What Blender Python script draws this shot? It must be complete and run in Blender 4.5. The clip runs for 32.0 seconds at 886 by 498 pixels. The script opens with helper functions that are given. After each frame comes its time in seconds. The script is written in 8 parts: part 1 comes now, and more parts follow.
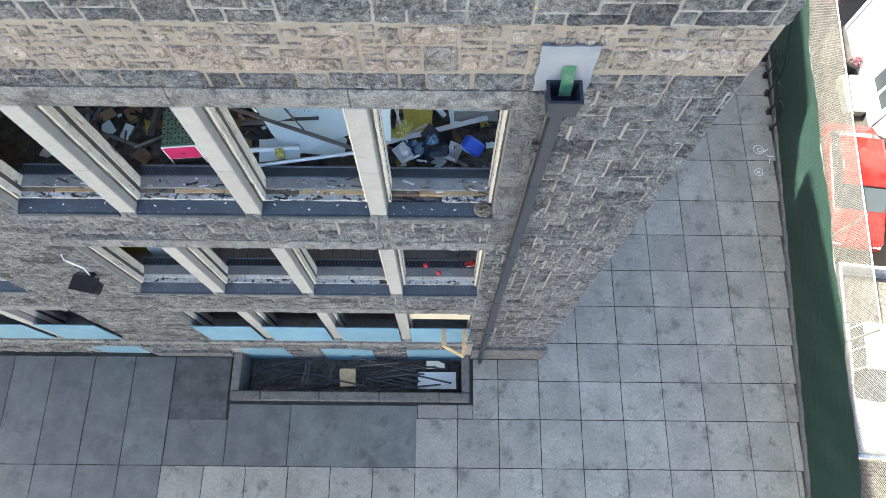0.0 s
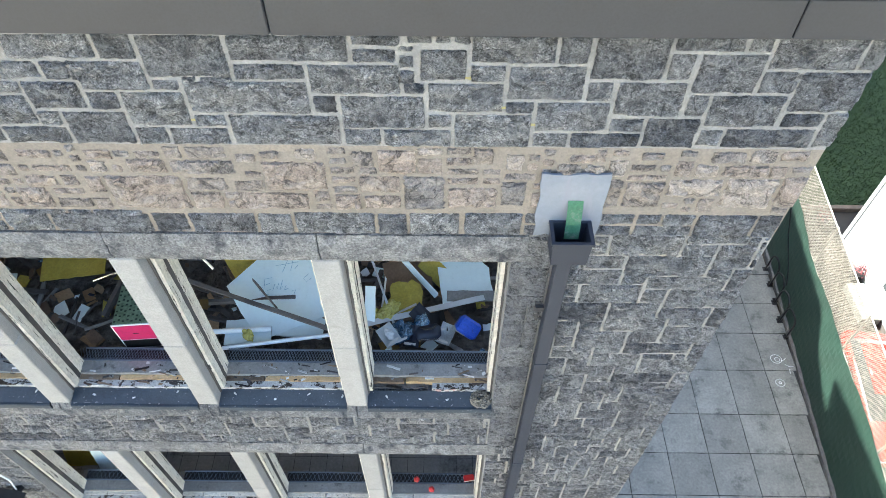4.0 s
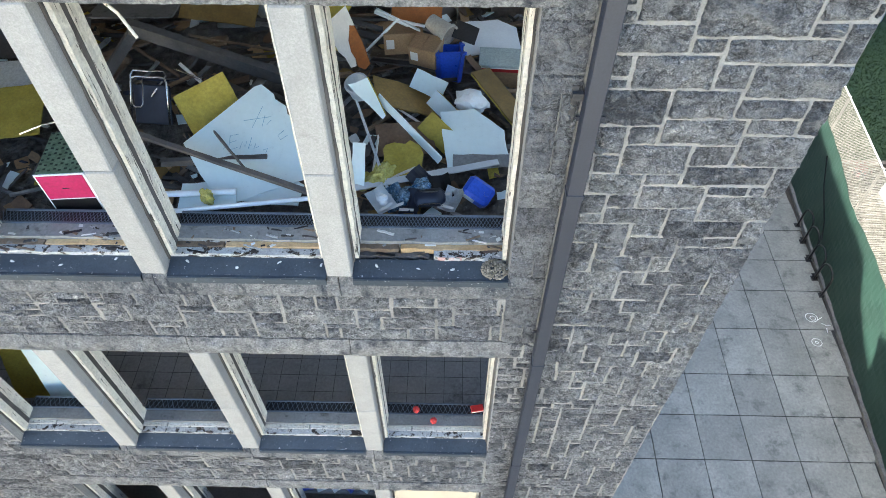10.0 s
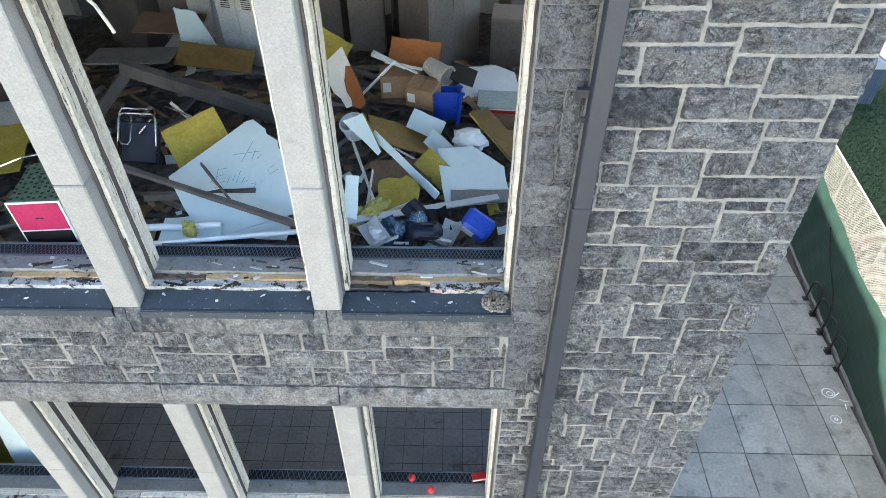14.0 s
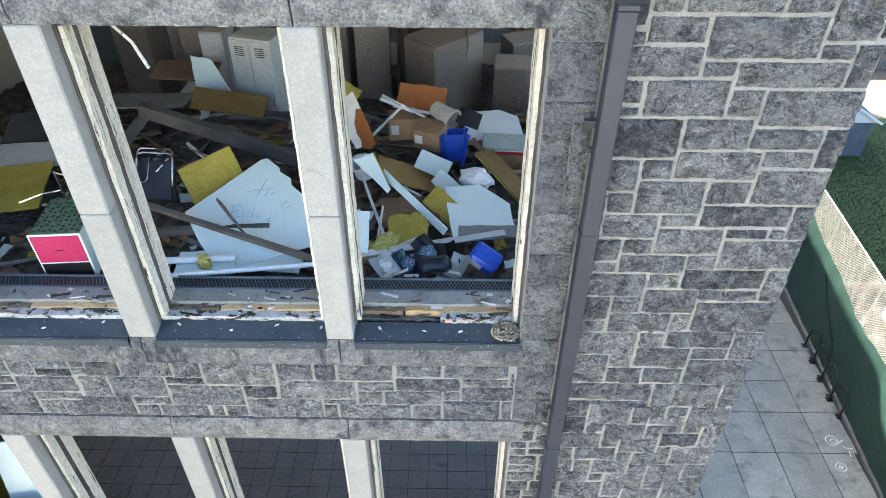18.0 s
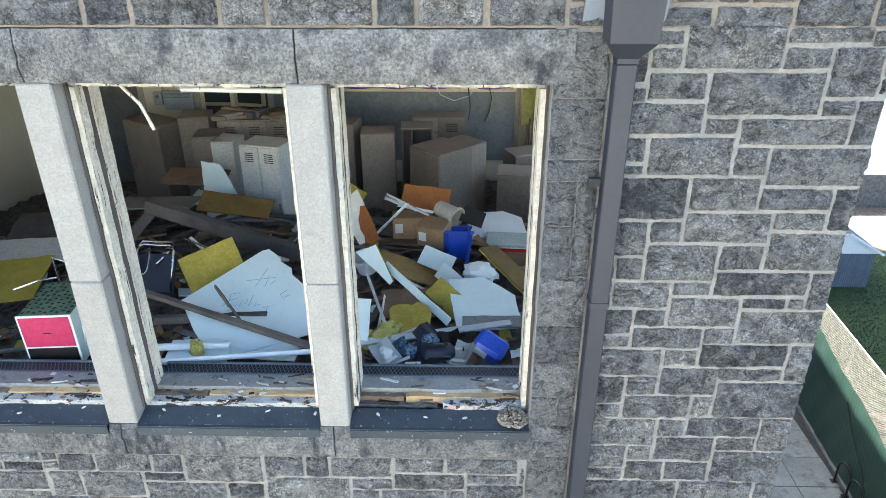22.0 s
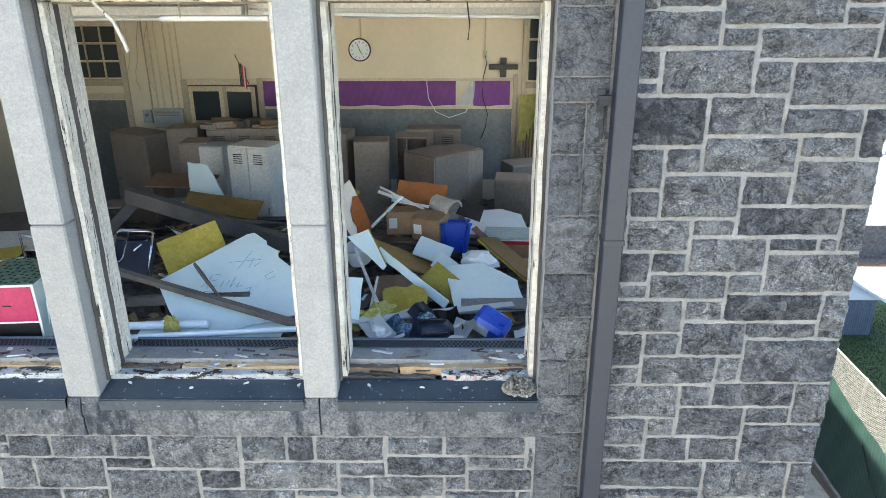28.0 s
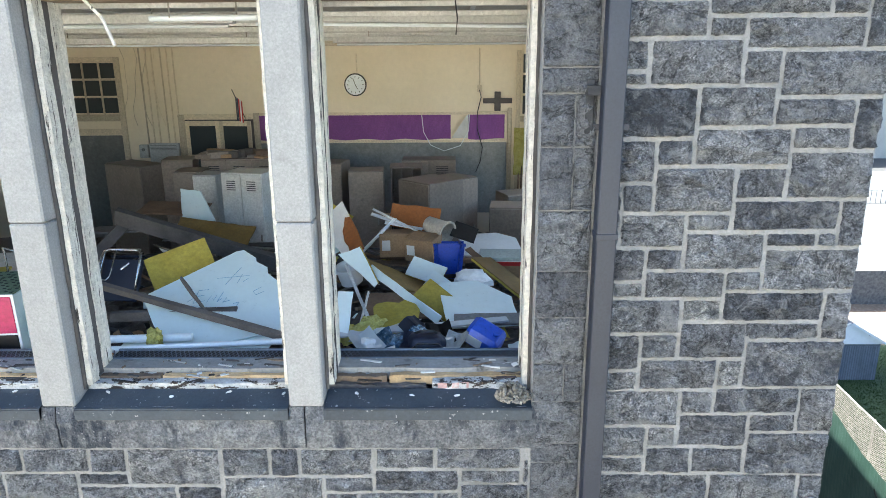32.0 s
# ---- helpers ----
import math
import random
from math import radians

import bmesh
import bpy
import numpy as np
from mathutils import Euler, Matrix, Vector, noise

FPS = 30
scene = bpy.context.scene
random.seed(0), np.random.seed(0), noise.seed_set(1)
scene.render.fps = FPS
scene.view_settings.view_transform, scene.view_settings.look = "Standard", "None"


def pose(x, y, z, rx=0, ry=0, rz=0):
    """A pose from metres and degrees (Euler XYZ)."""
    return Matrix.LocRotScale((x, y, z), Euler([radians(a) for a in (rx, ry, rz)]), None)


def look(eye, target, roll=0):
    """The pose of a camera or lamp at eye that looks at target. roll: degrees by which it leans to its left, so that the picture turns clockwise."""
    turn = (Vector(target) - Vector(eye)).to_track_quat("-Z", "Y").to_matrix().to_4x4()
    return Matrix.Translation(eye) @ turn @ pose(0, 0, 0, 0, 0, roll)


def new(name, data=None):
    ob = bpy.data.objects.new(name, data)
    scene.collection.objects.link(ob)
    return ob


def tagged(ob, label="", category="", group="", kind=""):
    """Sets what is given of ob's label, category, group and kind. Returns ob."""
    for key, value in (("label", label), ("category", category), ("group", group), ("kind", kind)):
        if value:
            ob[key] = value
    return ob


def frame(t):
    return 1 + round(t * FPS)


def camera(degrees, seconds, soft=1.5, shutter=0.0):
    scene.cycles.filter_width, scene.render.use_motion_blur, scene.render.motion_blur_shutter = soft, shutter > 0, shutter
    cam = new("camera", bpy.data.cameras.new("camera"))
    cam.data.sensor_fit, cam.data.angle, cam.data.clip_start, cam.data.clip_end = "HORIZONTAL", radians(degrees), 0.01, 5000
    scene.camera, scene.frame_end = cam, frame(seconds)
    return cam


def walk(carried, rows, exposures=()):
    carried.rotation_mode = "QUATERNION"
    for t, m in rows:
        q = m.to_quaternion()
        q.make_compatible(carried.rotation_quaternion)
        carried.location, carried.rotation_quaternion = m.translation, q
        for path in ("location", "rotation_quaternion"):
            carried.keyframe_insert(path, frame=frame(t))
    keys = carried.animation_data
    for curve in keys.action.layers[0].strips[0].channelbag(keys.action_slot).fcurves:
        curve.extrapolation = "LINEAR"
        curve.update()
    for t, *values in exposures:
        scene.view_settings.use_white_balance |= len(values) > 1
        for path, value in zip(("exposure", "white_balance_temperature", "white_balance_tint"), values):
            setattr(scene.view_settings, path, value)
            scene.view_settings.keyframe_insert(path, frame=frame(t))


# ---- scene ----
cam = camera(67.1, 32.0, soft=0.4)
PATH = [
    (0, (0.785, -3.685, 19.212), (0.788, -3.017, 17.327), 0.8),
    (0.5, (0.778, -3.7, 18.984), (0.782, -2.926, 17.139), 0.6),
    (1, (0.768, -3.691, 18.845), (0.768, -2.701, 17.107), 0.3),
    (1.5, (0.763, -3.676, 18.696), (0.76, -2.565, 17.032), 0.3),
    (2, (0.801, -3.651, 18.456), (0.799, -2.539, 16.793), 0.3),
    (2.5, (0.881, -3.636, 18.216), (0.878, -2.524, 16.554), 0.3),
    (3, (0.908, -3.616, 17.984), (0.903, -2.387, 16.406), 0.2),
    (3.5, (0.922, -3.613, 17.839), (0.916, -2.357, 16.283), 0.2),
    (5.5, (0.956, -3.71, 17.808), (0.931, -2.453, 16.253), 0.1),
    (6, (0.962, -3.74, 17.662), (0.939, -2.484, 16.106), 0.2),
    (6.5, (0.974, -3.779, 17.455), (0.949, -2.521, 15.9), 0.1),
    (7, (0.972, -3.8, 17.21), (0.946, -2.544, 15.654), 0.1),
    (7.5, (0.953, -3.831, 16.904), (0.929, -2.575, 15.347), 0.1),
    (8, (0.945, -3.864, 16.584), (0.92, -2.606, 15.029), 0.1),
    (8.5, (0.942, -3.881, 16.27), (0.916, -2.621, 14.717), -0.0),
    (9, (0.948, -3.865, 15.944), (0.921, -2.605, 14.391), -0.1),
    (9.5, (0.949, -3.867, 15.615), (0.922, -2.607, 14.062), -0.1),
    (10, (0.958, -3.882, 15.496), (0.93, -2.616, 13.948), -0.1),
    (10.5, (0.977, -3.906, 15.508), (0.945, -2.506, 14.08), -0.2),
    (11, (0.989, -3.919, 15.517), (0.955, -2.456, 14.153), -0.2),
    (11.5, (1.007, -3.932, 15.512), (0.973, -2.469, 14.148), -0.1),
    (12, (1.012, -3.961, 15.463), (0.977, -2.497, 14.101), -0.2),
    (12.5, (1.007, -3.971, 15.347), (0.974, -2.508, 13.984), -0.2),
    (13, (1.02, -3.979, 15.164), (0.986, -2.515, 13.801), -0.2),
    (13.5, (1.022, -3.976, 14.974), (0.987, -2.512, 13.611), -0.3),
    (14, (0.99, -3.987, 14.776), (0.957, -2.522, 13.415), -0.2),
    (14.5, (0.977, -3.981, 14.739), (0.942, -2.469, 13.431), -0.2),
    (16.5, (1.03, -3.917, 14.885), (0.975, -2.401, 13.582), -1.2),
    (17, (1.016, -4.003, 14.867), (0.965, -2.478, 13.574), -1.0),
    (17.5, (1.012, -4.105, 14.835), (0.966, -2.567, 13.557), -0.7),
    (18, (0.866, -4.258, 14.734), (0.843, -2.688, 13.495), 0.1),
    (18.5, (0.897, -4.207, 14.796), (0.857, -2.662, 13.527), -0.6),
    (19, (0.892, -4.264, 14.784), (0.853, -2.71, 13.525), -0.4),
    (19.5, (0.895, -4.28, 14.786), (0.854, -2.73, 13.523), -0.5),
    (20, (0.902, -4.281, 14.763), (0.861, -2.736, 13.493), -0.6),
    (20.5, (0.898, -4.306, 14.606), (0.858, -2.759, 13.34), -0.5),
    (21, (0.891, -4.316, 14.462), (0.851, -2.738, 13.235), -0.6),
    (21.5, (0.918, -4.343, 14.335), (0.869, -2.656, 13.262), -0.6),
    (22, (0.889, -4.401, 14.147), (0.846, -2.605, 13.269), -0.1),
    (22.5, (0.889, -4.368, 14.052), (0.847, -2.5, 13.338), -0.1),
    (23, (0.903, -4.356, 14.004), (0.858, -2.469, 13.343), -0.1),
    (23.5, (0.889, -4.349, 13.898), (0.85, -2.462, 13.237), -0.1),
    (24, (0.885, -4.351, 13.751), (0.844, -2.463, 13.092), -0.1),
    (24.5, (0.873, -4.335, 13.623), (0.833, -2.45, 12.956), -0.1),
    (25, (0.849, -4.311, 13.505), (0.816, -2.431, 12.821), -0.2),
    (25.5, (0.851, -4.312, 13.374), (0.818, -2.434, 12.686), -0.2),
    (26, (0.853, -4.329, 13.253), (0.822, -2.451, 12.565), -0.2),
    (26.5, (0.876, -4.332, 13.151), (0.844, -2.454, 12.463), -0.2),
    (28.5, (0.855, -4.36, 13.119), (0.83, -2.482, 12.432), -0.2),
    (29, (0.876, -4.361, 13.105), (0.85, -2.483, 12.418), -0.3),
    (29.5, (0.883, -4.366, 13.022), (0.859, -2.487, 12.335), -0.2),
    (30, (0.895, -4.362, 12.935), (0.87, -2.484, 12.248), -0.3),
    (30.5, (0.904, -4.356, 12.83), (0.88, -2.478, 12.144), -0.3),
    (31, (0.923, -4.355, 12.725), (0.894, -2.477, 12.037), -0.4),
    (31.5, (0.926, -4.354, 12.714), (0.9, -2.467, 12.053), -0.4),
    (32, (0.925, -4.362, 12.714), (0.9, -2.435, 12.181), -0.4),
]
walk(cam, [(t, look(eye, target, roll)) for t, eye, target, roll in PATH], exposures=[(0, 2.13, 6380, 6), (1, 2.24, 6600, 6), (2, 1.83, 6680, 6), (3, 2.25, 6400, 5), (3.5, 2.26, 6380, 5), (6, 2.22, 6280, 5), (12, 2.36, 6300, 5), (20, 2.37, 6250, 5), (22.5, 2.33, 6250, 4), (24, 2.28, 6250, 4), (25, 2.18, 6250, 5), (27, 2.22, 6200, 5), (29, 2.26, 6100, 6), (32, 2.24, 6080, 6)])

# ---- world and light ----
world = bpy.data.worlds.new("sky")
scene.world = world
world.use_nodes = True
wt = world.node_tree
sky = wt.nodes.new("ShaderNodeTexSky")
sky.sky_type = 'NISHITA'
sky.sun_disc = False
sky.sun_elevation = radians(48.65)
sky.sun_rotation = radians(-45)
sky.dust_density = 2.5
wt.nodes["Background"].inputs["Strength"].default_value = 0.15
wt.links.new(sky.outputs[0], wt.nodes["Background"].inputs["Color"])
sun_data = bpy.data.lights.new("sun", 'SUN')
sun_data.energy, sun_data.angle, sun_data.color = 8.0, radians(0.6), (1.0, 0.95, 0.86)
sun = new("sun", sun_data)
sun.matrix_world = look((-20, 20, 32.15), (0, 0, 0))


# ---- materials ----
def material(name, low, high, scale=2.5, fine=35.0, rough=0.75, metal=0.0, bump=0.25, depth=0.01,
             stain=None, stain_at=0.58, stain_scale=1.3, vary=0.25, fleck=None, grit=0.22, run=1.0, edge=0.13):
    """Two-scale procedural surface: a slow drift between two colours, fine grain, optional stains and flecks."""
    m = bpy.data.materials.new(name)
    m.use_nodes = True
    t = m.node_tree
    n, l = t.nodes, t.links
    bsdf = n["Principled BSDF"]
    geo = n.new("ShaderNodeNewGeometry")
    info = n.new("ShaderNodeObjectInfo")
    add = n.new("ShaderNodeMath")
    add.operation = 'ADD'
    l.new(info.outputs["Random"], add.inputs[0])
    l.new(geo.outputs["Random Per Island"], add.inputs[1])
    wrap = n.new("ShaderNodeMath")
    wrap.operation = 'FRACT'
    l.new(add.outputs[0], wrap.inputs[0])

    def tex(s, detail, rough_=0.6):
        x = n.new("ShaderNodeTexNoise")
        x.inputs["Scale"].default_value = s
        x.inputs["Detail"].default_value = detail
        x.inputs["Roughness"].default_value = rough_
        if s == stain_scale and run != 1.0:
            sc = n.new("ShaderNodeVectorMath")
            sc.operation = 'MULTIPLY'
            sc.inputs[1].default_value = (1, 1, run)
            l.new(geo.outputs["Position"], sc.inputs[0])
            l.new(sc.outputs[0], x.inputs["Vector"])
        else:
            l.new(geo.outputs["Position"], x.inputs["Vector"])
        return x.outputs["Fac"]

    def mix(a, b, f, kind='MIX'):
        x = n.new("ShaderNodeMix")
        x.data_type, x.blend_type = 'RGBA', kind
        for sock, v in ((x.inputs[6], a), (x.inputs[7], b)):
            if isinstance(v, tuple):
                sock.default_value = (*v, 1)
            else:
                l.new(v, sock)
        if isinstance(f, float):
            x.inputs[0].default_value = f
        else:
            l.new(f, x.inputs[0])
        return x.outputs[2]

    def ramp(v, a, b, lo=0.0, hi=1.0):
        x = n.new("ShaderNodeMapRange")
        x.inputs[1].default_value, x.inputs[2].default_value = a, b
        x.inputs[3].default_value, x.inputs[4].default_value = lo, hi
        l.new(v, x.inputs[0])
        return x.outputs[0]

    slow, grain = tex(scale, 5.0), tex(fine, 4.0, 0.7)
    col = mix(low, high, ramp(slow, 0.32, 0.68))
    if vary:
        g = n.new("ShaderNodeCombineColor")
        for s in g.inputs[:3]:
            l.new(ramp(wrap.outputs[0], 0, 1, 1 - vary, 1 + vary), s)
        col = mix(col, g.outputs[0], 1.0, 'MULTIPLY')
    g2 = n.new("ShaderNodeCombineColor")
    for s in g2.inputs[:3]:
        l.new(ramp(grain, 0.3, 0.7, 1 - grit, 1 + grit), s)
    col = mix(col, g2.outputs[0], 1.0, 'MULTIPLY')
    if stain:
        col = mix(col, stain, ramp(tex(stain_scale, 6.0, 0.72), stain_at, stain_at + edge))
    if fleck:
        col = mix(col, fleck, ramp(tex(fine * 0.6, 3.0), 0.66, 0.7))
    l.new(col, bsdf.inputs["Base Color"])
    bsdf.inputs["Metallic"].default_value = metal
    l.new(ramp(grain, 0.3, 0.7, max(0.03, rough - 0.1), min(1, rough + 0.1)), bsdf.inputs["Roughness"])
    if bump:
        b = n.new("ShaderNodeBump")
        b.inputs["Strength"].default_value, b.inputs["Distance"].default_value = bump, depth
        both = n.new("ShaderNodeMath")
        both.operation = 'MULTIPLY_ADD'
        l.new(tex(fine * 0.3, 5.0, 0.65), both.inputs[0])
        both.inputs[1].default_value = 2.0
        l.new(grain, both.inputs[2])
        l.new(both.outputs[0], b.inputs["Height"])
        l.new(b.outputs[0], bsdf.inputs["Normal"])
    return m


def stone_material(name, tones, soot, relief=0.16, soot_at=0.53, frost_glint=(0.56, 0.56, 0.555), rugged=1.0):
    """Rock-faced ashlar: every block takes its own tone, with mineral patches, soot blotches and a hackly split face;
    relief shading is also put into the colour.
    """
    m = bpy.data.materials.new(name)
    m.use_nodes = True
    t = m.node_tree
    n, l = t.nodes, t.links
    bsdf = n["Principled BSDF"]
    geo, info = n.new("ShaderNodeNewGeometry"), n.new("ShaderNodeObjectInfo")

    def math_node(op, a, b=None, c=None):
        x = n.new("ShaderNodeMath")
        x.operation = op
        for s, v in zip(x.inputs, (a, b, c)):
            if v is None:
                continue
            if isinstance(v, float):
                s.default_value = v
            else:
                l.new(v, s)
        return x.outputs[0]

    which = math_node('FRACT', math_node('ADD', info.outputs["Random"], geo.outputs["Random Per Island"]))
    own = n.new("ShaderNodeVectorMath")
    own.operation = 'MULTIPLY_ADD'
    own.inputs[1].default_value = (1.0, 1.0, 1.15)
    shift = n.new("ShaderNodeCombineXYZ")
    for s in shift.inputs[:3]:
        l.new(math_node('MULTIPLY', which, 60.0), s)
    l.new(geo.outputs["Position"], own.inputs[0])
    l.new(shift.outputs[0], own.inputs[2])

    def tex(scale, detail, rough, twist=0.0):
        x = n.new("ShaderNodeTexNoise")
        x.inputs["Scale"].default_value, x.inputs["Detail"].default_value = scale, detail
        x.inputs["Roughness"].default_value, x.inputs["Distortion"].default_value = rough, twist
        l.new(own.outputs[0], x.inputs["Vector"])
        return x.outputs["Fac"]

    def span(v, a, b, lo, hi):
        x = n.new("ShaderNodeMapRange")
        for s, w in zip(x.inputs[1:5], (a, b, lo, hi)):
            s.default_value = w
        l.new(v, x.inputs[0])
        return x.outputs[0]

    def mix(a, b, f, kind='MIX'):
        x = n.new("ShaderNodeMix")
        x.data_type, x.blend_type = 'RGBA', kind
        l.new(a, x.inputs[6])
        if isinstance(b, tuple):
            x.inputs[7].default_value = (*b, 1)
        else:
            l.new(b, x.inputs[7])
        if isinstance(f, float):
            x.inputs[0].default_value = f
        else:
            l.new(f, x.inputs[0])
        return x.outputs[2]
    r = n.new("ShaderNodeValToRGB")
    r.color_ramp.interpolation = 'CONSTANT'
    for i, (at, c) in enumerate(tones):
        e = r.color_ramp.elements[i] if i < 2 else r.color_ramp.elements.new(at)
        e.position, e.color = at, (*c, 1)
    l.new(which, r.inputs[0])
    facet, grit, mid = tex(7.0, 9.0, 0.66, 0.35), tex(75.0, 4.0, 0.75), tex(22.0, 6.0, 0.72, 0.25)
    pick = n.new("ShaderNodeTexVoronoi")
    pick.inputs["Scale"].default_value = 38.0
    l.new(own.outputs[0], pick.inputs["Vector"])
    # Height noises also tint the colour: hollows darker, high facets lighter, as painted relief.
    shade = n.new("ShaderNodeCombineColor")
    v = math_node('MULTIPLY', math_node('MULTIPLY', span(facet, 0.38, 0.62, 1 - 0.38 * rugged, 1 + 0.34 * rugged), span(mid, 0.4, 0.6, 1 - 0.36 * rugged, 1 + 0.34 * rugged)), span(grit, 0.36, 0.64, 1 - 0.6 * rugged, 1 + 0.6 * rugged))
    for s in shade.inputs[:3]:
        l.new(v, s)
    col = mix(r.outputs[0], shade.outputs[0], 1.0, 'MULTIPLY')
    col = mix(col, soot, span(tex(2.6, 9.0, 0.7, 0.6), soot_at, soot_at + 0.1, 0.0, 0.8))
    # Cracks are darkened in the colour too, painting in their crease shade.
    crack = math_node('ABSOLUTE', math_node('SUBTRACT', tex(2.6, 7.0, 0.6, 0.5), 0.5))
    dark = n.new("ShaderNodeCombineColor")
    for s in dark.inputs[:3]:
        l.new(span(crack, 0.002, 0.016, 0.38, 1.0), s)
    col = mix(col, dark.outputs[0], 1.0, 'MULTIPLY')
    # Pale mineral patches, strengthened to paint in highlights on the facets.
    col = mix(col, frost_glint, span(tex(5.0, 8.0, 0.78, 0.8), 0.51, 0.62, 0.0, 0.65))
    l.new(col, bsdf.inputs["Base Color"])
    bsdf.inputs["Roughness"].default_value = 0.72
    b = n.new("ShaderNodeBump")
    b.inputs["Strength"].default_value, b.inputs["Distance"].default_value = 1.0, relief
    cut = span(crack, 0.0, 0.03, 0.0, 0.16)
    l.new(math_node('ADD', cut, math_node('MULTIPLY_ADD', grit, 0.08, math_node('MULTIPLY_ADD', pick.outputs["Distance"], 0.10, math_node('MULTIPLY_ADD', mid, 0.30, facet)))), b.inputs["Height"])
    l.new(b.outputs[0], bsdf.inputs["Normal"])
    return m


STONE = stone_material("rock_faced_granite", ((0.0, (0.297, 0.302, 0.310)), (0.16, (0.378, 0.380, 0.383)), (0.34, (0.234, 0.239, 0.252)), (0.5, (0.333, 0.336, 0.342)),
                       (0.68, (0.414, 0.412, 0.405)), (0.82, (0.270, 0.275, 0.286)), (0.93, (0.144, 0.151, 0.167))), (0.063, 0.069, 0.083), 0.42, 0.55, (0.495, 0.497, 0.495))
# Darker copy for the lower courses: part staining, part dimmer light in the colour.
LOW_STONE = stone_material("dim_sooty_low_granite", ((0.0, (0.304, 0.306, 0.312)), (0.2, (0.35, 0.35, 0.352)), (0.42, (0.258, 0.261, 0.268)),
                           (0.6, (0.319, 0.321, 0.324)), (0.8, (0.38, 0.38, 0.38)), (0.93, (0.114, 0.119, 0.129))), (0.053, 0.059, 0.068), 0.34, 0.5, (0.38, 0.384, 0.388))
QUOIN_STONE = stone_material("weathered_quoin_granite", ((0.0, (0.264, 0.269, 0.277)), (0.3, (0.229, 0.234, 0.244)), (0.6, (0.290, 0.294, 0.298)), (0.85, (0.194, 0.200, 0.214))), (0.079, 0.085, 0.096), 0.3, 0.6, (0.352, 0.356, 0.364), rugged=0.55)
BEIGE = stone_material("warm_rubble_stone", ((0.0, (0.355, 0.294, 0.250)), (0.2, (0.312, 0.269, 0.235)), (0.4, (0.389, 0.321, 0.273)),
                       (0.6, (0.296, 0.262, 0.238)), (0.78, (0.456, 0.396, 0.345)), (0.92, (0.262, 0.243, 0.231))), (0.170, 0.151, 0.137), 0.1, 0.6, (0.508, 0.445, 0.387), rugged=0.5)
MORTAR = material("grey_beige_mortar", (0.242, 0.239, 0.233), (0.298, 0.295, 0.289), scale=4, fine=50, rough=0.95, bump=0.6, depth=0.015, stain=(0.161, 0.158, 0.152), stain_at=0.57, vary=0)
TAN_MORTAR = material("tan_mortar", (0.212, 0.186, 0.158), (0.256, 0.226, 0.194), fine=50, rough=0.95, bump=0.5, stain=(0.190, 0.163, 0.137), vary=0)
GRANITE = material("cut_granite", (0.152, 0.154, 0.158), (0.327, 0.327, 0.323), scale=9, fine=48, rough=0.85, bump=1.0, depth=0.04, stain=(0.049, 0.053, 0.065), stain_at=0.53, stain_scale=2.6, fleck=(0.38, 0.38, 0.372), vary=0.08, grit=0.6)
SILL_GRANITE = material("stained_sill_granite", (0.152, 0.157, 0.167), (0.289, 0.293, 0.296), scale=9, fine=48, rough=0.85, bump=1.0, depth=0.04, stain=(0.046, 0.055, 0.07), stain_at=0.5, stain_scale=4.5, run=0.45, fleck=(0.38, 0.38, 0.38), vary=0.08, grit=0.6)
QUOIN = material("smooth_grey_stone", (0.081, 0.086, 0.093), (0.161, 0.165, 0.168), scale=7, fine=55, rough=0.85, bump=0.9, depth=0.02, stain=(0.061, 0.066, 0.076), stain_at=0.5, stain_scale=4.5, vary=0.16, grit=0.3)
PILLAR = material("pale_limestone", (0.278, 0.276, 0.27), (0.318, 0.316, 0.308), scale=6, fine=70, rough=0.8, bump=0.4, depth=0.006, stain=(0.198, 0.195, 0.188), stain_at=0.66, stain_scale=3.0, vary=0.05, grit=0.2)
SILL_PAINT = material("blue_black_sill_coating", (0.027, 0.038, 0.053), (0.046, 0.061, 0.076), fine=40, rough=0.45, bump=0.2, stain=(0.068, 0.084, 0.099), fleck=(0.304, 0.319, 0.334), vary=0.1)
OLD_PAINT = material("peeling_white_paint", (0.6, 0.565, 0.495), (0.71, 0.68, 0.61), scale=5, fine=28, rough=0.7, bump=0.9, depth=0.02, stain=(0.023, 0.019, 0.015), stain_at=0.59, stain_scale=24.0, vary=0.08, run=0.1, edge=0.035)
ROT_PAINT = material("rotten_flaking_paint", (0.395, 0.403, 0.403), (0.532, 0.54, 0.532), scale=5, fine=30, rough=0.7, bump=0.9, depth=0.02, stain=(0.038, 0.027, 0.02), stain_at=0.53, stain_scale=9.0, vary=0.08, run=3.0, edge=0.03, fleck=(0.228, 0.167, 0.099))
PINK = material("old_pink_paint", (0.42, 0.25, 0.23), (0.52, 0.36, 0.33), scale=9, fine=30, rough=0.8, bump=0.4, stain=(0.55, 0.53, 0.5), stain_scale=7)
RAW_WOOD = material("weathered_bare_wood", (0.16, 0.11, 0.075), (0.30, 0.22, 0.15), scale=5, fine=45, rough=0.85, bump=0.5, stain=(0.55, 0.53, 0.49), stain_at=0.6, stain_scale=6)
FRESH_WOOD = material("split_yellow_wood", (0.42, 0.28, 0.14), (0.58, 0.42, 0.24), scale=6, fine=50, rough=0.8, bump=0.4)
GREY_PAINT = material("chalky_grey_paint", (0.198, 0.197, 0.193), (0.267, 0.266, 0.259), fine=30, rough=0.6, bump=0.35, stain=(0.060, 0.056, 0.052), stain_at=0.56, stain_scale=4)
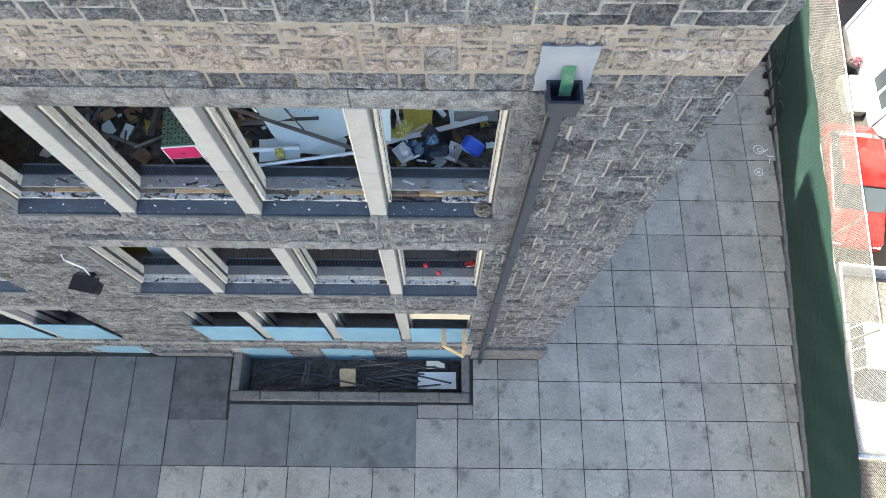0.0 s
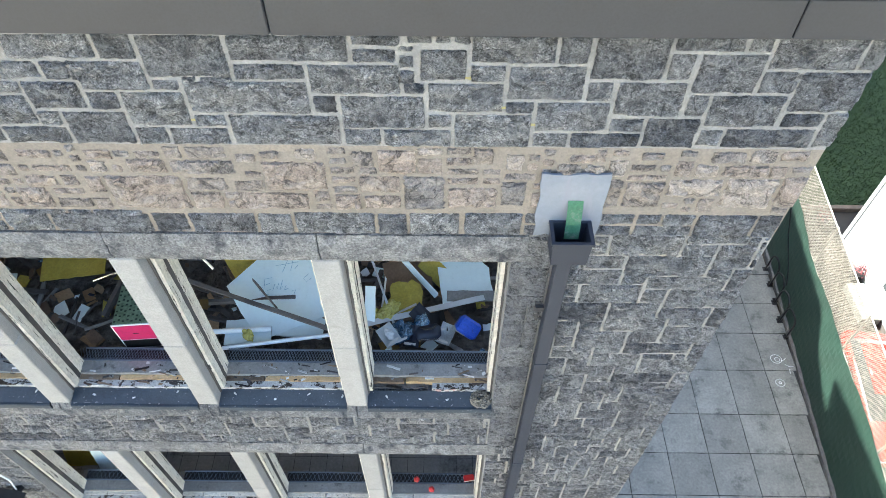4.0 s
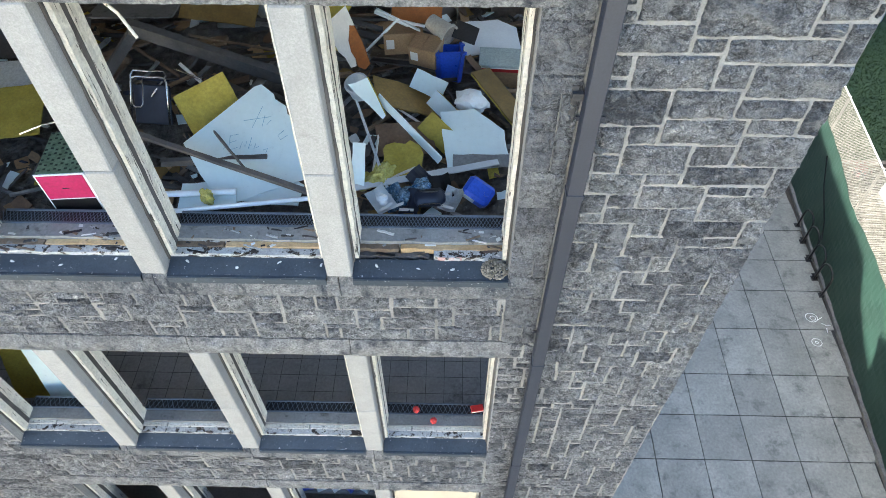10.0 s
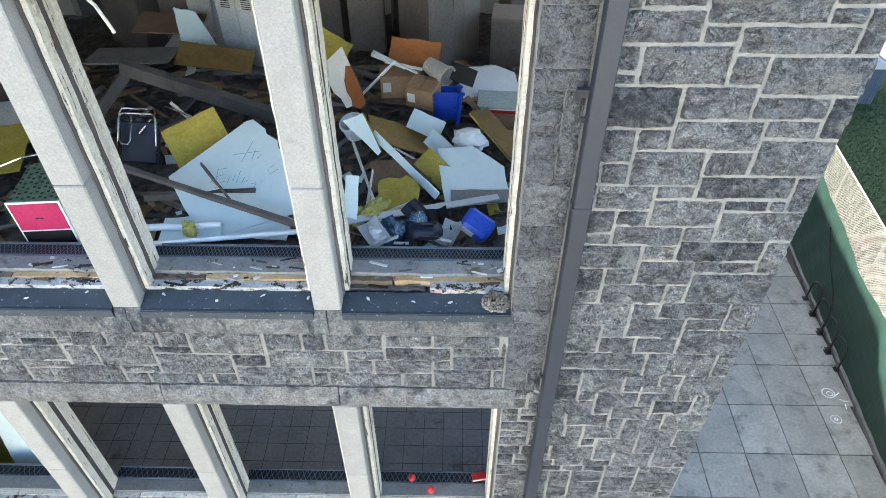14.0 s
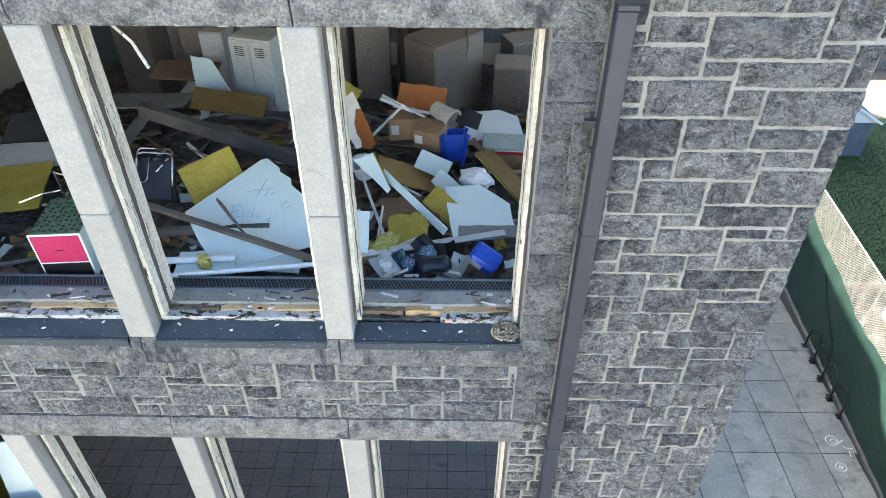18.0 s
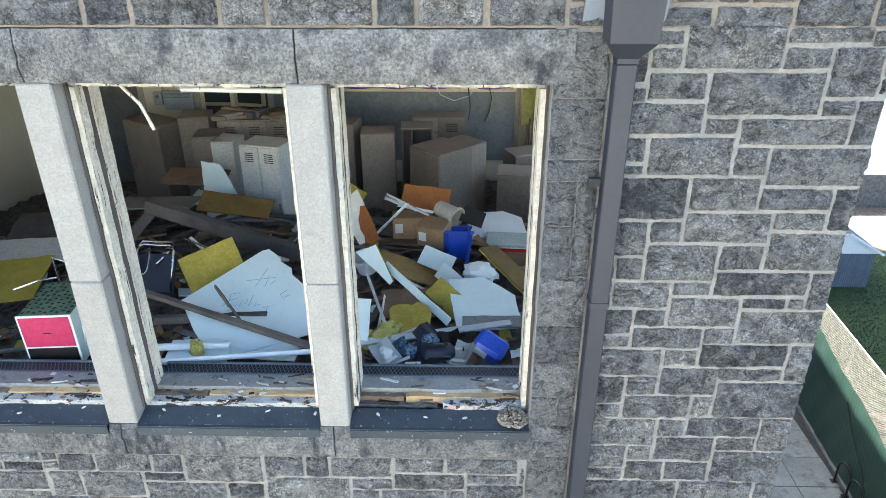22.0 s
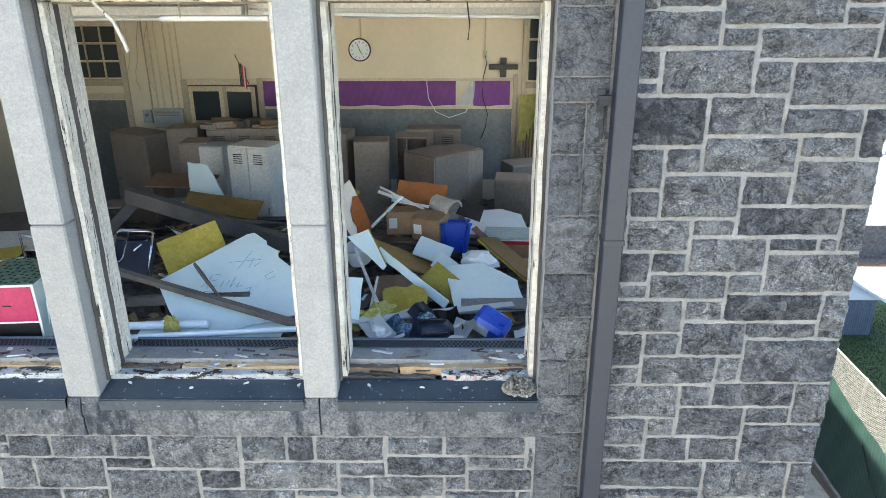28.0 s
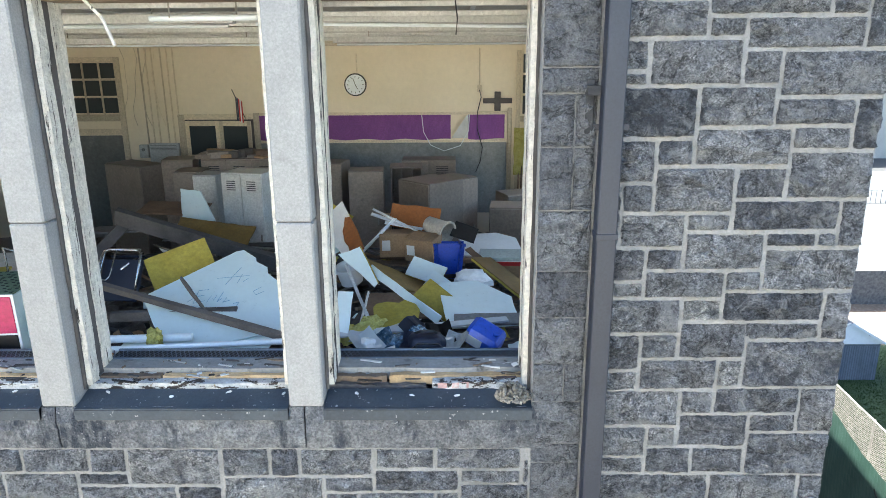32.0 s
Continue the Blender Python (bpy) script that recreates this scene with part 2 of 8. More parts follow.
GRILLE = material("dusty_steel_grille", (0.122, 0.152, 0.198), (0.182, 0.213, 0.258), rough=0.5, metal=0.2)
PIPE = material("grey_painted_sheet_metal", (0.026, 0.030, 0.043), (0.031, 0.037, 0.052), scale=1.5, fine=60, rough=0.5, metal=0.0, bump=0.05, vary=0.05)
FASCIA = material("slate_grey_coil_metal", (0.026, 0.029, 0.036), (0.031, 0.035, 0.043), scale=1.5, fine=60, rough=0.5, bump=0.04, vary=0.05)
COPING = material("cream_coping_metal", (0.362, 0.348, 0.316), (0.413, 0.400, 0.362), scale=0.8, fine=30, rough=0.4, bump=0.05, vary=0.04)
PATCH = material("blue_white_flashing_patch", (0.152, 0.173, 0.209), (0.201, 0.22, 0.255), scale=3, fine=30, rough=0.6, bump=0.12, stain=(0.228, 0.236, 0.281), stain_at=0.55, stain_scale=9, run=0.15, grit=0.08)
PATINA = material("green_patina_copper", (0.091, 0.274, 0.152), (0.152, 0.342, 0.213), scale=9, fine=40, rough=0.7, stain=(0.342, 0.38, 0.319), stain_at=0.55, stain_scale=9)
CONCRETE = material("pavement_concrete", (0.183, 0.184, 0.166), (0.248, 0.246, 0.221), scale=1.3, fine=14, rough=0.9, bump=0.25, depth=0.006, stain=(0.115, 0.115, 0.105), stain_at=0.54, stain_scale=1.7, vary=0.1, fleck=(0.196, 0.194, 0.176), grit=0.22)
# Darker, bluer concrete than the yard flags, for western flags and large slabs.
DARK_CONCRETE = material("dark_slab_concrete", (0.077, 0.085, 0.088), (0.115, 0.124, 0.127), scale=1.5, fine=30, rough=0.85, bump=0.15, stain=(0.066, 0.070, 0.074), stain_at=0.55, stain_scale=1.1, vary=0.1, grit=0.2)
STAINED = material("black_stained_concrete", (0.034, 0.036, 0.038), (0.076, 0.079, 0.082), scale=2.2, fine=25, rough=0.85, bump=0.3, stain=(0.106, 0.11, 0.114), stain_at=0.58, stain_scale=2.5)
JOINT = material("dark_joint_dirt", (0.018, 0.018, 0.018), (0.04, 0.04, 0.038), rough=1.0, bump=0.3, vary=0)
KERB = material("crumbled_kerb_concrete", (0.084, 0.082, 0.08), (0.144, 0.141, 0.133), scale=5, fine=25, rough=0.95, bump=0.8, depth=0.03, stain=(0.061, 0.057, 0.053), stain_scale=5)
ASPHALT = material("asphalt", (0.05, 0.05, 0.05), (0.075, 0.074, 0.072), fine=60, rough=0.95, bump=0.4)
DRIVE = material("tan_concrete_drive", (0.047, 0.040, 0.030), (0.066, 0.055, 0.042), scale=0.7, rough=0.9)
GRASS = material("lawn_grass", (0.020, 0.042, 0.009), (0.033, 0.060, 0.013), scale=1.5, fine=14, rough=0.95, bump=0.6, depth=0.05, stain=(0.014, 0.03, 0.01))
GREEN = material("dark_green_fence_screen", (0.024, 0.063, 0.046), (0.030, 0.078, 0.058), scale=0.7, fine=60, rough=0.42, bump=0.15, depth=0.01, vary=0.05, grit=0.12)
GREEN.node_tree.nodes["Principled BSDF"].inputs["Sheen Weight"].default_value = 0.06
STEEL = material("galvanised_wire", (0.230, 0.216, 0.188), (0.307, 0.289, 0.254), rough=0.45, metal=0.3, bump=0)
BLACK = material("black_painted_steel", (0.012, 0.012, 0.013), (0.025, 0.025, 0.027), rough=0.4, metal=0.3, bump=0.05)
BLUE_PANEL = material("sky_blue_board", (0.122, 0.251, 0.365), (0.167, 0.304, 0.41), scale=1.2, fine=25, rough=0.6, bump=0.1, stain=(0.228, 0.35, 0.441), stain_scale=1.5, vary=0.08)
CREAM = material("cream_wall_paint", (0.70, 0.62, 0.47), (0.77, 0.69, 0.54), scale=0.8, fine=12, rough=0.8, bump=0.05, stain=(0.58, 0.51, 0.38), stain_at=0.64, grit=0.04)
TRIM = material("cream_gloss_trim", (0.56, 0.48, 0.34), (0.64, 0.56, 0.42), rough=0.45, bump=0.08)
PURPLE = material("purple_paper", (0.17, 0.055, 0.22), (0.22, 0.075, 0.27), scale=2, rough=0.8, bump=0.1)
CHALK = material("dusty_slate_board", (0.163, 0.173, 0.167), (0.235, 0.237, 0.226), scale=1.5, fine=18, rough=0.7, bump=0.1, stain=(0.326, 0.319, 0.301), stain_scale=1.2)
LOCKER = material("taupe_locker_steel", (0.20, 0.165, 0.135), (0.26, 0.215, 0.18), scale=2, fine=25, rough=0.5, bump=0.08, stain=(0.13, 0.105, 0.085), stain_scale=2)
WHITE_METAL = material("white_enamelled_steel", (0.55, 0.55, 0.53), (0.66, 0.66, 0.64), rough=0.4, bump=0.06, stain=(0.33, 0.31, 0.28), stain_at=0.64)
WHITE_BOARD = material("pale_blue_white_board", (0.695, 0.830, 0.857), (0.772, 0.890, 0.906), scale=1.5, fine=16, rough=0.35, bump=0.03, depth=0.003, stain=(0.618, 0.720, 0.739), stain_at=0.68, vary=0.04, grit=0.03)
YELLOW_BOARD = material("mustard_fibreboard", (0.34, 0.27, 0.04), (0.44, 0.36, 0.07), scale=4, fine=30, rough=0.8, bump=0.2)
OCHRE = material("ochre_backed_board", (0.17, 0.105, 0.03), (0.25, 0.16, 0.05), scale=3, fine=30, rough=0.75, bump=0.2)
ORANGE = material("rust_orange_board", (0.281, 0.094, 0.024), (0.359, 0.133, 0.040), scale=3, fine=30, rough=0.8, bump=0.2)
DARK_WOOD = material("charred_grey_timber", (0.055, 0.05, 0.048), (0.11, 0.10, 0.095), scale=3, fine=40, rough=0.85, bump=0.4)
BROWN = material("brown_panel", (0.13, 0.085, 0.055), (0.20, 0.13, 0.085), scale=3, rough=0.8)
CARD = material("cardboard", (0.28, 0.18, 0.10), (0.35, 0.23, 0.13), scale=3, fine=40, rough=0.85, bump=0.1)
BLUE = material("royal_blue_plastic", (0.015, 0.06, 0.42), (0.025, 0.09, 0.52), rough=0.35, bump=0.03, vary=0.05)
MAGENTA = material("magenta_laminate", (0.36, 0.01, 0.08), (0.42, 0.02, 0.11), rough=0.4, bump=0.03)
CHROME = material("chromed_tube", (0.62, 0.62, 0.62), (0.72, 0.72, 0.72), rough=0.18, metal=1.0, bump=0)
NAVY = material("navy_plastic", (0.012, 0.018, 0.04), (0.02, 0.028, 0.055), rough=0.45, bump=0.05)
WHITE = material("white_plastic", (0.66, 0.70, 0.73), (0.75, 0.79, 0.81), rough=0.45, bump=0.04, stain=(0.52, 0.55, 0.57), stain_at=0.68, grit=0.05)
GREY_STRIP = material("dull_zinc_strip", (0.42, 0.46, 0.49), (0.52, 0.56, 0.58), rough=0.45, metal=0.2, bump=0.05)
BASKET = material("beige_grey_plastic", (0.36, 0.345, 0.31), (0.44, 0.425, 0.385), rough=0.5, bump=0.05)
TEAL = material("faded_grey_green_card", (0.30, 0.36, 0.35), (0.38, 0.44, 0.42), rough=0.8, bump=0.1)
PAPER = material("paper_scrap", (0.62, 0.62, 0.60), (0.78, 0.78, 0.76), rough=0.9, bump=0.1, vary=0.15, grit=0.06)
WOOL = material("yellow_insulation_wool", (0.48, 0.44, 0.10), (0.64, 0.60, 0.22), scale=12, fine=60, rough=1.0, bump=0.8, depth=0.03)
HOLE_SHADE = material("dark_green_hole_shade", (0.018, 0.03, 0.02), (0.03, 0.045, 0.03), rough=0.9, bump=0)
MOSS = material("mottled_green_tiles", (0.10, 0.15, 0.09), (0.20, 0.28, 0.19), scale=14, fine=40, rough=0.9, bump=0.7)
CEILING = material("stained_ceiling_board", (0.42, 0.39, 0.33), (0.54, 0.50, 0.43), scale=2, rough=0.85, stain=(0.16, 0.12, 0.08), stain_at=0.56)
DARK_FLOOR = material("dusty_floor_tiles", (0.24, 0.235, 0.235), (0.33, 0.32, 0.315), scale=1.5, fine=20, rough=0.7, bump=0.1, stain=(0.07, 0.065, 0.06))
RUBBLE = material("mixed_dark_rubble", (0.05, 0.045, 0.04), (0.16, 0.14, 0.12), scale=7, fine=24, rough=0.95, bump=0.9, depth=0.05, stain=(0.25, 0.24, 0.22), stain_at=0.62, stain_scale=9)
RED = material("red_plastic", (0.42, 0.02, 0.02), (0.52, 0.03, 0.03), rough=0.4, bump=0.03)
RUST = material("rusty_iron", (0.09, 0.06, 0.05), (0.15, 0.11, 0.09), scale=8, rough=0.8)
OLD_IRON = material("dark_scaled_iron", (0.02, 0.021, 0.024), (0.06, 0.06, 0.062), scale=12, fine=40, rough=0.8, bump=0.5, stain=(0.22, 0.22, 0.22), stain_at=0.6, stain_scale=14)
GLASS = bpy.data.materials.new("window_glass")
GLASS.use_nodes = True
GLASS.node_tree.nodes["Principled BSDF"].inputs["Base Color"].default_value = (0.05, 0.06, 0.065, 1)
GLASS.node_tree.nodes["Principled BSDF"].inputs["Roughness"].default_value = 0.06


# ---- building helpers ----
def bx(bm, x0, x1, y0, y1, z0, z1, bev=0.0):
    """Adds a box, its edges bevelled."""
    r = bmesh.ops.create_cube(bm, size=1.0, matrix=Matrix.Translation(((x0 + x1) / 2, (y0 + y1) / 2, (z0 + z1) / 2)) @ Matrix.Diagonal((x1 - x0, y1 - y0, z1 - z0, 1)))
    if bev:
        bmesh.ops.bevel(bm, geom=list({e for v in r["verts"] for e in v.link_edges}), offset=bev, segments=1, affect='EDGES')
    return bm


def box(x0, x1, y0, y1, z0, z1, bev=0.0):
    return bx(bmesh.new(), x0, x1, y0, y1, z0, z1, bev)


def rod(bm, a, b, r, n=8, r2=None):
    a, b = Vector(a), Vector(b)
    d = b - a
    m = Matrix.Translation((a + b) / 2) @ d.to_track_quat('Z', 'Y').to_matrix().to_4x4()
    bmesh.ops.create_cone(bm, cap_ends=True, segments=n, radius1=r, radius2=r if r2 is None else r2, depth=d.length, matrix=m)
    return bm


def tube(bm, pts, r, n=8):
    """A bent tube through the points."""
    pts = [Vector(p) for p in pts]
    rings = []
    for i, p in enumerate(pts):
        d = (pts[min(i + 1, len(pts) - 1)] - pts[max(i - 1, 0)]).normalized()
        q = d.to_track_quat('Z', 'Y')
        rings.append([bm.verts.new(p + q @ Vector((r * math.cos(2 * math.pi * k / n), r * math.sin(2 * math.pi * k / n), 0))) for k in range(n)])
    for a, b in zip(rings, rings[1:]):
        for k in range(n):
            bm.faces.new((a[k], a[(k + 1) % n], b[(k + 1) % n], b[k]))
    bm.faces.new(rings[0][::-1])
    bm.faces.new(rings[-1])
    return bm


def prism(bm, outline, t):
    """A flat sheet of the given outline in its own xy plane, t thick downwards."""
    top = [bm.verts.new((x, y, 0)) for x, y in outline]
    low = [bm.verts.new((x, y, -t)) for x, y in outline]
    bm.faces.new(top)
    bm.faces.new(low[::-1])
    k = len(top)
    for i in range(k):
        bm.faces.new((top[i], low[i], low[(i + 1) % k], top[(i + 1) % k]))
    return bm


def part(name, bm, mat, parent=None, label="", smooth=False):
    bmesh.ops.recalc_face_normals(bm, faces=bm.faces)
    me = bpy.data.meshes.new(name)
    bm.to_mesh(me)
    bm.free()
    if smooth:
        me.polygons.foreach_set("use_smooth", [True] * len(me.polygons))
    me.materials.append(mat)
    ob = new(name, me)
    if parent:
        ob.parent = parent
    return tagged(ob, label)


def thing(name, label, category, m=None, group="", kind=""):
    ob = new(name)
    ob.empty_display_size = 0.1
    if m is not None:
        ob.matrix_world = m
    return tagged(ob, label, category, group, kind)


def solid(name, bm, mat, label, category, m=None, group="", kind="", smooth=False):
    """A thing of one mesh."""
    ob = part(name, bm, mat, smooth=smooth)
    if m is not None:
        ob.matrix_world = m
    return tagged(ob, label, category, group, kind)


def plane3(a, b, c):
    """The pose whose origin is a, whose x axis runs to b and whose y axis leans to c."""
    a, b, c = Vector(a), Vector(b), Vector(c)
    x = (b - a).normalized()
    z = x.cross(c - a).normalized()
    y = z.cross(x)
    return Matrix.Translation(a) @ Matrix((x, y, z)).transposed().to_4x4()


def torn(w, h, rng, step=0.12, rag=0.012, cut=0.0):
    """A rectangle with worn, ragged edges; cut snaps one corner off."""
    c = [(0, 0), (w, 0), (w, h), (0, h)]
    if cut:
        c = [(0, 0), (w, 0), (w, h * (1 - cut)), (w * (1 - cut), h), (0, h)]
    out = []
    for (xa, ya), (xb, yb) in zip(c, c[1:] + c[:1]):
        k = max(1, int(math.hypot(xb - xa, yb - ya) / step))
        for i in range(k):
            f = i / k
            out.append((xa + (xb - xa) * f + rng.uniform(-rag, rag), ya + (yb - ya) * f + rng.uniform(-rag, rag)))
    return out


# ---- masonry ----
def ashlar(x0, x1, z0, z1, u, v, rng, blocked=(), set_first=(), widths=(2, 3, 3, 4, 4, 5, 6), heights=(1, 2, 2, 2, 3)):
    """Random squared rubble: rectangles that fill the field on a grid of u by v, round the blocked rectangles."""
    nx, nz = round((x1 - x0) / u), round((z1 - z0) / v)
    u, v = (x1 - x0) / nx, (z1 - z0) / nz
    used = np.zeros((nz, nx), bool)
    out = []
    for a, b, c, d in blocked:
        i0, i1 = max(0, round((a - x0) / u)), min(nx, round((b - x0) / u))
        j0, j1 = max(0, round((c - z0) / v)), min(nz, round((d - z0) / v))
        if i1 > i0 and j1 > j0:
            used[j0:j1, i0:i1] = True

    def put(i, j, w, h):
        used[j:j + h, i:i + w] = True
        out.append((x0 + i * u, x0 + (i + w) * u, z0 + j * v, z0 + (j + h) * v))
    for a, b, c, d in set_first:
        i, j, w, h = round((a - x0) / u), round((c - z0) / v), max(1, round((b - a) / u)), max(1, round((d - c) / v))
        if 0 <= i and i + w <= nx and 0 <= j and j + h <= nz and not used[j:j + h, i:i + w].any():
            put(i, j, w, h)
    for j in range(nz):
        i = 0
        while i < nx:
            if used[j, i]:
                i += 1
                continue
            run = 1
            while i + run < nx and not used[j, i + run]:
                run += 1
            w = min(rng.choice(widths), run)
            if run - w == 1:
                w = run if run <= 6 else w - 1
            h = rng.choice(heights)
            if w <= 2 and rng.random() < 0.5:
                h = 2
            while h > 1 and (j + h > nz or used[j + 1:j + h, i:i + w].any()):
                h -= 1
            put(i, j, w, h)
            i += w
    return out


STONE_MESHES = {}


def stone_data(w, h, rng, bulge, rag, cell=0.024):
    """Vertices and faces of one rock-faced block, centred, its face towards -y: split facets that step against one another."""
    nx, nz = max(5, min(26, round(w / cell) + 1)), max(4, min(15, round(h / cell) + 1))
    rim = 0.011
    verts, faces = [], []
    off = rng.uniform(0, 50)
    count = max(2, min(9, round(w * h / 0.012)))
    facets = [(rng.uniform(-0.5, 0.5) * w, rng.uniform(-0.5, 0.5) * h, rng.uniform(0.3, 1.1), rng.uniform(-8, 8), rng.uniform(-18, 12)) for _ in range(count)]

    def along(i, n, size):
        if i in (0, n):
            return (i / n - 0.5) * size
        return (size - 2 * rim) * ((i - 1) / (n - 2) - 0.5)
    for j in range(nz + 1):
        for i in range(nx + 1):
            x, z = along(i, nx, w), along(j, nz, h)
            if i in (0, nx) or j in (0, nz):
                x += rng.uniform(-rag, rag)
                z += rng.uniform(-rag, rag)
                y = 0.004 * rng.random()
            else:
                x += rng.uniform(-0.25, 0.25) * (w / nx if 1 < i < nx - 1 else 0.02)
                z += rng.uniform(-0.25, 0.25) * (h / nz if 1 < j < nz - 1 else 0.02)
                wob = 0.03 * noise.noise(Vector((x * 11, z * 13, off)))
                f = min(facets, key=lambda q: abs(q[0] - x + wob) + 1.6 * abs(q[1] - z - wob))
                d = f[2] + f[3] * (x - f[0]) + f[4] * (z - f[1]) + 0.5 * noise.noise(Vector((x * 22 + off, z * 26, off))) + rng.uniform(-0.14, 0.14)
                y = -0.011 - bulge * (0.55 if i in (1, nx - 1) or j in (1, nz - 1) else 1.0) * min(1.35, max(0.0, d))
            verts.append((x, y, z))
    k = nx + 1
    for j in range(nz):
        for i in range(nx):
            faces.append((j * k + i, j * k + i + 1, (j + 1) * k + i + 1, (j + 1) * k + i))
    ring = [i for i in range(nx)] + [j * k + nx for j in range(nz)] + [nz * k + i for i in range(nx, 0, -1)] + [j * k for j in range(nz, 0, -1)]
    base = len(verts)
    for r in ring:
        verts.append((verts[r][0], 0.05, verts[r][2]))
    m = len(ring)
    for i in range(m):
        faces.append((ring[(i + 1) % m], ring[i], base + i, base + (i + 1) % m))
    return verts, faces


def lay(rects, parent, mat, rng, joint=0.024, bulge=0.03, rag=0.006, y=0.0, name="stone", joined=False):
    """Lays the blocks: objects of their own on shared meshes, or one joined part of kind stuff."""
    all_v, all_f = [], []
    for a, b, c, d in rects:
        w, h = b - a - joint, d - c - joint
        if w < 0.03 or h < 0.03:
            continue
        if joined:
            vs, fs = stone_data(w, h, rng, bulge, rag, 0.06)
            o = len(all_v)
            all_v += [(x + (a + b) / 2, yy + y, z + (c + d) / 2) for x, yy, z in vs]
            all_f += [tuple(i + o for i in f) for f in fs]
            continue
        key = (round(w, 2), round(h, 2), rng.randrange(3), mat.name)
        if key not in STONE_MESHES:
            vs, fs = stone_data(w, h, rng, bulge, rag)
            me = bpy.data.meshes.new(name)
            me.from_pydata(vs, [], fs)
            me.materials.append(mat)
            STONE_MESHES[key] = me
        ob = new(name, STONE_MESHES[key])
        ob.location = ((a + b) / 2, y - rng.uniform(0, 0.008), (c + d) / 2)
        ob.parent = parent
    if joined:
        me = bpy.data.meshes.new(name + "work")
        me.from_pydata(all_v, [], all_f)
        me.materials.append(mat)
        ob = new(name + "work", me)
        ob.parent = parent
        tagged(ob, kind="stuff")


# ---- building shell ----
XL, XR, BACK, WALL = -16.0, 3.66, 24.0, 0.42
GROUND = -0.65
FLOORS = ((10.35, 13.2), (6.16, 8.85), (1.77, 4.53))
SLOTS = ((-5.3, 1.5), (-14.45, -7.65))
rng = random.Random(4)


def wall_piece(name, boxes, mat, label):
    bm = bmesh.new()
    for b in boxes:
        bx(bm, b[0], b[1], b[4] if len(b) > 4 else -0.008, b[5] if len(b) > 5 else WALL, b[2], b[3])
    return tagged(part(name, bm, mat), label, "wall", kind="structure")


parapet_wall = wall_piece("wall_parapet", [(XL, XR, 14.53, 15.5)], MORTAR, "grey rock-faced granite parapet wall with pale mortar joints")
band_wall = wall_piece("wall_band", [(XL, XR, 13.55, 14.53)], TAN_MORTAR, "warm beige rubble stone band with tan mortar")
pier_wall = wall_piece("wall_pier", [(1.5, XR, 9.19, 13.55)], MORTAR, "grey rock-faced granite corner pier")
spandrel_wall = wall_piece("wall_spandrel", [(-5.3, 1.5, 9.19, 10.04), (-7.65, -5.3, 9.19, 13.55), (XL, -7.65, 9.19, 10.04), (XL, -14.45, 10.04, 13.55)], MORTAR,
                           "grey granite wall between two rows of windows")
lower_wall = wall_piece("wall_lower", [(1.5, XR, -1.9, 9.19), (-7.65, -5.3, -0.7, 9.19), (XL, -14.45, -0.7, 9.19), (-5.3, 1.5, 4.84, 5.82), (-14.45, -7.65, 4.84, 5.82),
                                       (-5.3, 1.5, 0.85, 1.95), (-14.45, -7.65, 0.95, 1.95), (-14.45, -9.19, -0.02, 0.95), (-7.9, -7.65, -0.02, 0.95),
                                       (-5.3, -5.0, -1.85, 0.2), (-3.75, -2.65, -1.85, 0.2), (-1.25, -0.18, -1.85, 0.2), (1.34, 1.5, -1.85, 0.2)], MORTAR,
                        "grey granite lower wall, blue-grey staining and some dimness in its colour")
# Unseen wall; its openings are made up to let sky light into the rooms.
side_wall = wall_piece("wall_east", [(3.26, XR - 0.01, -0.68, 6.2, WALL, BACK), (3.26, XR - 0.01, 6.2, 8.85, WALL, 0.8), (3.26, XR - 0.01, 6.2, 8.85, 3.4, 3.9), (3.26, XR - 0.01, 6.2, 8.85, 7.2, BACK), (3.26, XR - 0.01, 8.85, 10.4, WALL, BACK), (3.26, XR - 0.01, 13.2, 13.24, WALL, BACK), (3.26, XR - 0.01, 13.24, 15.5, WALL, 0.76), (3.26, XR - 0.01, 10.4, 13.2, WALL, 0.8),
                                     (3.26, XR - 0.01, 10.4, 13.2, 3.4, 3.9), (3.26, XR - 0.01, 10.4, 13.2, 7.2, BACK)], MORTAR, "unseen grey granite side wall, openings added to light the rooms")
back_wall = wall_piece("wall_rear", [(XL, XR, -0.68, 15.5, BACK, BACK + 0.4)], MORTAR, "plain rear wall of the building")
west_wall = wall_piece("wall_west", [(XL, XL + 0.4, -0.68, 15.5, WALL, BACK)], MORTAR, "plain far end wall of the building")
# Unseen block, added and sized only to keep sun off the lawn.
lawn_shade_wall = wall_piece("wall_rear_wing", [(0.0, XR - 0.05, -0.68, 34.0, 27.0, 45.0)], MORTAR, "unseen tall block behind the building, added to shade the lawn")
# Deck is cut back along the unseen east edge so sun reaches the fence.
roof = solid("roof", bx(box(XL, 1.8, 0.02, BACK + 0.4, 15.505, 15.74), 1.8, XR, 0.02, 0.76, 15.505, 15.74), CEILING, "flat roof deck behind a metal edge", "roof", kind="structure")

# coping and fascia at the roof edge
coping = thing("roof_coping", "grey metal fascia with a pale cream coping along the roof edge", "roof coping", kind="structure")
for a, b in ((XL, -6.4), (-6.4, -4.3), (-4.3, -2.2), (-2.2, -0.12), (-0.12, 2.96), (2.96, XR + 0.17)):
    part("fascia", box(a + 0.004, b - 0.004, -0.17, 0.0, 15.54, 15.8, 0.008), FASCIA, coping)
    part("cap", box(a + 0.004, b - 0.004, -0.185, 0.75, 15.805, 15.84, 0.008), COPING, coping, "pale cream metal cap")
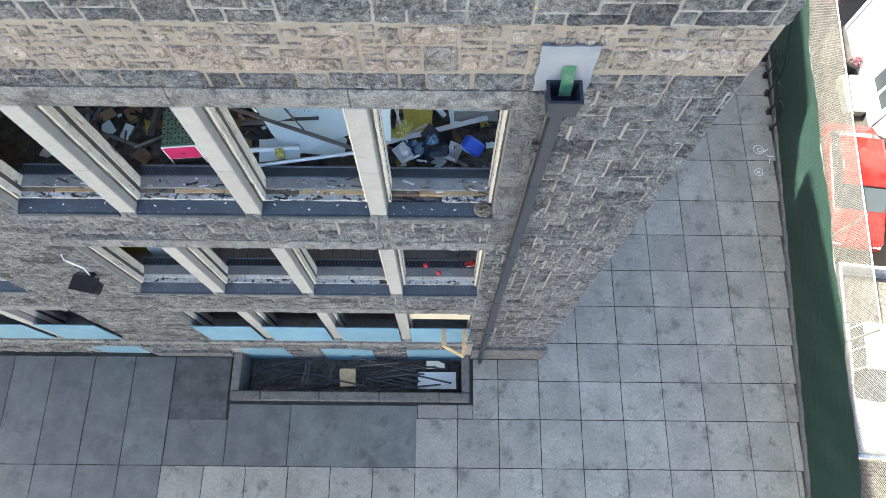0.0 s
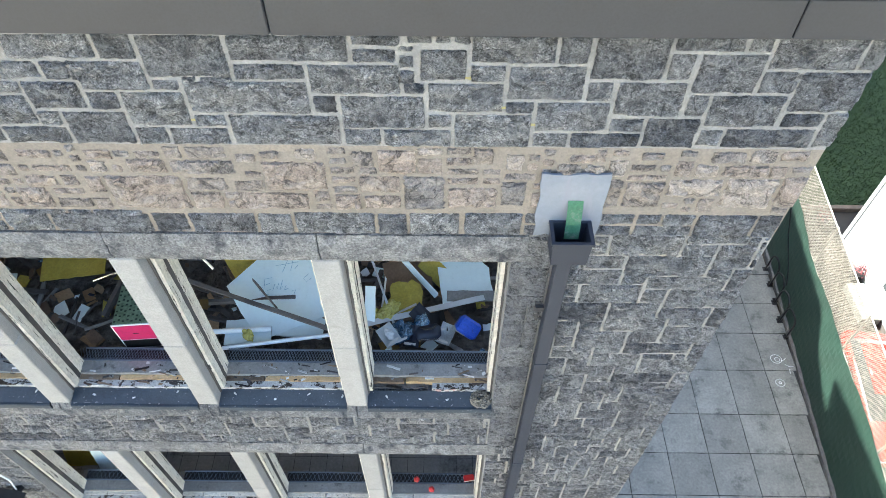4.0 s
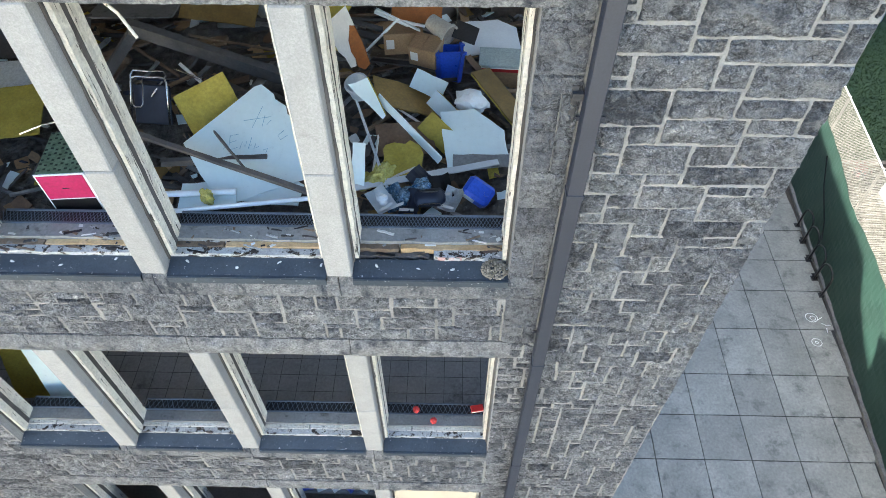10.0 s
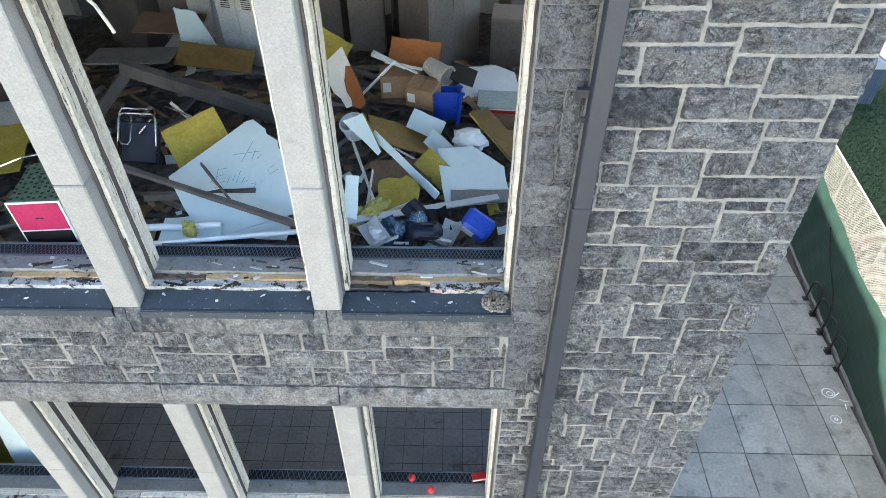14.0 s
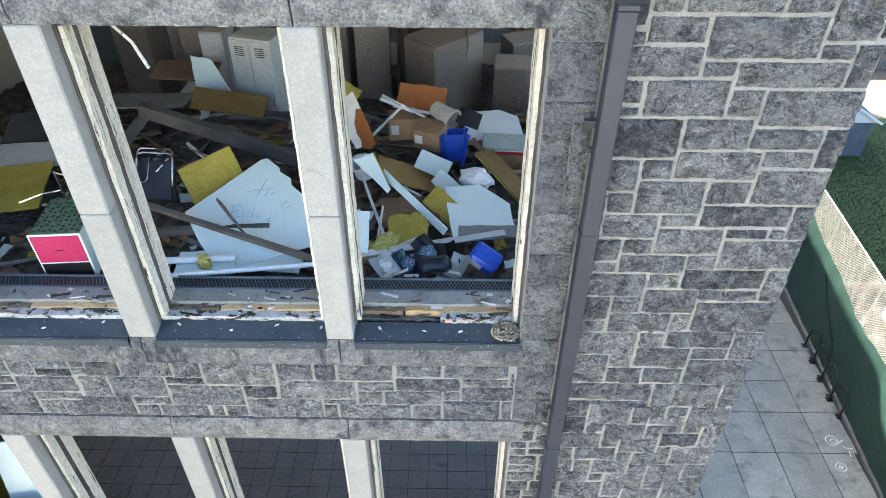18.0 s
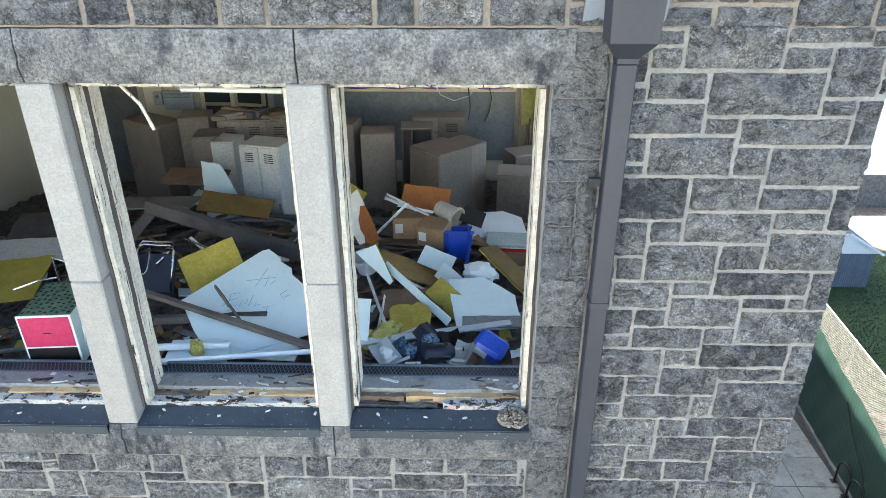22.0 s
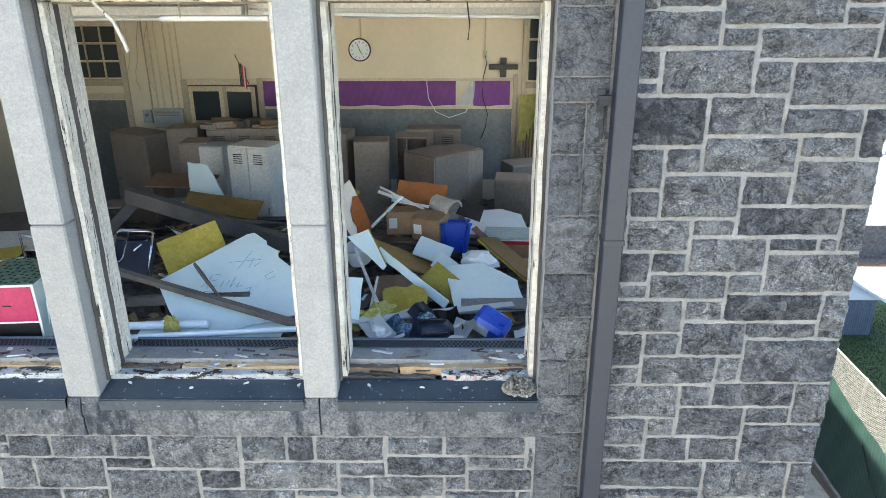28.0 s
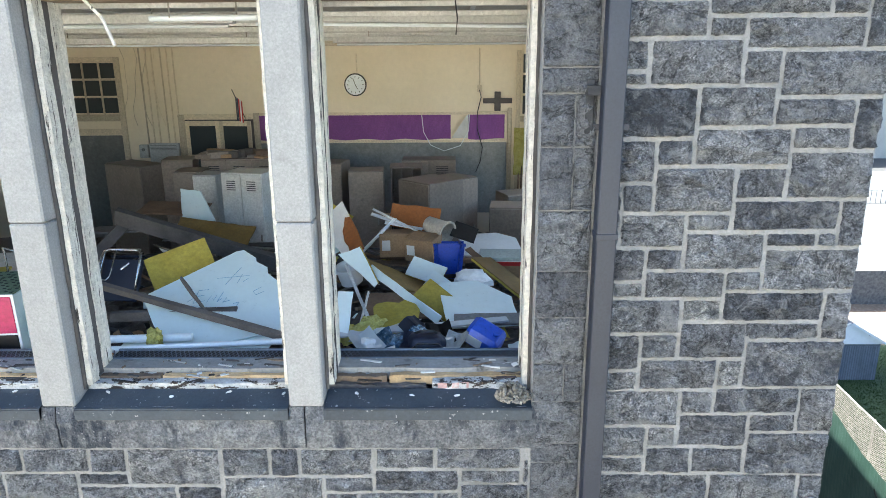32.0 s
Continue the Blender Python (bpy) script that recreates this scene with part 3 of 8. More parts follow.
# Unseen parapet top, its outline made up to cast the fence's sun patch.
slope = bmesh.new()
prism(slope, [(0.765, 13.245), (23.995, 13.245), (23.995, 16.2), (21.0, 15.73), (19.4, 15.42), (17.4, 15.13), (16.0, 14.94), (15.5, 14.7), (14.8, 14.03), (13.7, 13.45), (12.75, 13.25), (12.72, 13.5), (13.6, 14.17), (13.2, 14.26), (12.4, 14.3), (0.765, 14.3)], 0.4)
part("stepped_gable", slope, MORTAR, coping, "unseen side parapet, outline cut to shape the sun patch on the fence").matrix_world = Matrix(((0, 0, 1, XR - 0.012), (1, 0, 0, 0), (0, 1, 0, 0), (0, 0, 0, 1)))
wire = solid("roof_cable", tube(bmesh.new(), [(x * 0.9 - 8, 0.35 + 0.03 * math.sin(x * 1.7), 15.87 + 0.012 * math.sin(x * 3.1)) for x in range(13)], 0.007, 6), WHITE,
             "thin pale lightning cable running along the coping", "cable")
for x in (-2.6, -1.15, 0.55, 2.3, 3.1):
    solid("cable_clip", bx(rod(bmesh.new(), (x, 0.35, 15.84), (x, 0.35, 15.9), 0.02), x - 0.04, x + 0.04, 0.31, 0.39, 15.84, 15.852), STEEL,
          "small metal cable clip on the coping", "clip", group="cable clips")

# lintels, sills and pillars
CUTS = (-5.48, -3.78, -1.97, -0.16, 1.63)


def granite_run(name, z0, z1, cuts, front, label, cat, rough=0.02, mat=None):
    run = thing(name, label, cat, kind="structure")
    for a, b in zip(cuts, cuts[1:]):
        bm = bmesh.new()
        n, m = 34, 6
        r2 = random.Random(int((a + z0) * 100))
        vs = []
        for i in range(n + 1):
            col = []
            for j in range(m + 1):
                x, z = a + 0.006 + (b - a - 0.012) * i / n, z0 + (z1 - z0) * j / m
                if j in (0, m):
                    d, z = 0.0, z + r2.uniform(-0.005, 0.005)
                else:
                    d = 0.012 + (0.3 if j in (1, m - 1) else 1.0) * rough * max(0.0, 0.5 + 1.3 * noise.noise(Vector((x * 5, z * 7, z0))) + 0.9 * noise.noise(Vector((x * 15, z * 19, z0))) + r2.uniform(-0.2, 0.2))
                col.append(bm.verts.new((x, front - d, z)))
            vs.append(col)
        for i in range(n):
            for j in range(m):
                bm.faces.new((vs[i][j], vs[i + 1][j], vs[i + 1][j + 1], vs[i][j + 1]))
        edge = [v[0] for v in vs] + vs[-1][1:] + [v[m] for v in vs[-2::-1]] + vs[0][m - 1:0:-1]
        back = [bm.verts.new((v.co.x, WALL, v.co.z)) for v in edge]
        for i in range(len(edge)):
            k = (i + 1) % len(edge)
            bm.faces.new((edge[k], edge[i], back[i], back[k]))
        bm.faces.new(back)
        part("block", bm, mat or GRANITE, run)
    return run


def window_bay(x0, x1, zs, zh, near, peel):
    """The wooden remains of one window, between two pillars: sill, rails, jambs, head."""
    w = thing("window_frame", "peeling white wooden window frame with no glass, on a dark sill", "window frame", group="empty window frames", kind="structure")
    r = random.Random(int(x0 * 100 + zs * 7))
    bm = bmesh.new()
    prof = [(-0.066, zs - 0.1), (-0.066, zs - 0.022), (0.15, zs + 0.04), (0.15, zs - 0.012), (-0.058, zs - 0.012), (-0.058, zs - 0.1)]
    e = [[bm.verts.new((x, y, z)) for y, z in prof] for x in (x0 + 0.003, x1 - 0.003)]
    for i in range(6):
        bm.faces.new((e[0][i], e[0][(i + 1) % 6], e[1][(i + 1) % 6], e[1][i]))
    bm.faces.new(e[0]), bm.faces.new(e[1][::-1])
    part("sill", bm, SILL_PAINT, w, "blue-black coated sill spattered with paint")

    def strip(name, a, b, y0, y1, z0, z1, mat, lab="", seg=9, wob=0.007):
        m = bmesh.new()
        k = seg if near else 2
        rows = []
        up = (z1 - z0) > (b - a)
        for i in range(k + 1):
            f = i / k
            o = [r.uniform(-wob, wob) for _ in range(4)] if near else [0] * 4
            if up:
                z = z0 + (z1 - z0) * f
                rows.append([m.verts.new(p) for p in ((a + o[0], y0 + o[1], z), (b + o[2], y0 + o[1], z), (b + o[2], y1, z), (a + o[0], y1, z))])
            else:
                x = a + (b - a) * f
                rows.append([m.verts.new(p) for p in ((x, y0 + o[0], z0), (x, y1, z0), (x, y1, z1 + o[1]), (x, y0 + o[0], z1 + o[2]))])
        for p, q in zip(rows, rows[1:]):
            for i in range(4):
                m.faces.new((p[i], p[(i + 1) % 4], q[(i + 1) % 4], q[i]))
        m.faces.new(rows[0][::-1]), m.faces.new(rows[-1])
        part(name, m, mat, w, lab)
    if near and x0 > -0.1:
        cut = x0 + (x1 - x0) * 0.52
        strip("sill_rail", x0 + 0.01, cut - 0.05, 0.185, 0.235, zs + 0.02, zs + 0.05, DARK_WOOD, "rotten dark stump of the sill rail", 14, 0.012)
        strip("sill_rail", cut, x1 - 0.01, 0.152, 0.235, zs + 0.02, zs + 0.09, ROT_PAINT, "broken white sill rail", 12, 0.01)
        strip("paint_layer", cut + 0.04, cut + 0.27, 0.146, 0.151, zs + 0.045, zs + 0.088, PINK, "pinkish old paint layer laid bare", 8, 0.004)
    else:
        strip("sill_rail", x0 + 0.01, x1 - 0.01, 0.152, 0.235, zs + 0.02, zs + 0.085, ROT_PAINT)
    f = r.uniform(0.25, 0.6)
    strip("batten", x0 + 0.05, x0 + (x1 - x0) * f, 0.238, 0.30, zs + 0.03, zs + 0.095, RAW_WOOD if peel else OLD_PAINT, "rotten bare wood strip")
    strip("batten", x0 + (x1 - x0) * f + 0.02, x1 - 0.05, 0.238, 0.30, zs + 0.03, zs + 0.10, FRESH_WOOD if peel else OLD_PAINT, "split yellow wood strip")
    strip("apron", x0 + 0.01, x1 - 0.01, 0.303, 0.47, zs + 0.04, zs + 0.135, GREY_PAINT, "grey painted inner sill board with flaking paint")
    for edge, s in ((x0 + 0.003, 1), (x1 - 0.003, -1)):
        def upright(name, w0, w1, y0, y1, z0, z1, mat, lab=""):
            p, q = sorted((edge + s * w0, edge + s * w1))
            strip(name, p, q, y0, y1, z0, z1, mat, lab, 26, 0.0035)
        # Solid strip; its dark colour stands for the shade in the seam.
        upright("casing", 0.0, 0.02, 0.10, 0.122, zs + 0.06, zh - 0.01, DARK_WOOD, "dark strip painting in the shaded seam beside the pillar")
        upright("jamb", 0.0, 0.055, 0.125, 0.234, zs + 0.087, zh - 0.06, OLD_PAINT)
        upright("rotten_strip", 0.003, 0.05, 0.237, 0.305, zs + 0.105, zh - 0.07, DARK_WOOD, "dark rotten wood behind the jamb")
        upright("sash_guide", 0.0, 0.056, 0.308, 0.372, zs + 0.14, zh - 0.06, OLD_PAINT)
        upright("inner_lining", 0.0, 0.05, 0.378, 0.46, zs + 0.14, zh - 0.06, OLD_PAINT)
        a, b = sorted((edge, edge + s * 0.05))
        if near:
            for k in range(3):
                z = zs + 0.5 + 0.7 * k + r.uniform(-0.1, 0.1)
                part("hinge", bx(bmesh.new(), (a + b) / 2 - 0.012, (a + b) / 2 + 0.014, 0.14, 0.155, z, z + 0.05), RUST, w, "small rusty hinge plate")
    strip("head_rail", x0 + 0.003, x1 - 0.003, 0.15, 0.24, zh - 0.058, zh - 0.002, ROT_PAINT, "peeling head rail with bare wood showing")
    if near:
        for k in range(4):
            a = x0 + 0.05 + (x1 - x0 - 0.4) * k / 3.6 + r.uniform(0, 0.08)
            L = r.uniform(0.16, 0.34)
            flap = part("paint_flap", prism(bmesh.new(), torn(L, r.uniform(0.03, 0.06), r, 0.035, 0.012), 0.004), OLD_PAINT, w, "flap of peeling cream paint hanging from the head")
            flap.matrix_world = plane3((a, 0.135, zh - 0.004), (a + L, 0.135, zh - 0.004 - r.uniform(0, 0.01)), (a, 0.125, zh - 0.06))
    strip("head_board", x0 + 0.003, x1 - 0.003, 0.25, 0.42, zh - 0.07, zh - 0.005, RAW_WOOD)
    return w


def radiator_cover(x0, x1, z, near):
    """Sheet-metal cover under the window with an expanded-metal grille on top."""
    c = thing("radiator_cover", "grey steel radiator cover with a diamond mesh grille", "radiator cover", group="radiator covers")
    part("casing", box(x0, x1, 0.475, 0.66, z - 0.85, z - 0.03), GREY_PAINT, c)
    # Black sheet close under the mesh paints in the shade of the hollow.
    part("grille_well", box(x0 + 0.002, x1 - 0.002, 0.48, 0.655, z - 0.0295, z - 0.024), BLACK, c, "black sheet painting in the shade under the grille")
    bm = bmesh.new()
    for k in range(2):
        bx(bm, x0, x1, 0.475 + 0.165 * k, 0.495 + 0.165 * k, z - 0.03, z - 0.01)
    n = int((x1 - x0) / (0.035 if near else 0.07))
    for i in range(n):
        xa = x0 + (x1 - x0) * i / n
        for s in (0.035, -0.035):
            a, b = Vector((xa, 0.495, z - 0.018)), Vector((xa + s * 2, 0.64, z - 0.018))
            d = Vector((0.004, 0, 0))
            q = [bm.verts.new(p) for p in (a - d, a + d, b + d, b - d)]
            bm.faces.new(q)
    part("grille", bm, GRILLE, c, "dark expanded-metal grille")
    return c


for fi, (zs, zh) in enumerate(FLOORS):
    for si, (sx0, sx1) in enumerate(SLOTS):
        dx = sx1 - 1.5
        near = fi == 0 and si == 0
        granite_run("lintel_course", zh, zh + (0.345 if fi == 0 else 0.33), [c + dx for c in CUTS], -0.03, "pale grey granite lintel blocks over the windows, sooty in places", "lintel", 0.016 if fi == 0 else 0.03)
        granite_run("sill_course", zs - 0.35, zs - 0.014, [c + dx for c in (-5.4, -3.76, -1.95, -0.14, 1.61)], -0.03, "pitted grey granite sill blocks with a blue-black run-off stain", "sill", 0.02, SILL_GRANITE)
        xs = [sx0] + [v + dx for p in (-3.85, -2.05, -0.25) for v in (p, p + 0.25)] + [sx1]
        for i in range(0, 8, 2):
            if si == 0 or i >= 4:
                window_bay(xs[i], xs[i + 1], zs, zh, near, i < 6 and fi == 0 or fi == 0)
                if fi < 2:
                    radiator_cover(xs[i] + 0.01, xs[i + 1] - 0.01, zs + 0.15, fi == 0)
        for i in range(1, 7, 2):
            p = thing("window_pillar", "pale limestone pillar between two windows, in two blocks", "pillar", group="window pillars", kind="structure")
            zm = zs + (zh - zs) * 0.475
            part("lower_block", box(xs[i] + 0.002, xs[i + 1] - 0.002, -0.035, 0.45, zs - 0.012, zm - 0.004, 0.012), PILLAR, p)
            part("upper_block", box(xs[i] + 0.002, xs[i + 1] - 0.002, -0.035, 0.45, zm, zh - 0.003, 0.012), PILLAR, p)

# floors and ceilings inside
for nm, z in (("floor_3", 9.5), ("floor_2", 5.3), ("floor_1", 0.95)):
    solid(nm, box(XL + 0.41, 3.25, 0.43, BACK - 0.01, z - 0.16, z), DARK_FLOOR, "dusty dark tiled floor", "floor", kind="structure")
for nm, z in (("ceiling_2", 9.0), ("ceiling_1", 4.8)):
    solid(nm, box(XL + 0.41, 3.25, 0.43, 8.0, z, z + 0.1), CEILING, "stained ceiling", "ceiling", kind="structure")

# ---- ground ----
gb = bmesh.new()
gx, gy = (-400, -5.1, 1.4, 400), (-400, -1.12, 0.02, 400)
gv = [[gb.verts.new((x, y, GROUND - 0.06)) for x in gx] for y in gy]
for j in range(3):
    for i in range(3):
        if not (i == 1 and j == 1):
            gb.faces.new((gv[j][i], gv[j][i + 1], gv[j + 1][i + 1], gv[j + 1][i]))
ground = solid("ground", gb, ASPHALT, "dark ground under and around the building", "ground", kind="structure")


def fence_x(y):
    return 11.42 + 0.076 * y


pavement = thing("pavement", "grey concrete pavement of large square flags with dark joints", "pavement", pose(0, 0, GROUND), kind="structure")
bed = bmesh.new()
bx(bed, -15, 10.75, -9.0, -1.47, -0.05, -0.022)
bx(bed, 3.6, 11.2, -1.47, 12.0, -0.05, -0.022)
bx(bed, -15, -5.4, -1.47, 0.0, -0.05, -0.022)
bx(bed, 1.72, 3.6, -1.47, 0.0, -0.05, -0.022)
part("joint_bed", bed, JOINT, pavement)


def flag(x0, x1, y0, y1, mat=CONCRETE, g=0.012):
    """One flag, its rim a little uneven and worn."""
    bm = bmesh.new()
    lift = rng.uniform(-0.004, 0.004)
    ring = []
    for (xa, ya), (xb, yb) in (((x0 + g, y0 + g), (x1 - g, y0 + g)), ((x1 - g, y0 + g), (x1 - g, y1 - g)), ((x1 - g, y1 - g), (x0 + g, y1 - g)), ((x0 + g, y1 - g), (x0 + g, y0 + g))):
        k = 6
        for i in range(k):
            f = i / k
            ring.append((xa + (xb - xa) * f + rng.uniform(-0.006, 0.006), ya + (yb - ya) * f + rng.uniform(-0.006, 0.006)))
    top = [bm.verts.new((x, y, lift)) for x, y in ring]
    low = [bm.verts.new((x, y, -0.04)) for x, y in ring]
    bm.faces.new(top)
    for i in range(len(top)):
        k = (i + 1) % len(top)
        bm.faces.new((top[i], low[i], low[k], top[k]))
    part("flag", bm, mat, pavement)


WEST = [3.67 - 1.195 * k for k in range(16)][::-1]
EAST = [3.67, 4.86, 6.09, 7.3, 8.47, 9.66, 10.86, 12.1]
for y0, y1 in zip((-7.25, -5.9, -4.55, -3.21), (-5.9, -4.55, -3.21, -1.86)):
    for x0, x1 in zip(WEST[:-1] + EAST, WEST[1:] + EAST[1:]):
        lim = fence_x(y0) - 0.06
        if x0 > lim - 0.1 or y0 == -3.21 and -7.2 < x0 < 0.05:
            continue
        flag(x0, min(x1, lim), y0, y1, DARK_CONCRETE if x0 < -7.2 and rng.random() < 0.9 else CONCRETE)
flag(-7.07, -5.35, -3.21, -1.93, DARK_CONCRETE)
flag(-5.35, -3.56, -3.21, -1.49, DARK_CONCRETE)
flag(-3.56, 0.12, -3.21, -1.49, DARK_CONCRETE)
flag(0.12, 1.29, -1.86, -1.46), flag(1.29, 1.73, -1.86, -1.46)
flag(-7.07, -5.42, -1.93, -0.13, STAINED)
for x0, x1 in zip(WEST, WEST[1:]):
    if x1 < -7.0:
        flag(x0, x1, -1.93, -0.13, DARK_CONCRETE)
for x0, x1 in ((1.73, 2.47), (2.47, 3.67)):
    flag(x0, x1, -0.72, -0.12), flag(x0, x1, -1.86, -0.72)
yard_y = [-1.86, -0.76, 0.38, 1.54, 2.7, 3.9, 5.1, 6.57, 7.92, 9.08, 10.3, 11.5, 12.7, 13.9, 15.1]
for y0, y1 in zip(yard_y, yard_y[1:]):
    for x0, x1 in zip(EAST, EAST[1:]):
        lim = fence_x(y0) - 0.06
        if x0 < lim - 0.1:
            flag(max(x0, 3.74) if y0 > -0.1 else x0, min(x1, lim), y0, y1)

# areaway beside the wall
areaway = thing("areaway", "sunken concrete light well with a raised kerb, beside the wall", "light well", pose(0, 0, GROUND), kind="structure")
for a, b in zip((-5.35, -4.45, -2.75, -1.0, 0.75), (-4.45, -2.75, -1.0, 0.75, 1.63)):
    part("kerb", box(a + 0.006, b - 0.006, -1.39, -1.12, -1.2, 0.13, 0.025), KERB, areaway)
part("kerb", box(-5.35, -5.1, -1.115, -0.002, -1.2, 0.11, 0.02), KERB, areaway)
part("kerb", box(1.4, 1.63, -1.115, -0.002, -1.2, 0.11, 0.02), KERB, areaway)
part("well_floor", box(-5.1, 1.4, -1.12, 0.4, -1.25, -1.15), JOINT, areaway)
plinth = wall_piece("wall_plinth", [(1.66, XR + 0.1, -0.69, 0.7, -0.11, 0.018), (-7.6, -5.36, -0.69, -0.15, -0.11, 0.018)], QUOIN, "smooth blue-grey stone plinth at the foot of the wall")
granite_run("water_table", 0.97, 1.25, [-14.4, -11, -8.2, -5.3, -3.7, -1.9, -0.1, 1.66], -0.06, "blue-grey stone ledge course low on the wall", "ledge")
for a, b, c, d in ((-5.0, -3.75, -1.55, 0.2), (-2.65, -1.25, -1.55, 0.2), (-0.18, 1.34, -1.55, 0.2), (-9.2, -7.9, -0.67, 0.3)):
    solid("blue_board", box(a - 0.03, b + 0.03, -0.02, 0.015, c, d, 0.004), BLUE_PANEL, "sky-blue painted board closing a basement window", "window board", group="blue window boards")
for si, (sx0, sx1) in enumerate(SLOTS):
    dx = sx1 - 1.5
    for a, b in ((-5.3, -3.85), (-3.6, -2.05), (-1.8, -0.25), (0.0, 1.5)):
        if a + dx > -12:
            solid("blue_board", box(a + dx + 0.015, b + dx - 0.015, -0.098, -0.068, 1.72, 3.25, 0.004), BLUE_PANEL, "sky-blue painted board closing the lower half of a window", "window board", group="blue window boards")

# ---- the stones ----
# coursing of the best seen masonry: x0, x1, z0, z1 of each block
PIER = []
PIER += [(2.32, 2.95, 13.29, 13.58), (2.95, 3.49, 13.45, 13.57), (2.06, 2.32, 13.44, 13.55), (3.26, 3.6, 13.11, 13.45), (2.95, 3.26, 13.29, 13.45), (2.11, 2.32, 13.29, 13.44), (1.98, 2.11, 13.20, 13.44), (2.11, 2.51, 13.09, 13.29), (2.51, 3.26, 12.99, 13.29), (3.26, 3.49, 12.99, 13.11), (3.49, 3.67, 12.79, 13.11), (1.97, 2.52, 12.86, 13.09), (2.76, 3.49, 12.79, 12.99), (2.52, 2.76, 12.86, 12.99), (2.17, 2.76, 12.57, 12.86), (1.98, 2.17, 12.66, 12.86), (2.76, 3, 12.57, 12.79), (3.00, 3.675, 12.50, 12.79), (1.99, 2.17, 12.57, 12.66), (2.50, 2.99, 12.31, 12.57)]
PIER += [(1.95, 2.5, 12.24, 12.57), (2.99, 3.5, 12.32, 12.50), (3.50, 3.675, 12.16, 12.50), (3.12, 3.5, 12.16, 12.32), (2.50, 3.12, 12.06, 12.31), (2.26, 2.5, 12.06, 12.24), (1.97, 2.26, 11.95, 12.24), (3.12, 3.675, 11.84, 12.16), (2.26, 2.79, 11.75, 12.06), (2.79, 3.12, 11.84, 12.06), (2.05, 2.26, 11.75, 11.95), (3.50, 3.675, 11.51, 11.84), (2.79, 3.5, 11.62, 11.84), (2.49, 2.79, 11.62, 11.75), (2.05, 2.49, 11.51, 11.75), (2.49, 3.03, 11.35, 11.62), (3.03, 3.37, 11.51, 11.62), (3.37, 3.5, 11.51, 11.62), (2.24, 2.49, 11.35, 11.51), (1.99, 2.24, 11.27, 11.51)]
PIER += [(3.03, 3.675, 11.20, 11.51), (2.79, 3.03, 11.20, 11.35), (2.24, 2.79, 11.15, 11.35), (2.03, 2.24, 11.15, 11.27), (2.79, 3.48, 10.98, 11.20), (3.48, 3.675, 10.84, 11.20), (2.51, 2.79, 10.98, 11.15), (1.99, 2.51, 10.89, 11.15), (2.99, 3.48, 10.84, 10.98), (2.51, 2.98, 10.70, 10.98), (2.25, 2.51, 10.70, 10.89), (1.95, 2.25, 10.61, 10.89), (2.98, 3.675, 10.48, 10.84), (2.80, 2.98, 10.48, 10.70), (2.25, 2.8, 10.46, 10.70), (1.97, 2.25, 10.45, 10.61), (3.41, 3.675, 10.12, 10.48), (2.80, 3.41, 10.27, 10.48), (2.56, 2.8, 10.27, 10.46), (1.98, 2.56, 10.17, 10.46)]
PIER += [(3.07, 3.41, 10.12, 10.27), (2.56, 3.07, 10.00, 10.27), (2.34, 2.56, 10.00, 10.17), (2.00, 2.34, 9.92, 10.17), (3.07, 3.675, 9.77, 10.12), (2.34, 2.68, 9.78, 10.00), (2.68, 3.07, 9.78, 10.00), (2.02, 2.34, 9.78, 9.92), (1.98, 2.83, 9.52, 9.78), (2.83, 3.49, 9.43, 9.78), (3.49, 3.675, 9.43, 9.77), (2.25, 2.83, 9.44, 9.52), (1.99, 2.26, 9.26, 9.52), (2.26, 2.69, 9.15, 9.44), (2.69, 3.03, 9.27, 9.44), (3.03, 3.25, 9.27, 9.43), (3.25, 3.675, 9.13, 9.43), (2.88, 3.25, 9.14, 9.27), (2.69, 2.88, 9.21, 9.27), (1.99, 2.26, 9.00, 9.26)]
PIER += [(2.69, 2.88, 9.15, 9.21), (2.45, 2.88, 8.90, 9.15), (2.26, 2.45, 9.00, 9.15), (2.88, 3.25, 9.01, 9.14), (3.45, 3.675, 8.78, 9.13), (3.25, 3.45, 9.01, 9.13), (3.05, 3.45, 8.78, 9.01), (2.88, 3.04, 8.91, 9.01), (1.98, 2.45, 8.75, 9.00), (2.64, 3.05, 8.67, 8.91), (2.45, 2.64, 8.75, 8.90), (3.21, 3.675, 8.46, 8.78), (3.05, 3.21, 8.67, 8.78), (2.19, 2.64, 8.54, 8.75), (1.96, 2.19, 8.55, 8.75), (2.64, 2.81, 8.53, 8.67), (2.81, 3.21, 8.46, 8.67), (1.96, 2.21, 8.32, 8.54), (2.21, 2.41, 8.32, 8.53), (2.41, 2.8, 8.28, 8.53)]
PIER += [(2.80, 3.02, 8.28, 8.47), (3.02, 3.41, 8.14, 8.46), (3.41, 3.675, 8.14, 8.46), (1.98, 2.4, 8.12, 8.32), (2.58, 3.02, 7.99, 8.28), (2.40, 2.57, 8.12, 8.28), (3.02, 3.25, 7.99, 8.14), (3.25, 3.675, 7.80, 8.14), (2.10, 2.58, 7.82, 8.12), (2.58, 2.81, 7.83, 7.99), (2.81, 3.25, 7.70, 7.99)]
SPAN = []
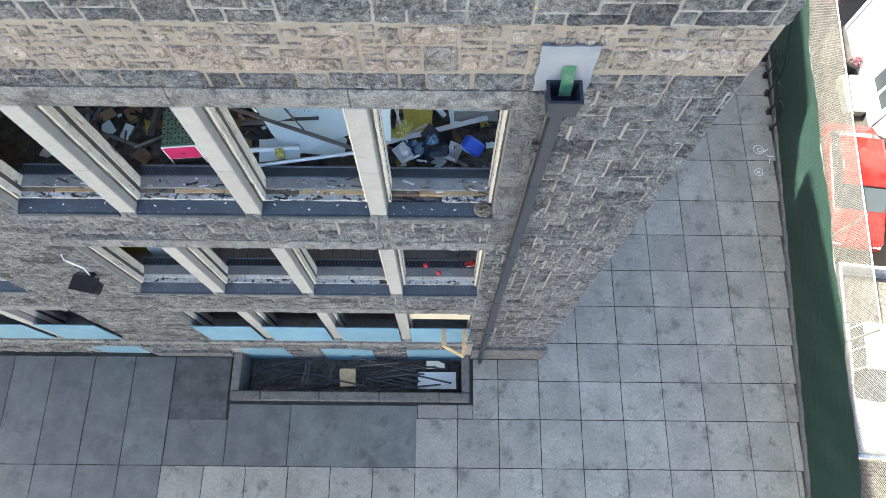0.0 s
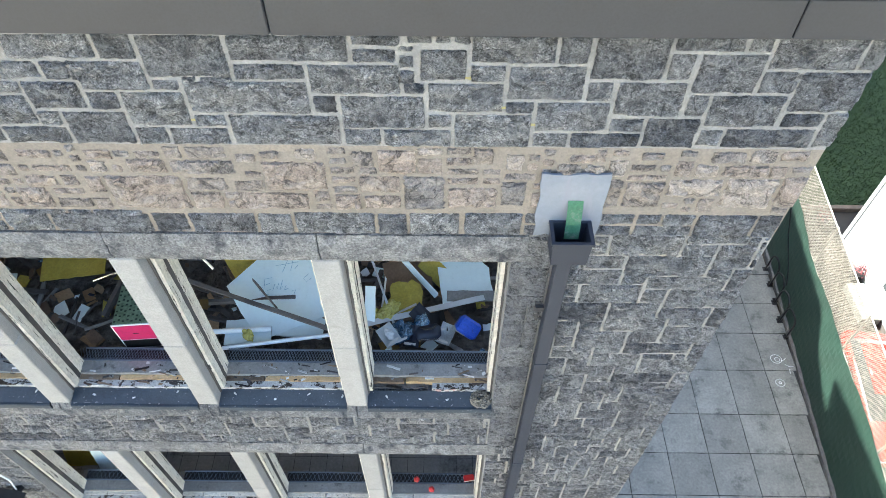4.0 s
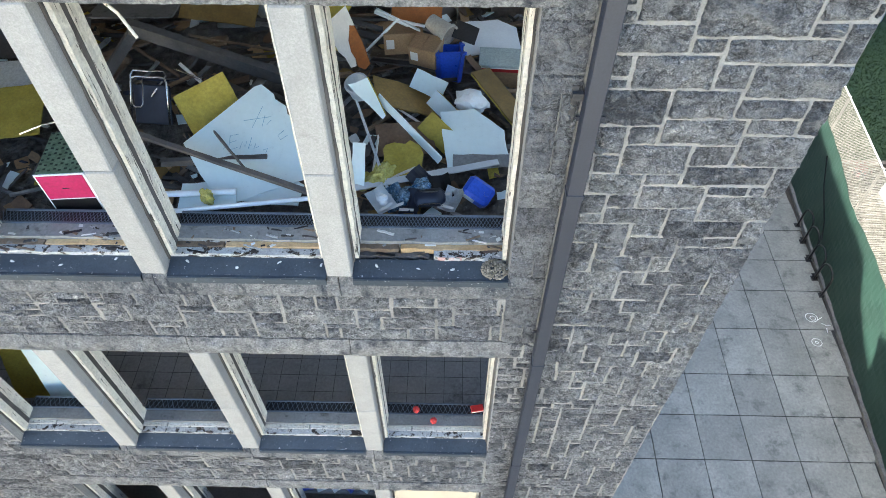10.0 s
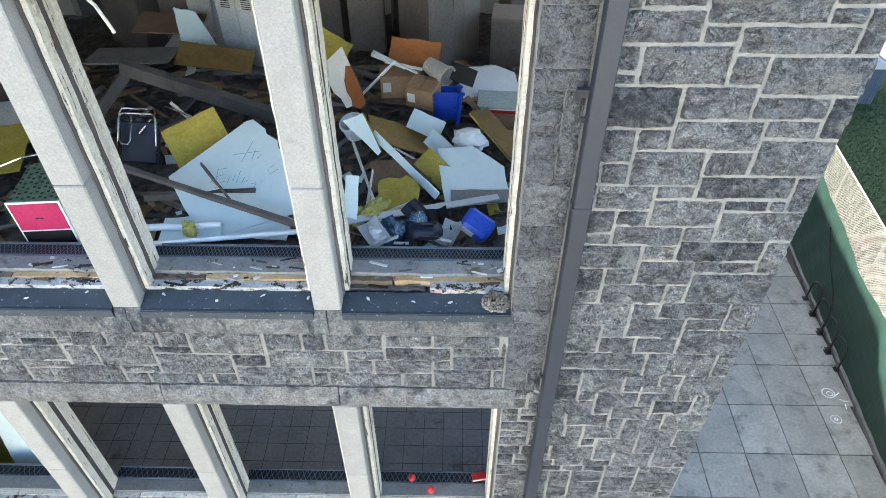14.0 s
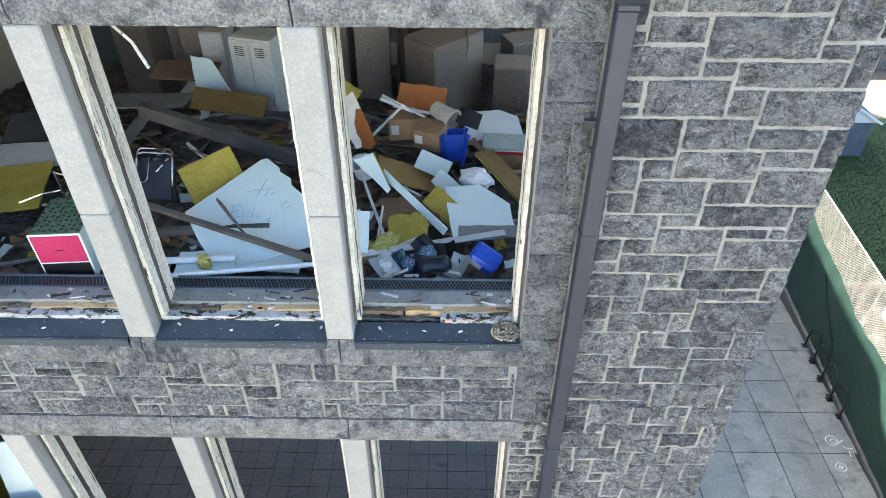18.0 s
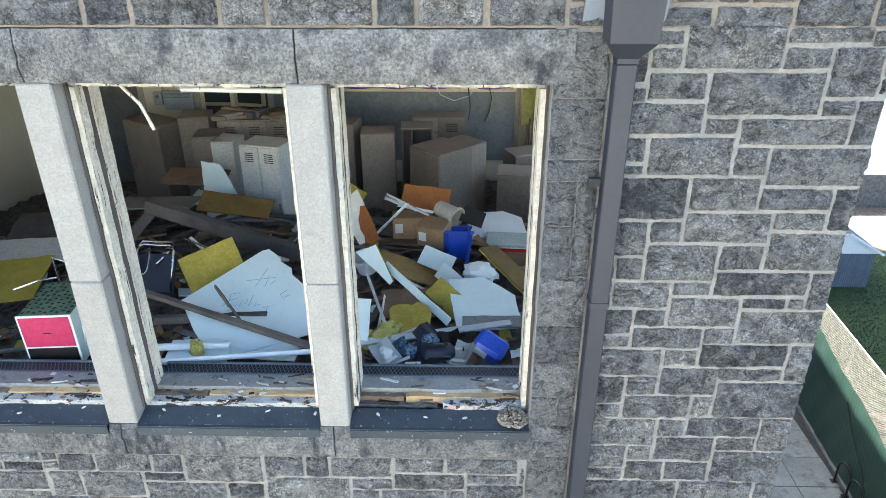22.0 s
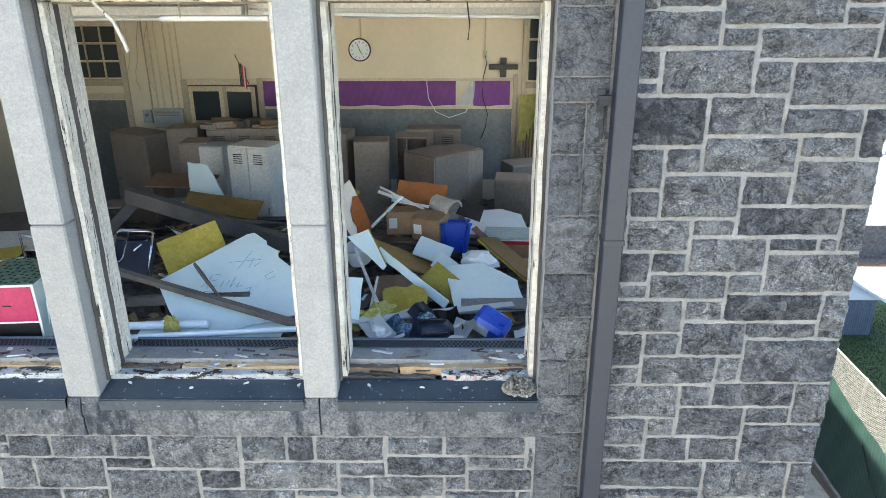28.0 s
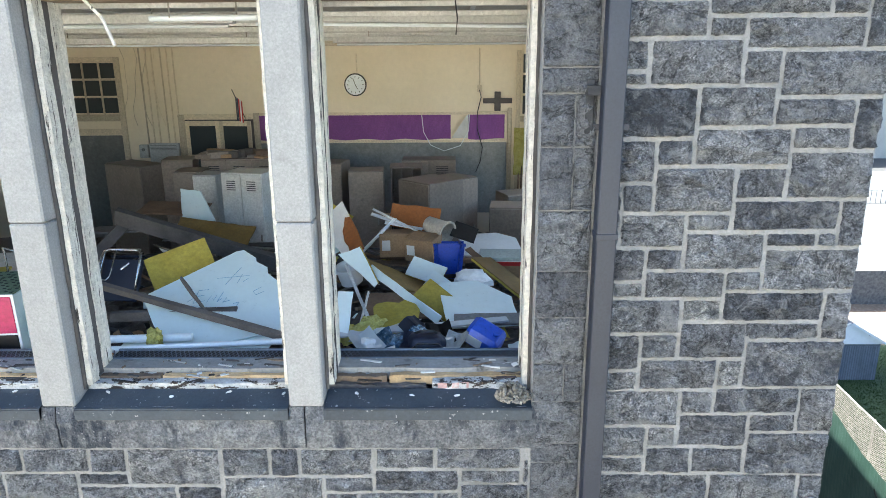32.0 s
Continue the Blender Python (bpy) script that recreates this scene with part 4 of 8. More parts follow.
SPAN += [(0.80, 1.44, 9.81, 10.00), (-0.21, 0.34, 9.75, 9.99), (-0.79, -0.43, 9.75, 9.99), (-0.43, -0.21, 9.75, 9.99), (-1.50, -0.80, 9.67, 9.99), (-1.78, -1.50, 9.78, 9.99), (-2.63, -2.28, 9.78, 9.99), (-2.28, -1.78, 9.78, 9.99), (0.35, 0.80, 9.81, 9.99), (1.44, 1.50, 9.69, 9.90), (0.34, 0.98, 9.62, 9.81), (0.98, 1.44, 9.69, 9.81), (-1.89, -1.50, 9.67, 9.78), (-2.45, -1.89, 9.48, 9.78), (-2.74, -2.45, 9.48, 9.78), (-0.80, -0.04, 9.48, 9.75), (-0.04, 0.34, 9.61, 9.75), (0.98, 1.50, 9.48, 9.69), (-1.89, -1.15, 9.36, 9.67), (-1.15, -0.81, 9.48, 9.67)]
SPAN += [(0.22, 0.80, 9.41, 9.62), (0.80, 0.98, 9.48, 9.62), (-0.04, 0.22, 9.41, 9.61), (-2.28, -1.89, 9.36, 9.48), (0.80, 1.38, 9.19, 9.48), (-0.39, -0.04, 9.41, 9.48), (-1.15, -0.39, 9.19, 9.48), (-2.81, -2.28, 9.19, 9.48), (1.38, 1.50, 9.19, 9.48), (0.49, 0.80, 9.19, 9.41), (-0.24, 0.49, 9.19, 9.41), (-0.39, -0.24, 9.19, 9.40), (-2.28, -2.04, 9.19, 9.36), (-2.04, -1.54, 9.19, 9.36), (-1.54, -1.38, 9.19, 9.36), (-1.38, -1.15, 9.19, 9.36)]
PARA = []
PARA += [(3.55, 3.69, 15.21, 15.49), (2.97, 3.55, 15.21, 15.49), (2.80, 2.97, 15.34, 15.48), (2.34, 2.8, 15.34, 15.48), (1.85, 2.34, 15.12, 15.48), (1.63, 1.84, 15.24, 15.48), (1.07, 1.63, 15.24, 15.47), (0.31, 0.64, 15.36, 15.46), (-1.30, -1.04, 15.25, 15.46), (-0.47, 0.31, 15.24, 15.45), (-1.90, -1.3, 15.25, 15.45), (-1.04, -0.47, 15.11, 15.45), (0.74, 1.07, 15.10, 15.36), (0.31, 0.61, 15.24, 15.36), (2.53, 2.97, 15.02, 15.34), (2.34, 2.52, 15.12, 15.34), (-1.72, -1.53, 15.09, 15.25), (-2.16, -1.72, 15.09, 15.25), (-1.52, -1.04, 15.01, 15.25), (1.32, 1.85, 14.95, 15.24)]
PARA += [(1.07, 1.32, 15.10, 15.24), (0.01, 0.63, 14.99, 15.24), (-0.47, 0.01, 15.10, 15.24), (3.22, 3.69, 14.87, 15.21), (2.97, 3.21, 15.02, 15.21), (1.85, 2.04, 14.95, 15.12), (2.05, 2.53, 14.82, 15.12), (-1.04, -0.84, 15.01, 15.11), (-0.84, 0.01, 14.82, 15.10), (0.63, 0.79, 14.99, 15.10), (0.79, 1.32, 14.84, 15.10), (-2.12, -1.91, 14.97, 15.09), (-1.91, -1.52, 14.84, 15.09), (2.54, 2.7, 14.82, 15.02), (2.70, 3.22, 14.73, 15.02), (-1.52, -1.29, 14.84, 15.01), (-1.29, -0.84, 14.70, 15.01), (0.19, 0.79, 14.70, 14.99), (0.01, 0.19, 14.82, 14.99), (-2.33, -1.92, 14.70, 14.97)]
PARA += [(1.53, 2.05, 14.68, 14.95), (1.32, 1.53, 14.84, 14.95), (3.53, 3.69, 14.55, 14.87), (3.23, 3.53, 14.73, 14.87), (0.79, 0.97, 14.70, 14.84), (0.97, 1.53, 14.53, 14.84), (-1.75, -1.29, 14.53, 14.84), (-1.92, -1.75, 14.70, 14.84), (2.31, 2.7, 14.54, 14.82), (2.05, 2.31, 14.68, 14.82), (-0.60, 0.19, 14.53, 14.82), (-0.84, -0.6, 14.70, 14.82), (2.88, 3.53, 14.54, 14.73), (2.70, 2.88, 14.55, 14.72), (-2.45, -2.23, 14.53, 14.70), (-2.23, -1.75, 14.53, 14.70), (-1.29, -1.05, 14.53, 14.70), (-1.05, -0.61, 14.53, 14.70), (0.19, 0.47, 14.53, 14.70), (0.47, 0.97, 14.53, 14.70)]
PARA += [(1.80, 2.31, 14.53, 14.68), (1.53, 1.8, 14.53, 14.68)]
BAND = []
BAND += [(3.14, 3.36, 14.38, 14.53), (3.36, 3.59, 14.40, 14.53), (1.11, 1.29, 14.34, 14.53), (2.86, 3.14, 14.38, 14.52), (2.34, 2.54, 14.40, 14.51), (-0.21, -0.02, 14.38, 14.51), (0.40, 0.72, 14.24, 14.51), (-1.76, -1.53, 14.37, 14.49), (-0.46, -0.29, 14.38, 14.49), (0.21, 0.4, 14.32, 14.49), (-2.26, -1.98, 14.38, 14.48), (1.82, 2.04, 14.37, 14.47), (-0.65, -0.47, 14.35, 14.46), (-1.48, -1.16, 14.23, 14.40), (-1.16, -0.65, 14.22, 14.39), (2.98, 3.35, 14.24, 14.38), (2.78, 2.98, 14.23, 14.38), (-0.47, 0.03, 14.06, 14.38), (3.48, 3.68, 13.93, 14.26), (3.06, 3.48, 13.90, 14.24)]
BAND += [(0.25, 0.59, 14.04, 14.24), (0.59, 0.93, 13.85, 14.24), (2.62, 3.06, 14.03, 14.23), (-1.71, -1.09, 13.84, 14.22), (2.15, 2.3, 13.90, 14.22), (-1.09, -0.75, 14.05, 14.21), (-1.86, -1.71, 14.02, 14.21), (-2.32, -2.05, 14.08, 14.21), (2.30, 2.62, 13.90, 14.20), (1.34, 1.56, 13.90, 14.19), (0.93, 1.34, 13.88, 14.12), (-2.45, -2.18, 13.84, 14.08), (-0.82, -0.14, 13.84, 14.05), (-1.09, -0.82, 13.84, 14.05), (0.04, 0.27, 13.85, 14.04), (0.27, 0.59, 13.85, 14.03), (-2.18, -1.87, 13.84, 13.97)]
LOW = []
LOW += [(0.62, 1.05, 13.55, 13.82), (-0.32, 0.36, 13.55, 13.82), (0.36, 0.62, 13.55, 13.81), (-0.62, -0.32, 13.55, 13.80), (-1.18, -0.62, 13.55, 13.80), (-1.49, -1.18, 13.55, 13.80), (-2.32, -1.49, 13.55, 13.79), (-2.70, -2.32, 13.55, 13.79)]


def rest(x0, x1, z0, z1, u, v, placed, **more):
    """Random blocks for what the placed ones leave of a field."""
    return ashlar(x0, x1, z0, z1, u, v, rng, blocked=placed, **more)


lay(PARA, parapet_wall, STONE, rng)
lay(ashlar(-6.0, -2.45, 14.53, 15.5, 0.13, 0.121, rng, widths=(2, 3, 4, 4, 5), heights=(1, 2, 2, 2, 2)), parapet_wall, STONE, rng)
lay(rest(-2.45, XR, 14.53, 15.5, 0.06, 0.0606, PARA, widths=(2, 3), heights=(2,)), parapet_wall, STONE, rng)
lay(ashlar(XL, -6.0, 14.53, 15.5, 0.13, 0.121, rng), parapet_wall, STONE, rng, joined=True)
lay(BAND, band_wall, BEIGE, rng, joint=0.03, bulge=0.026, rag=0.016)
lay(rest(-6.0, XR, 13.83, 14.53, 0.055, 0.05, BAND, widths=(2, 3, 4, 5, 6), heights=(2, 2, 3, 4)), band_wall, BEIGE, rng, joint=0.034, bulge=0.018, rag=0.014)
lay(LOW, band_wall, STONE, rng, bulge=0.03)
lay(rest(-6.0, XR, 13.55, 13.83, 0.07, 0.07, LOW, widths=(3, 5, 7, 8), heights=(2, 2, 4)), band_wall, STONE, rng, bulge=0.03)
lay(ashlar(XL, -6.0, 13.55, 14.53, 0.13, 0.11, rng), band_wall, BEIGE, rng, joined=True)
lay([r for r in PIER if r[2] > 9.19], pier_wall, STONE, rng, bulge=0.034)
lay([r for r in PIER if r[2] <= 9.19], lower_wall, STONE, rng, bulge=0.028)
lay(rest(1.87, XR, 9.19, 13.55, 0.065, 0.06, PIER, widths=(2, 3, 4), heights=(2, 2, 3)), pier_wall, STONE, rng, bulge=0.03)
lay(rest(1.5, XR, 7.7, 9.19, 0.065, 0.06, [r for r in PIER if r[3] < 9.4], widths=(3, 4, 5, 6), heights=(2, 2, 3)), lower_wall, LOW_STONE, rng, bulge=0.024)
z = 9.19
while z < 13.4:
    h = rng.choice((0.16, 0.3, 0.34, 0.42))
    h = min(h, 13.55 - z)
    if h < 0.1:
        break
    c = rng.choice((1.72, 1.86, 1.86))
    rects = [(1.5, c, z, z + h)] + ([(c, 1.86, z, z + h)] if c < 1.8 else [])
    lay(rects, pier_wall, QUOIN_STONE, rng, joint=0.009, bulge=0.022, rag=0.004, y=-0.012, name="quoin")
    z += h
lay(SPAN, spandrel_wall, STONE, rng)
lay(rest(-2.76, 1.5, 9.19, 10.0, 0.05, 0.05, SPAN, widths=(2, 3, 4), heights=(2, 2)), spandrel_wall, STONE, rng)
lay(ashlar(-5.4, -2.76, 9.19, 10.0, 0.12, 0.1157, rng, widths=(2, 3, 4, 4, 5), heights=(1, 1, 2, 2)), spandrel_wall, STONE, rng)
lay(ashlar(-7.65, -5.3, 9.19, 13.55, 0.13, 0.12, rng), spandrel_wall, STONE, rng, joined=True)
lay(ashlar(XL, -7.65, 9.19, 10.0, 0.13, 0.12, rng), spandrel_wall, STONE, rng, joined=True)
lay(ashlar(1.5, XR, 4.9, 7.7, 0.125, 0.12, rng, heights=(1, 1, 2, 2)), lower_wall, LOW_STONE, rng, bulge=0.024)
lay(ashlar(1.5, XR, 0.71, 4.9, 0.125, 0.12, rng, heights=(1, 1, 2, 2)), lower_wall, LOW_STONE, rng, bulge=0.024, joined=True)
lay(ashlar(XL, 1.5, 4.86, 5.8, 0.13, 0.117, rng, heights=(1, 1, 2, 2)), lower_wall, LOW_STONE, rng, joined=True)
lay(ashlar(-7.65, -5.3, 1.3, 9.19, 0.13, 0.12, rng, heights=(1, 1, 2, 2)), lower_wall, LOW_STONE, rng, joined=True)
lay(ashlar(XL, 1.5, 0.35, 0.97, 0.13, 0.12, rng, heights=(1, 2)), lower_wall, LOW_STONE, rng, joined=True)
lay(ashlar(-14.4, -9.25, -0.65, 0.3, 0.13, 0.12, rng, heights=(1, 2)), lower_wall, LOW_STONE, rng, joined=True)
lay(ashlar(-7.85, -5.3, -0.65, 0.3, 0.13, 0.12, rng, heights=(1, 2)), lower_wall, LOW_STONE, rng, joined=True)
for a, b in ((-3.72, -2.68), (-1.22, -0.21)):
    lay(ashlar(a, b, -1.8, 0.3, 0.13, 0.12, rng, heights=(1, 1, 2)), lower_wall, LOW_STONE, rng, bulge=0.02)
lay(ashlar(-7.65, 1.5, 0.23, 0.35, 0.13, 0.12, rng, heights=(1,)), lower_wall, LOW_STONE, rng, joined=True)
lay(ashlar(XL, -14.45, 1.3, 9.19, 0.13, 0.12, rng, heights=(1, 2)), lower_wall, LOW_STONE, rng, joined=True)
YELLOW_TRACE = material("yellow_lichen_trace", (0.33, 0.29, 0.12), (0.42, 0.38, 0.19), scale=9, fine=40, rough=0.95, bump=0.4)
trace = thing("yellow_traces", "yellow traces of old paint along some parapet joints", "paint trace", pose(0, -0.006, 0))
for x, z, w in ((-0.42, 15.15, 0.3), (1.0, 15.12, 0.3), (-0.62, 14.87, 0.28), (1.1, 14.88, 0.34), (1.25, 14.73, 0.36), (-0.95, 14.75, 0.24)):
    part("trace", prism(bmesh.new(), torn(w, 0.02, rng, 0.04, 0.004), 0.01), YELLOW_TRACE, trace).matrix_world = plane3((x, -0.0095, z), (x + w, -0.0095, z), (x, -0.0095, z + 0.02))

# ---- surroundings that close the place ----
# Unseen pale blocks, added and sized to bounce sunlight onto facade and rooms.
opposite = thing("opposite_bounce", "unseen pale blocks across the street, added to bounce sunlight", "building", kind="structure")
for i in range(9):
    x = -63 + 14 * i
    part("house_front", box(x, x + 13.6, -38 - (i % 3), -26, -0.05, (17, 16, 18, 17, 13, 8, 6.5, 7, 6.5)[i]), CREAM, opposite)

# ---- rooms ----
R3X0, R3X1 = -7.0, 2.75
back3 = thing("wall_classroom", "cream painted classroom back wall with a purple frieze over a slate board", "wall", kind="structure")
part("plaster", box(R3X0, R3X1, 8.0, 8.15, 9.5, 13.3), CREAM, back3)
part("picture_rail", box(-2.647, 1.962, 7.975, 7.998, 11.833, 11.883, 0.004), TRIM, back3)
part("picture_rail", box(-2.647, 1.962, 7.975, 7.998, 11.333, 11.383, 0.004), TRIM, back3)
part("board_post", box(1.952, 2.031, 7.96, 7.998, 9.946, 11.946, 0.006), TRIM, back3)
part("cornice", box(R3X0, R3X1, 7.97, 7.998, 13.04, 13.12, 0.006), TRIM, back3)
part("slate_board", box(-2.628, 1.943, 7.98, 7.997, 10.013, 11.328), CHALK, back3, "dusty blue-grey slate board")
for a, b in ((-2.61, 0.92), (1.24, 1.9)):
    bm = bmesh.new()
    n = int((b - a) / 0.08)
    v = [[bm.verts.new((a + (b - a) * i / n, 7.976 - 0.006 * abs(math.sin(i * 1.3 + j)) , 11.39 + 0.44 * j / 4 - (0.012 * math.sin(i * 0.7) if j == 0 else 0))) for j in range(5)] for i in range(n + 1)]
    for i in range(n):
        for j in range(4):
            bm.faces.new((v[i][j], v[i + 1][j], v[i + 1][j + 1], v[i][j + 1]))
    part("frieze", bm, PURPLE, back3, "crinkled purple paper frieze")
flap = bmesh.new()
v = [flap.verts.new(p) for p in ((0.928, 7.985, 11.407), (1.243, 7.985, 11.411), (1.243, 7.93, 11.839), (1.194, 7.9, 11.8), (1.017, 7.93, 11.536))]
flap.faces.new(v)
part("torn_flap", flap, PAPER, back3, "torn hanging piece of white paper")

solid("ceiling_3", box(R3X0, R3X1, 0.43, 8.0, 13.2, 13.32), CEILING, "sagging stained classroom ceiling", "ceiling", kind="structure")
lath = bmesh.new()
lr = random.Random(8)
for k in range(15):
    y = 0.9 + k * 0.48
    sag = lr.uniform(0.0, 0.05)
    bx(lath, R3X0, R3X1, y, y + 0.055, 13.145 - sag, 13.18 - sag)
for x in (-5.6, -3.9, -2.2, -0.55, 1.1):
    bx(lath, x, x + 0.04, 0.5, 7.9, 13.182, 13.198)
tagged(part("trim_ceiling", lath, WHITE_METAL), "dirty white ceiling grid strips hanging a little loose", "ceiling grid", kind="structure")
for x0, x1, y, z, tilt in ((-5.2, -0.8, 1.25, 13.07, 0.0), (-0.78, 2.6, 1.62, 13.08, 0.03), (-4.5, -1.2, 4.6, 13.02, 0.0), (-0.6, 2.5, 4.7, 13.02, 0.0)):
    f = thing("strip_light", "long dirty white fluorescent strip fitting under the ceiling, unlit", "strip light", pose((x0 + x1) / 2, y, z, 0, tilt * 30, 0), group="strip lights")
    w = (x1 - x0) / 2
    part("casing", box(-w, w, -0.05, 0.05, -0.03, 0.045, 0.006), WHITE_METAL, f)
    part("lamp_tube", rod(bmesh.new(), (-w + 0.05, -0.01, -0.05), (w - 0.05, -0.01, -0.05), 0.014), WHITE, f)
    for s in (-0.7, 0.7):
        part("hanger", rod(bmesh.new(), (w * s, 0, 0.04), (w * s, 0, 13.2 - z), 0.006, 6), STEEL, f)

# side walls; the unseen east side has openings added to brighten the room
for nm, xa, xb in (("wall_classroom_east", R3X1 - 0.15, R3X1), ):
    bm = bmesh.new()
    bx(bm, xa, xb, 0.43, 8.0, 9.5, 10.4)
    bx(bm, xa, xb, 0.43, 8.0, 13.2, 13.5)
    for y0, y1 in ((0.43, 0.8), (3.4, 3.9), (7.2, 8.0)):
        bx(bm, xa, xb, y0, y1, 10.4, 13.2)
    tagged(part(nm, bm, CREAM), "unseen cream classroom side wall, openings added to let in sky light", "wall", kind="structure")
solid("wall_classroom_west", box(R3X0 - 0.15, R3X0, 0.43, 8.0, 9.5, 13.5), CREAM, "cream classroom side wall", "wall", kind="structure")
for z0, z1 in ((5.3, 9.0), (0.95, 4.8)):
    solid("wall_room_rear", box(-7.0, 3.25, 7.0, 7.15, z0, z1), CREAM, "dim cream room wall", "wall", kind="structure")

# fittings on the classroom's back wall
ck = thing("wall_clock", "round white wall clock with a black rim", "clock", pose(-0.785, 7.97, 12.37, 90, 0, 0))
part("rim", rod(bmesh.new(), (0, 0, -0.02), (0, 0, 0.03), 0.2, 32), BLACK, ck)
part("dial", rod(bmesh.new(), (0, 0, 0.031), (0, 0, 0.036), 0.178, 32), WHITE, ck, "white dial")
for k in range(12):
    a = math.radians(30 * k)
    m = bx(bmesh.new(), -0.006, 0.006, 0.125, 0.15, 0.037, 0.039)
    bmesh.ops.rotate(m, verts=m.verts, matrix=Matrix.Rotation(a, 3, 'Z'))
    part("hour_mark", m, BLACK, ck)
for a, l in ((20, 0.12), (-150, 0.085)):
    m = bx(bmesh.new(), -0.005, 0.005, -0.02, l, 0.04, 0.042)
    bmesh.ops.rotate(m, verts=m.verts, matrix=Matrix.Rotation(math.radians(a), 3, 'Z'))
    part("clock_hand", m, BLACK, ck)
cross = thing("wall_cross", "dark wooden cross hung on the cream wall", "cross", pose(1.765, 7.93, 12.065))
part("upright", box(-0.055, 0.055, -0.02, 0.03, -0.17, 0.17, 0.006), DARK_WOOD, cross)
part("crossbar", box(-0.26, 0.26, -0.025, 0.025, -0.035, 0.055, 0.006), DARK_WOOD, cross)
sock = thing("wall_socket", "small cream wall socket with a hanging black lead", "socket", pose(1.44, 7.98, 12.289))
part("plate", box(-0.04, 0.04, -0.012, 0.01, -0.06, 0.06, 0.004), TRIM, sock)
part("conduit", rod(bmesh.new(), (0.0, 0.0, 0.06), (0.0, 0.0, 0.7), 0.012), TRIM, sock)
part("lead", tube(bmesh.new(), [(0, -0.02, -0.02), (0.03, -0.04, -0.15), (-0.03, -0.03, -0.4), (-0.04, -0.04, -0.7), (0.06, -0.05, -1.05), (0.02, -0.05, -1.3), (-0.06, -0.05, -1.5)], 0.009, 6), BLACK, sock)
solid("hanging_cable", tube(bmesh.new(), [(0.396, 7.94, 11.827), (0.426, 7.93, 11.528), (0.554, 7.92, 11.29), (0.8, 7.91, 11.184), (1.096, 7.92, 11.278), (1.243, 7.93, 11.539), (1.263, 7.95, 11.838)], 0.008, 6), WHITE, "pale cable hanging in a loop over the slate board", "cable")
solid("clock_conduit", rod(bmesh.new(), (-0.756, 7.985, 12.578), (-0.756, 7.985, 12.908), 0.012), TRIM, "thin cream conduit above the clock", "conduit")
for k in range(6):
    x = -4.64 + 0.11 * k + (0.05 if k > 2 else 0)
    solid("wall_conduit", rod(bmesh.new(), (x, 7.98, 11.16 - 0.05 * (k % 2)), (x, 7.98, 13.03), 0.014), TRIM, "cream painted conduit running up the wall", "conduit", group="wall conduits")
for k in range(4):
    r = random.Random(50 + k)
    x = -4.96 + 0.2 * k
    solid("loose_wire", tube(bmesh.new(), [(x + 0.07 * math.sin(0.55 * i + k) + 0.02 * math.sin(1.7 * i), 7.95, 13.02 - 0.17 * i) for i in range(9)], 0.006, 5), TRIM, "loose cream wire dangling on the wall", "wire", group="loose wires")
ac = thing("wall_unit", "white wall unit with a louvred front", "heater", pose(-4.342, 7.94, 11.179))
part("body", box(-0.27, 0.27, -0.06, 0.05, -0.18, 0.17, 0.012), WHITE_METAL, ac)
for k in range(4):
    part("louvre", box(-0.24, 0.24, -0.068, -0.061, 0.05 + 0.025 * k, 0.062 + 0.025 * k), GREY_PAINT, ac)
tm = thing("control_box", "small white control box on the wall", "control box", pose(-4.736, 7.96, 11.202))
part("case", box(-0.08, 0.08, -0.04, 0.03, -0.12, 0.12, 0.008), WHITE_METAL, tm)
part("dial", rod(bmesh.new(), (0, -0.04, 0.03), (0, -0.055, 0.03), 0.03, 12), GREY_PAINT, tm)
door = thing("door_1", "cream door frame and glazed transom, a grey sheet painting its dark doorway", "door", kind="structure")
# Slate-coloured sheet on the wall paints in the dimness of the open doorway.
part("opening", box(-5.997, -5.11, 7.985, 7.998, 9.5, 11.489), CHALK, door)
for a, b, c, d in ((-6.1, -6.0, 9.5, 12.88), (-5.11, -5.01, 9.5, 12.88), (-6.0, -5.11, 11.51, 11.61), (-6.0, -5.11, 11.75, 11.87), (-6.0, -5.11, 12.79, 12.88)):
    part("frame", box(a, b, 7.95, 7.996, c, d, 0.006), TRIM, door)
for i in range(3):
    for j in range(3):
        a, c = -5.99 + 0.3 * i, 11.88 + 0.305 * j
        part("pane", box(a + 0.018, a + 0.278, 7.975, 7.985, c + 0.018, c + 0.285), GLASS, door)
for i in (1, 2):
    part("glazing_bar", box(-6.002 + 0.3 * i, -5.98 + 0.3 * i, 7.955, 7.995, 11.87, 12.79), TRIM, door)
    part("glazing_bar", box(-6.0, -5.11, 7.957, 7.994, 11.872 + 0.305 * i - 0.01, 11.872 + 0.305 * i + 0.012), TRIM, door)
cup = thing("wall_cupboard", "cream built-in cupboard with two glazed doors, one ajar", "cupboard", kind="structure")
part("surround", bx(bx(bx(bmesh.new(), -4.046, -3.928, 7.93, 7.997, 9.661, 11.861), -2.667, -2.569, 7.93, 7.997, 9.68, 11.88), -3.928, -2.667, 7.93, 7.997, 11.771, 11.871), TRIM, cup)
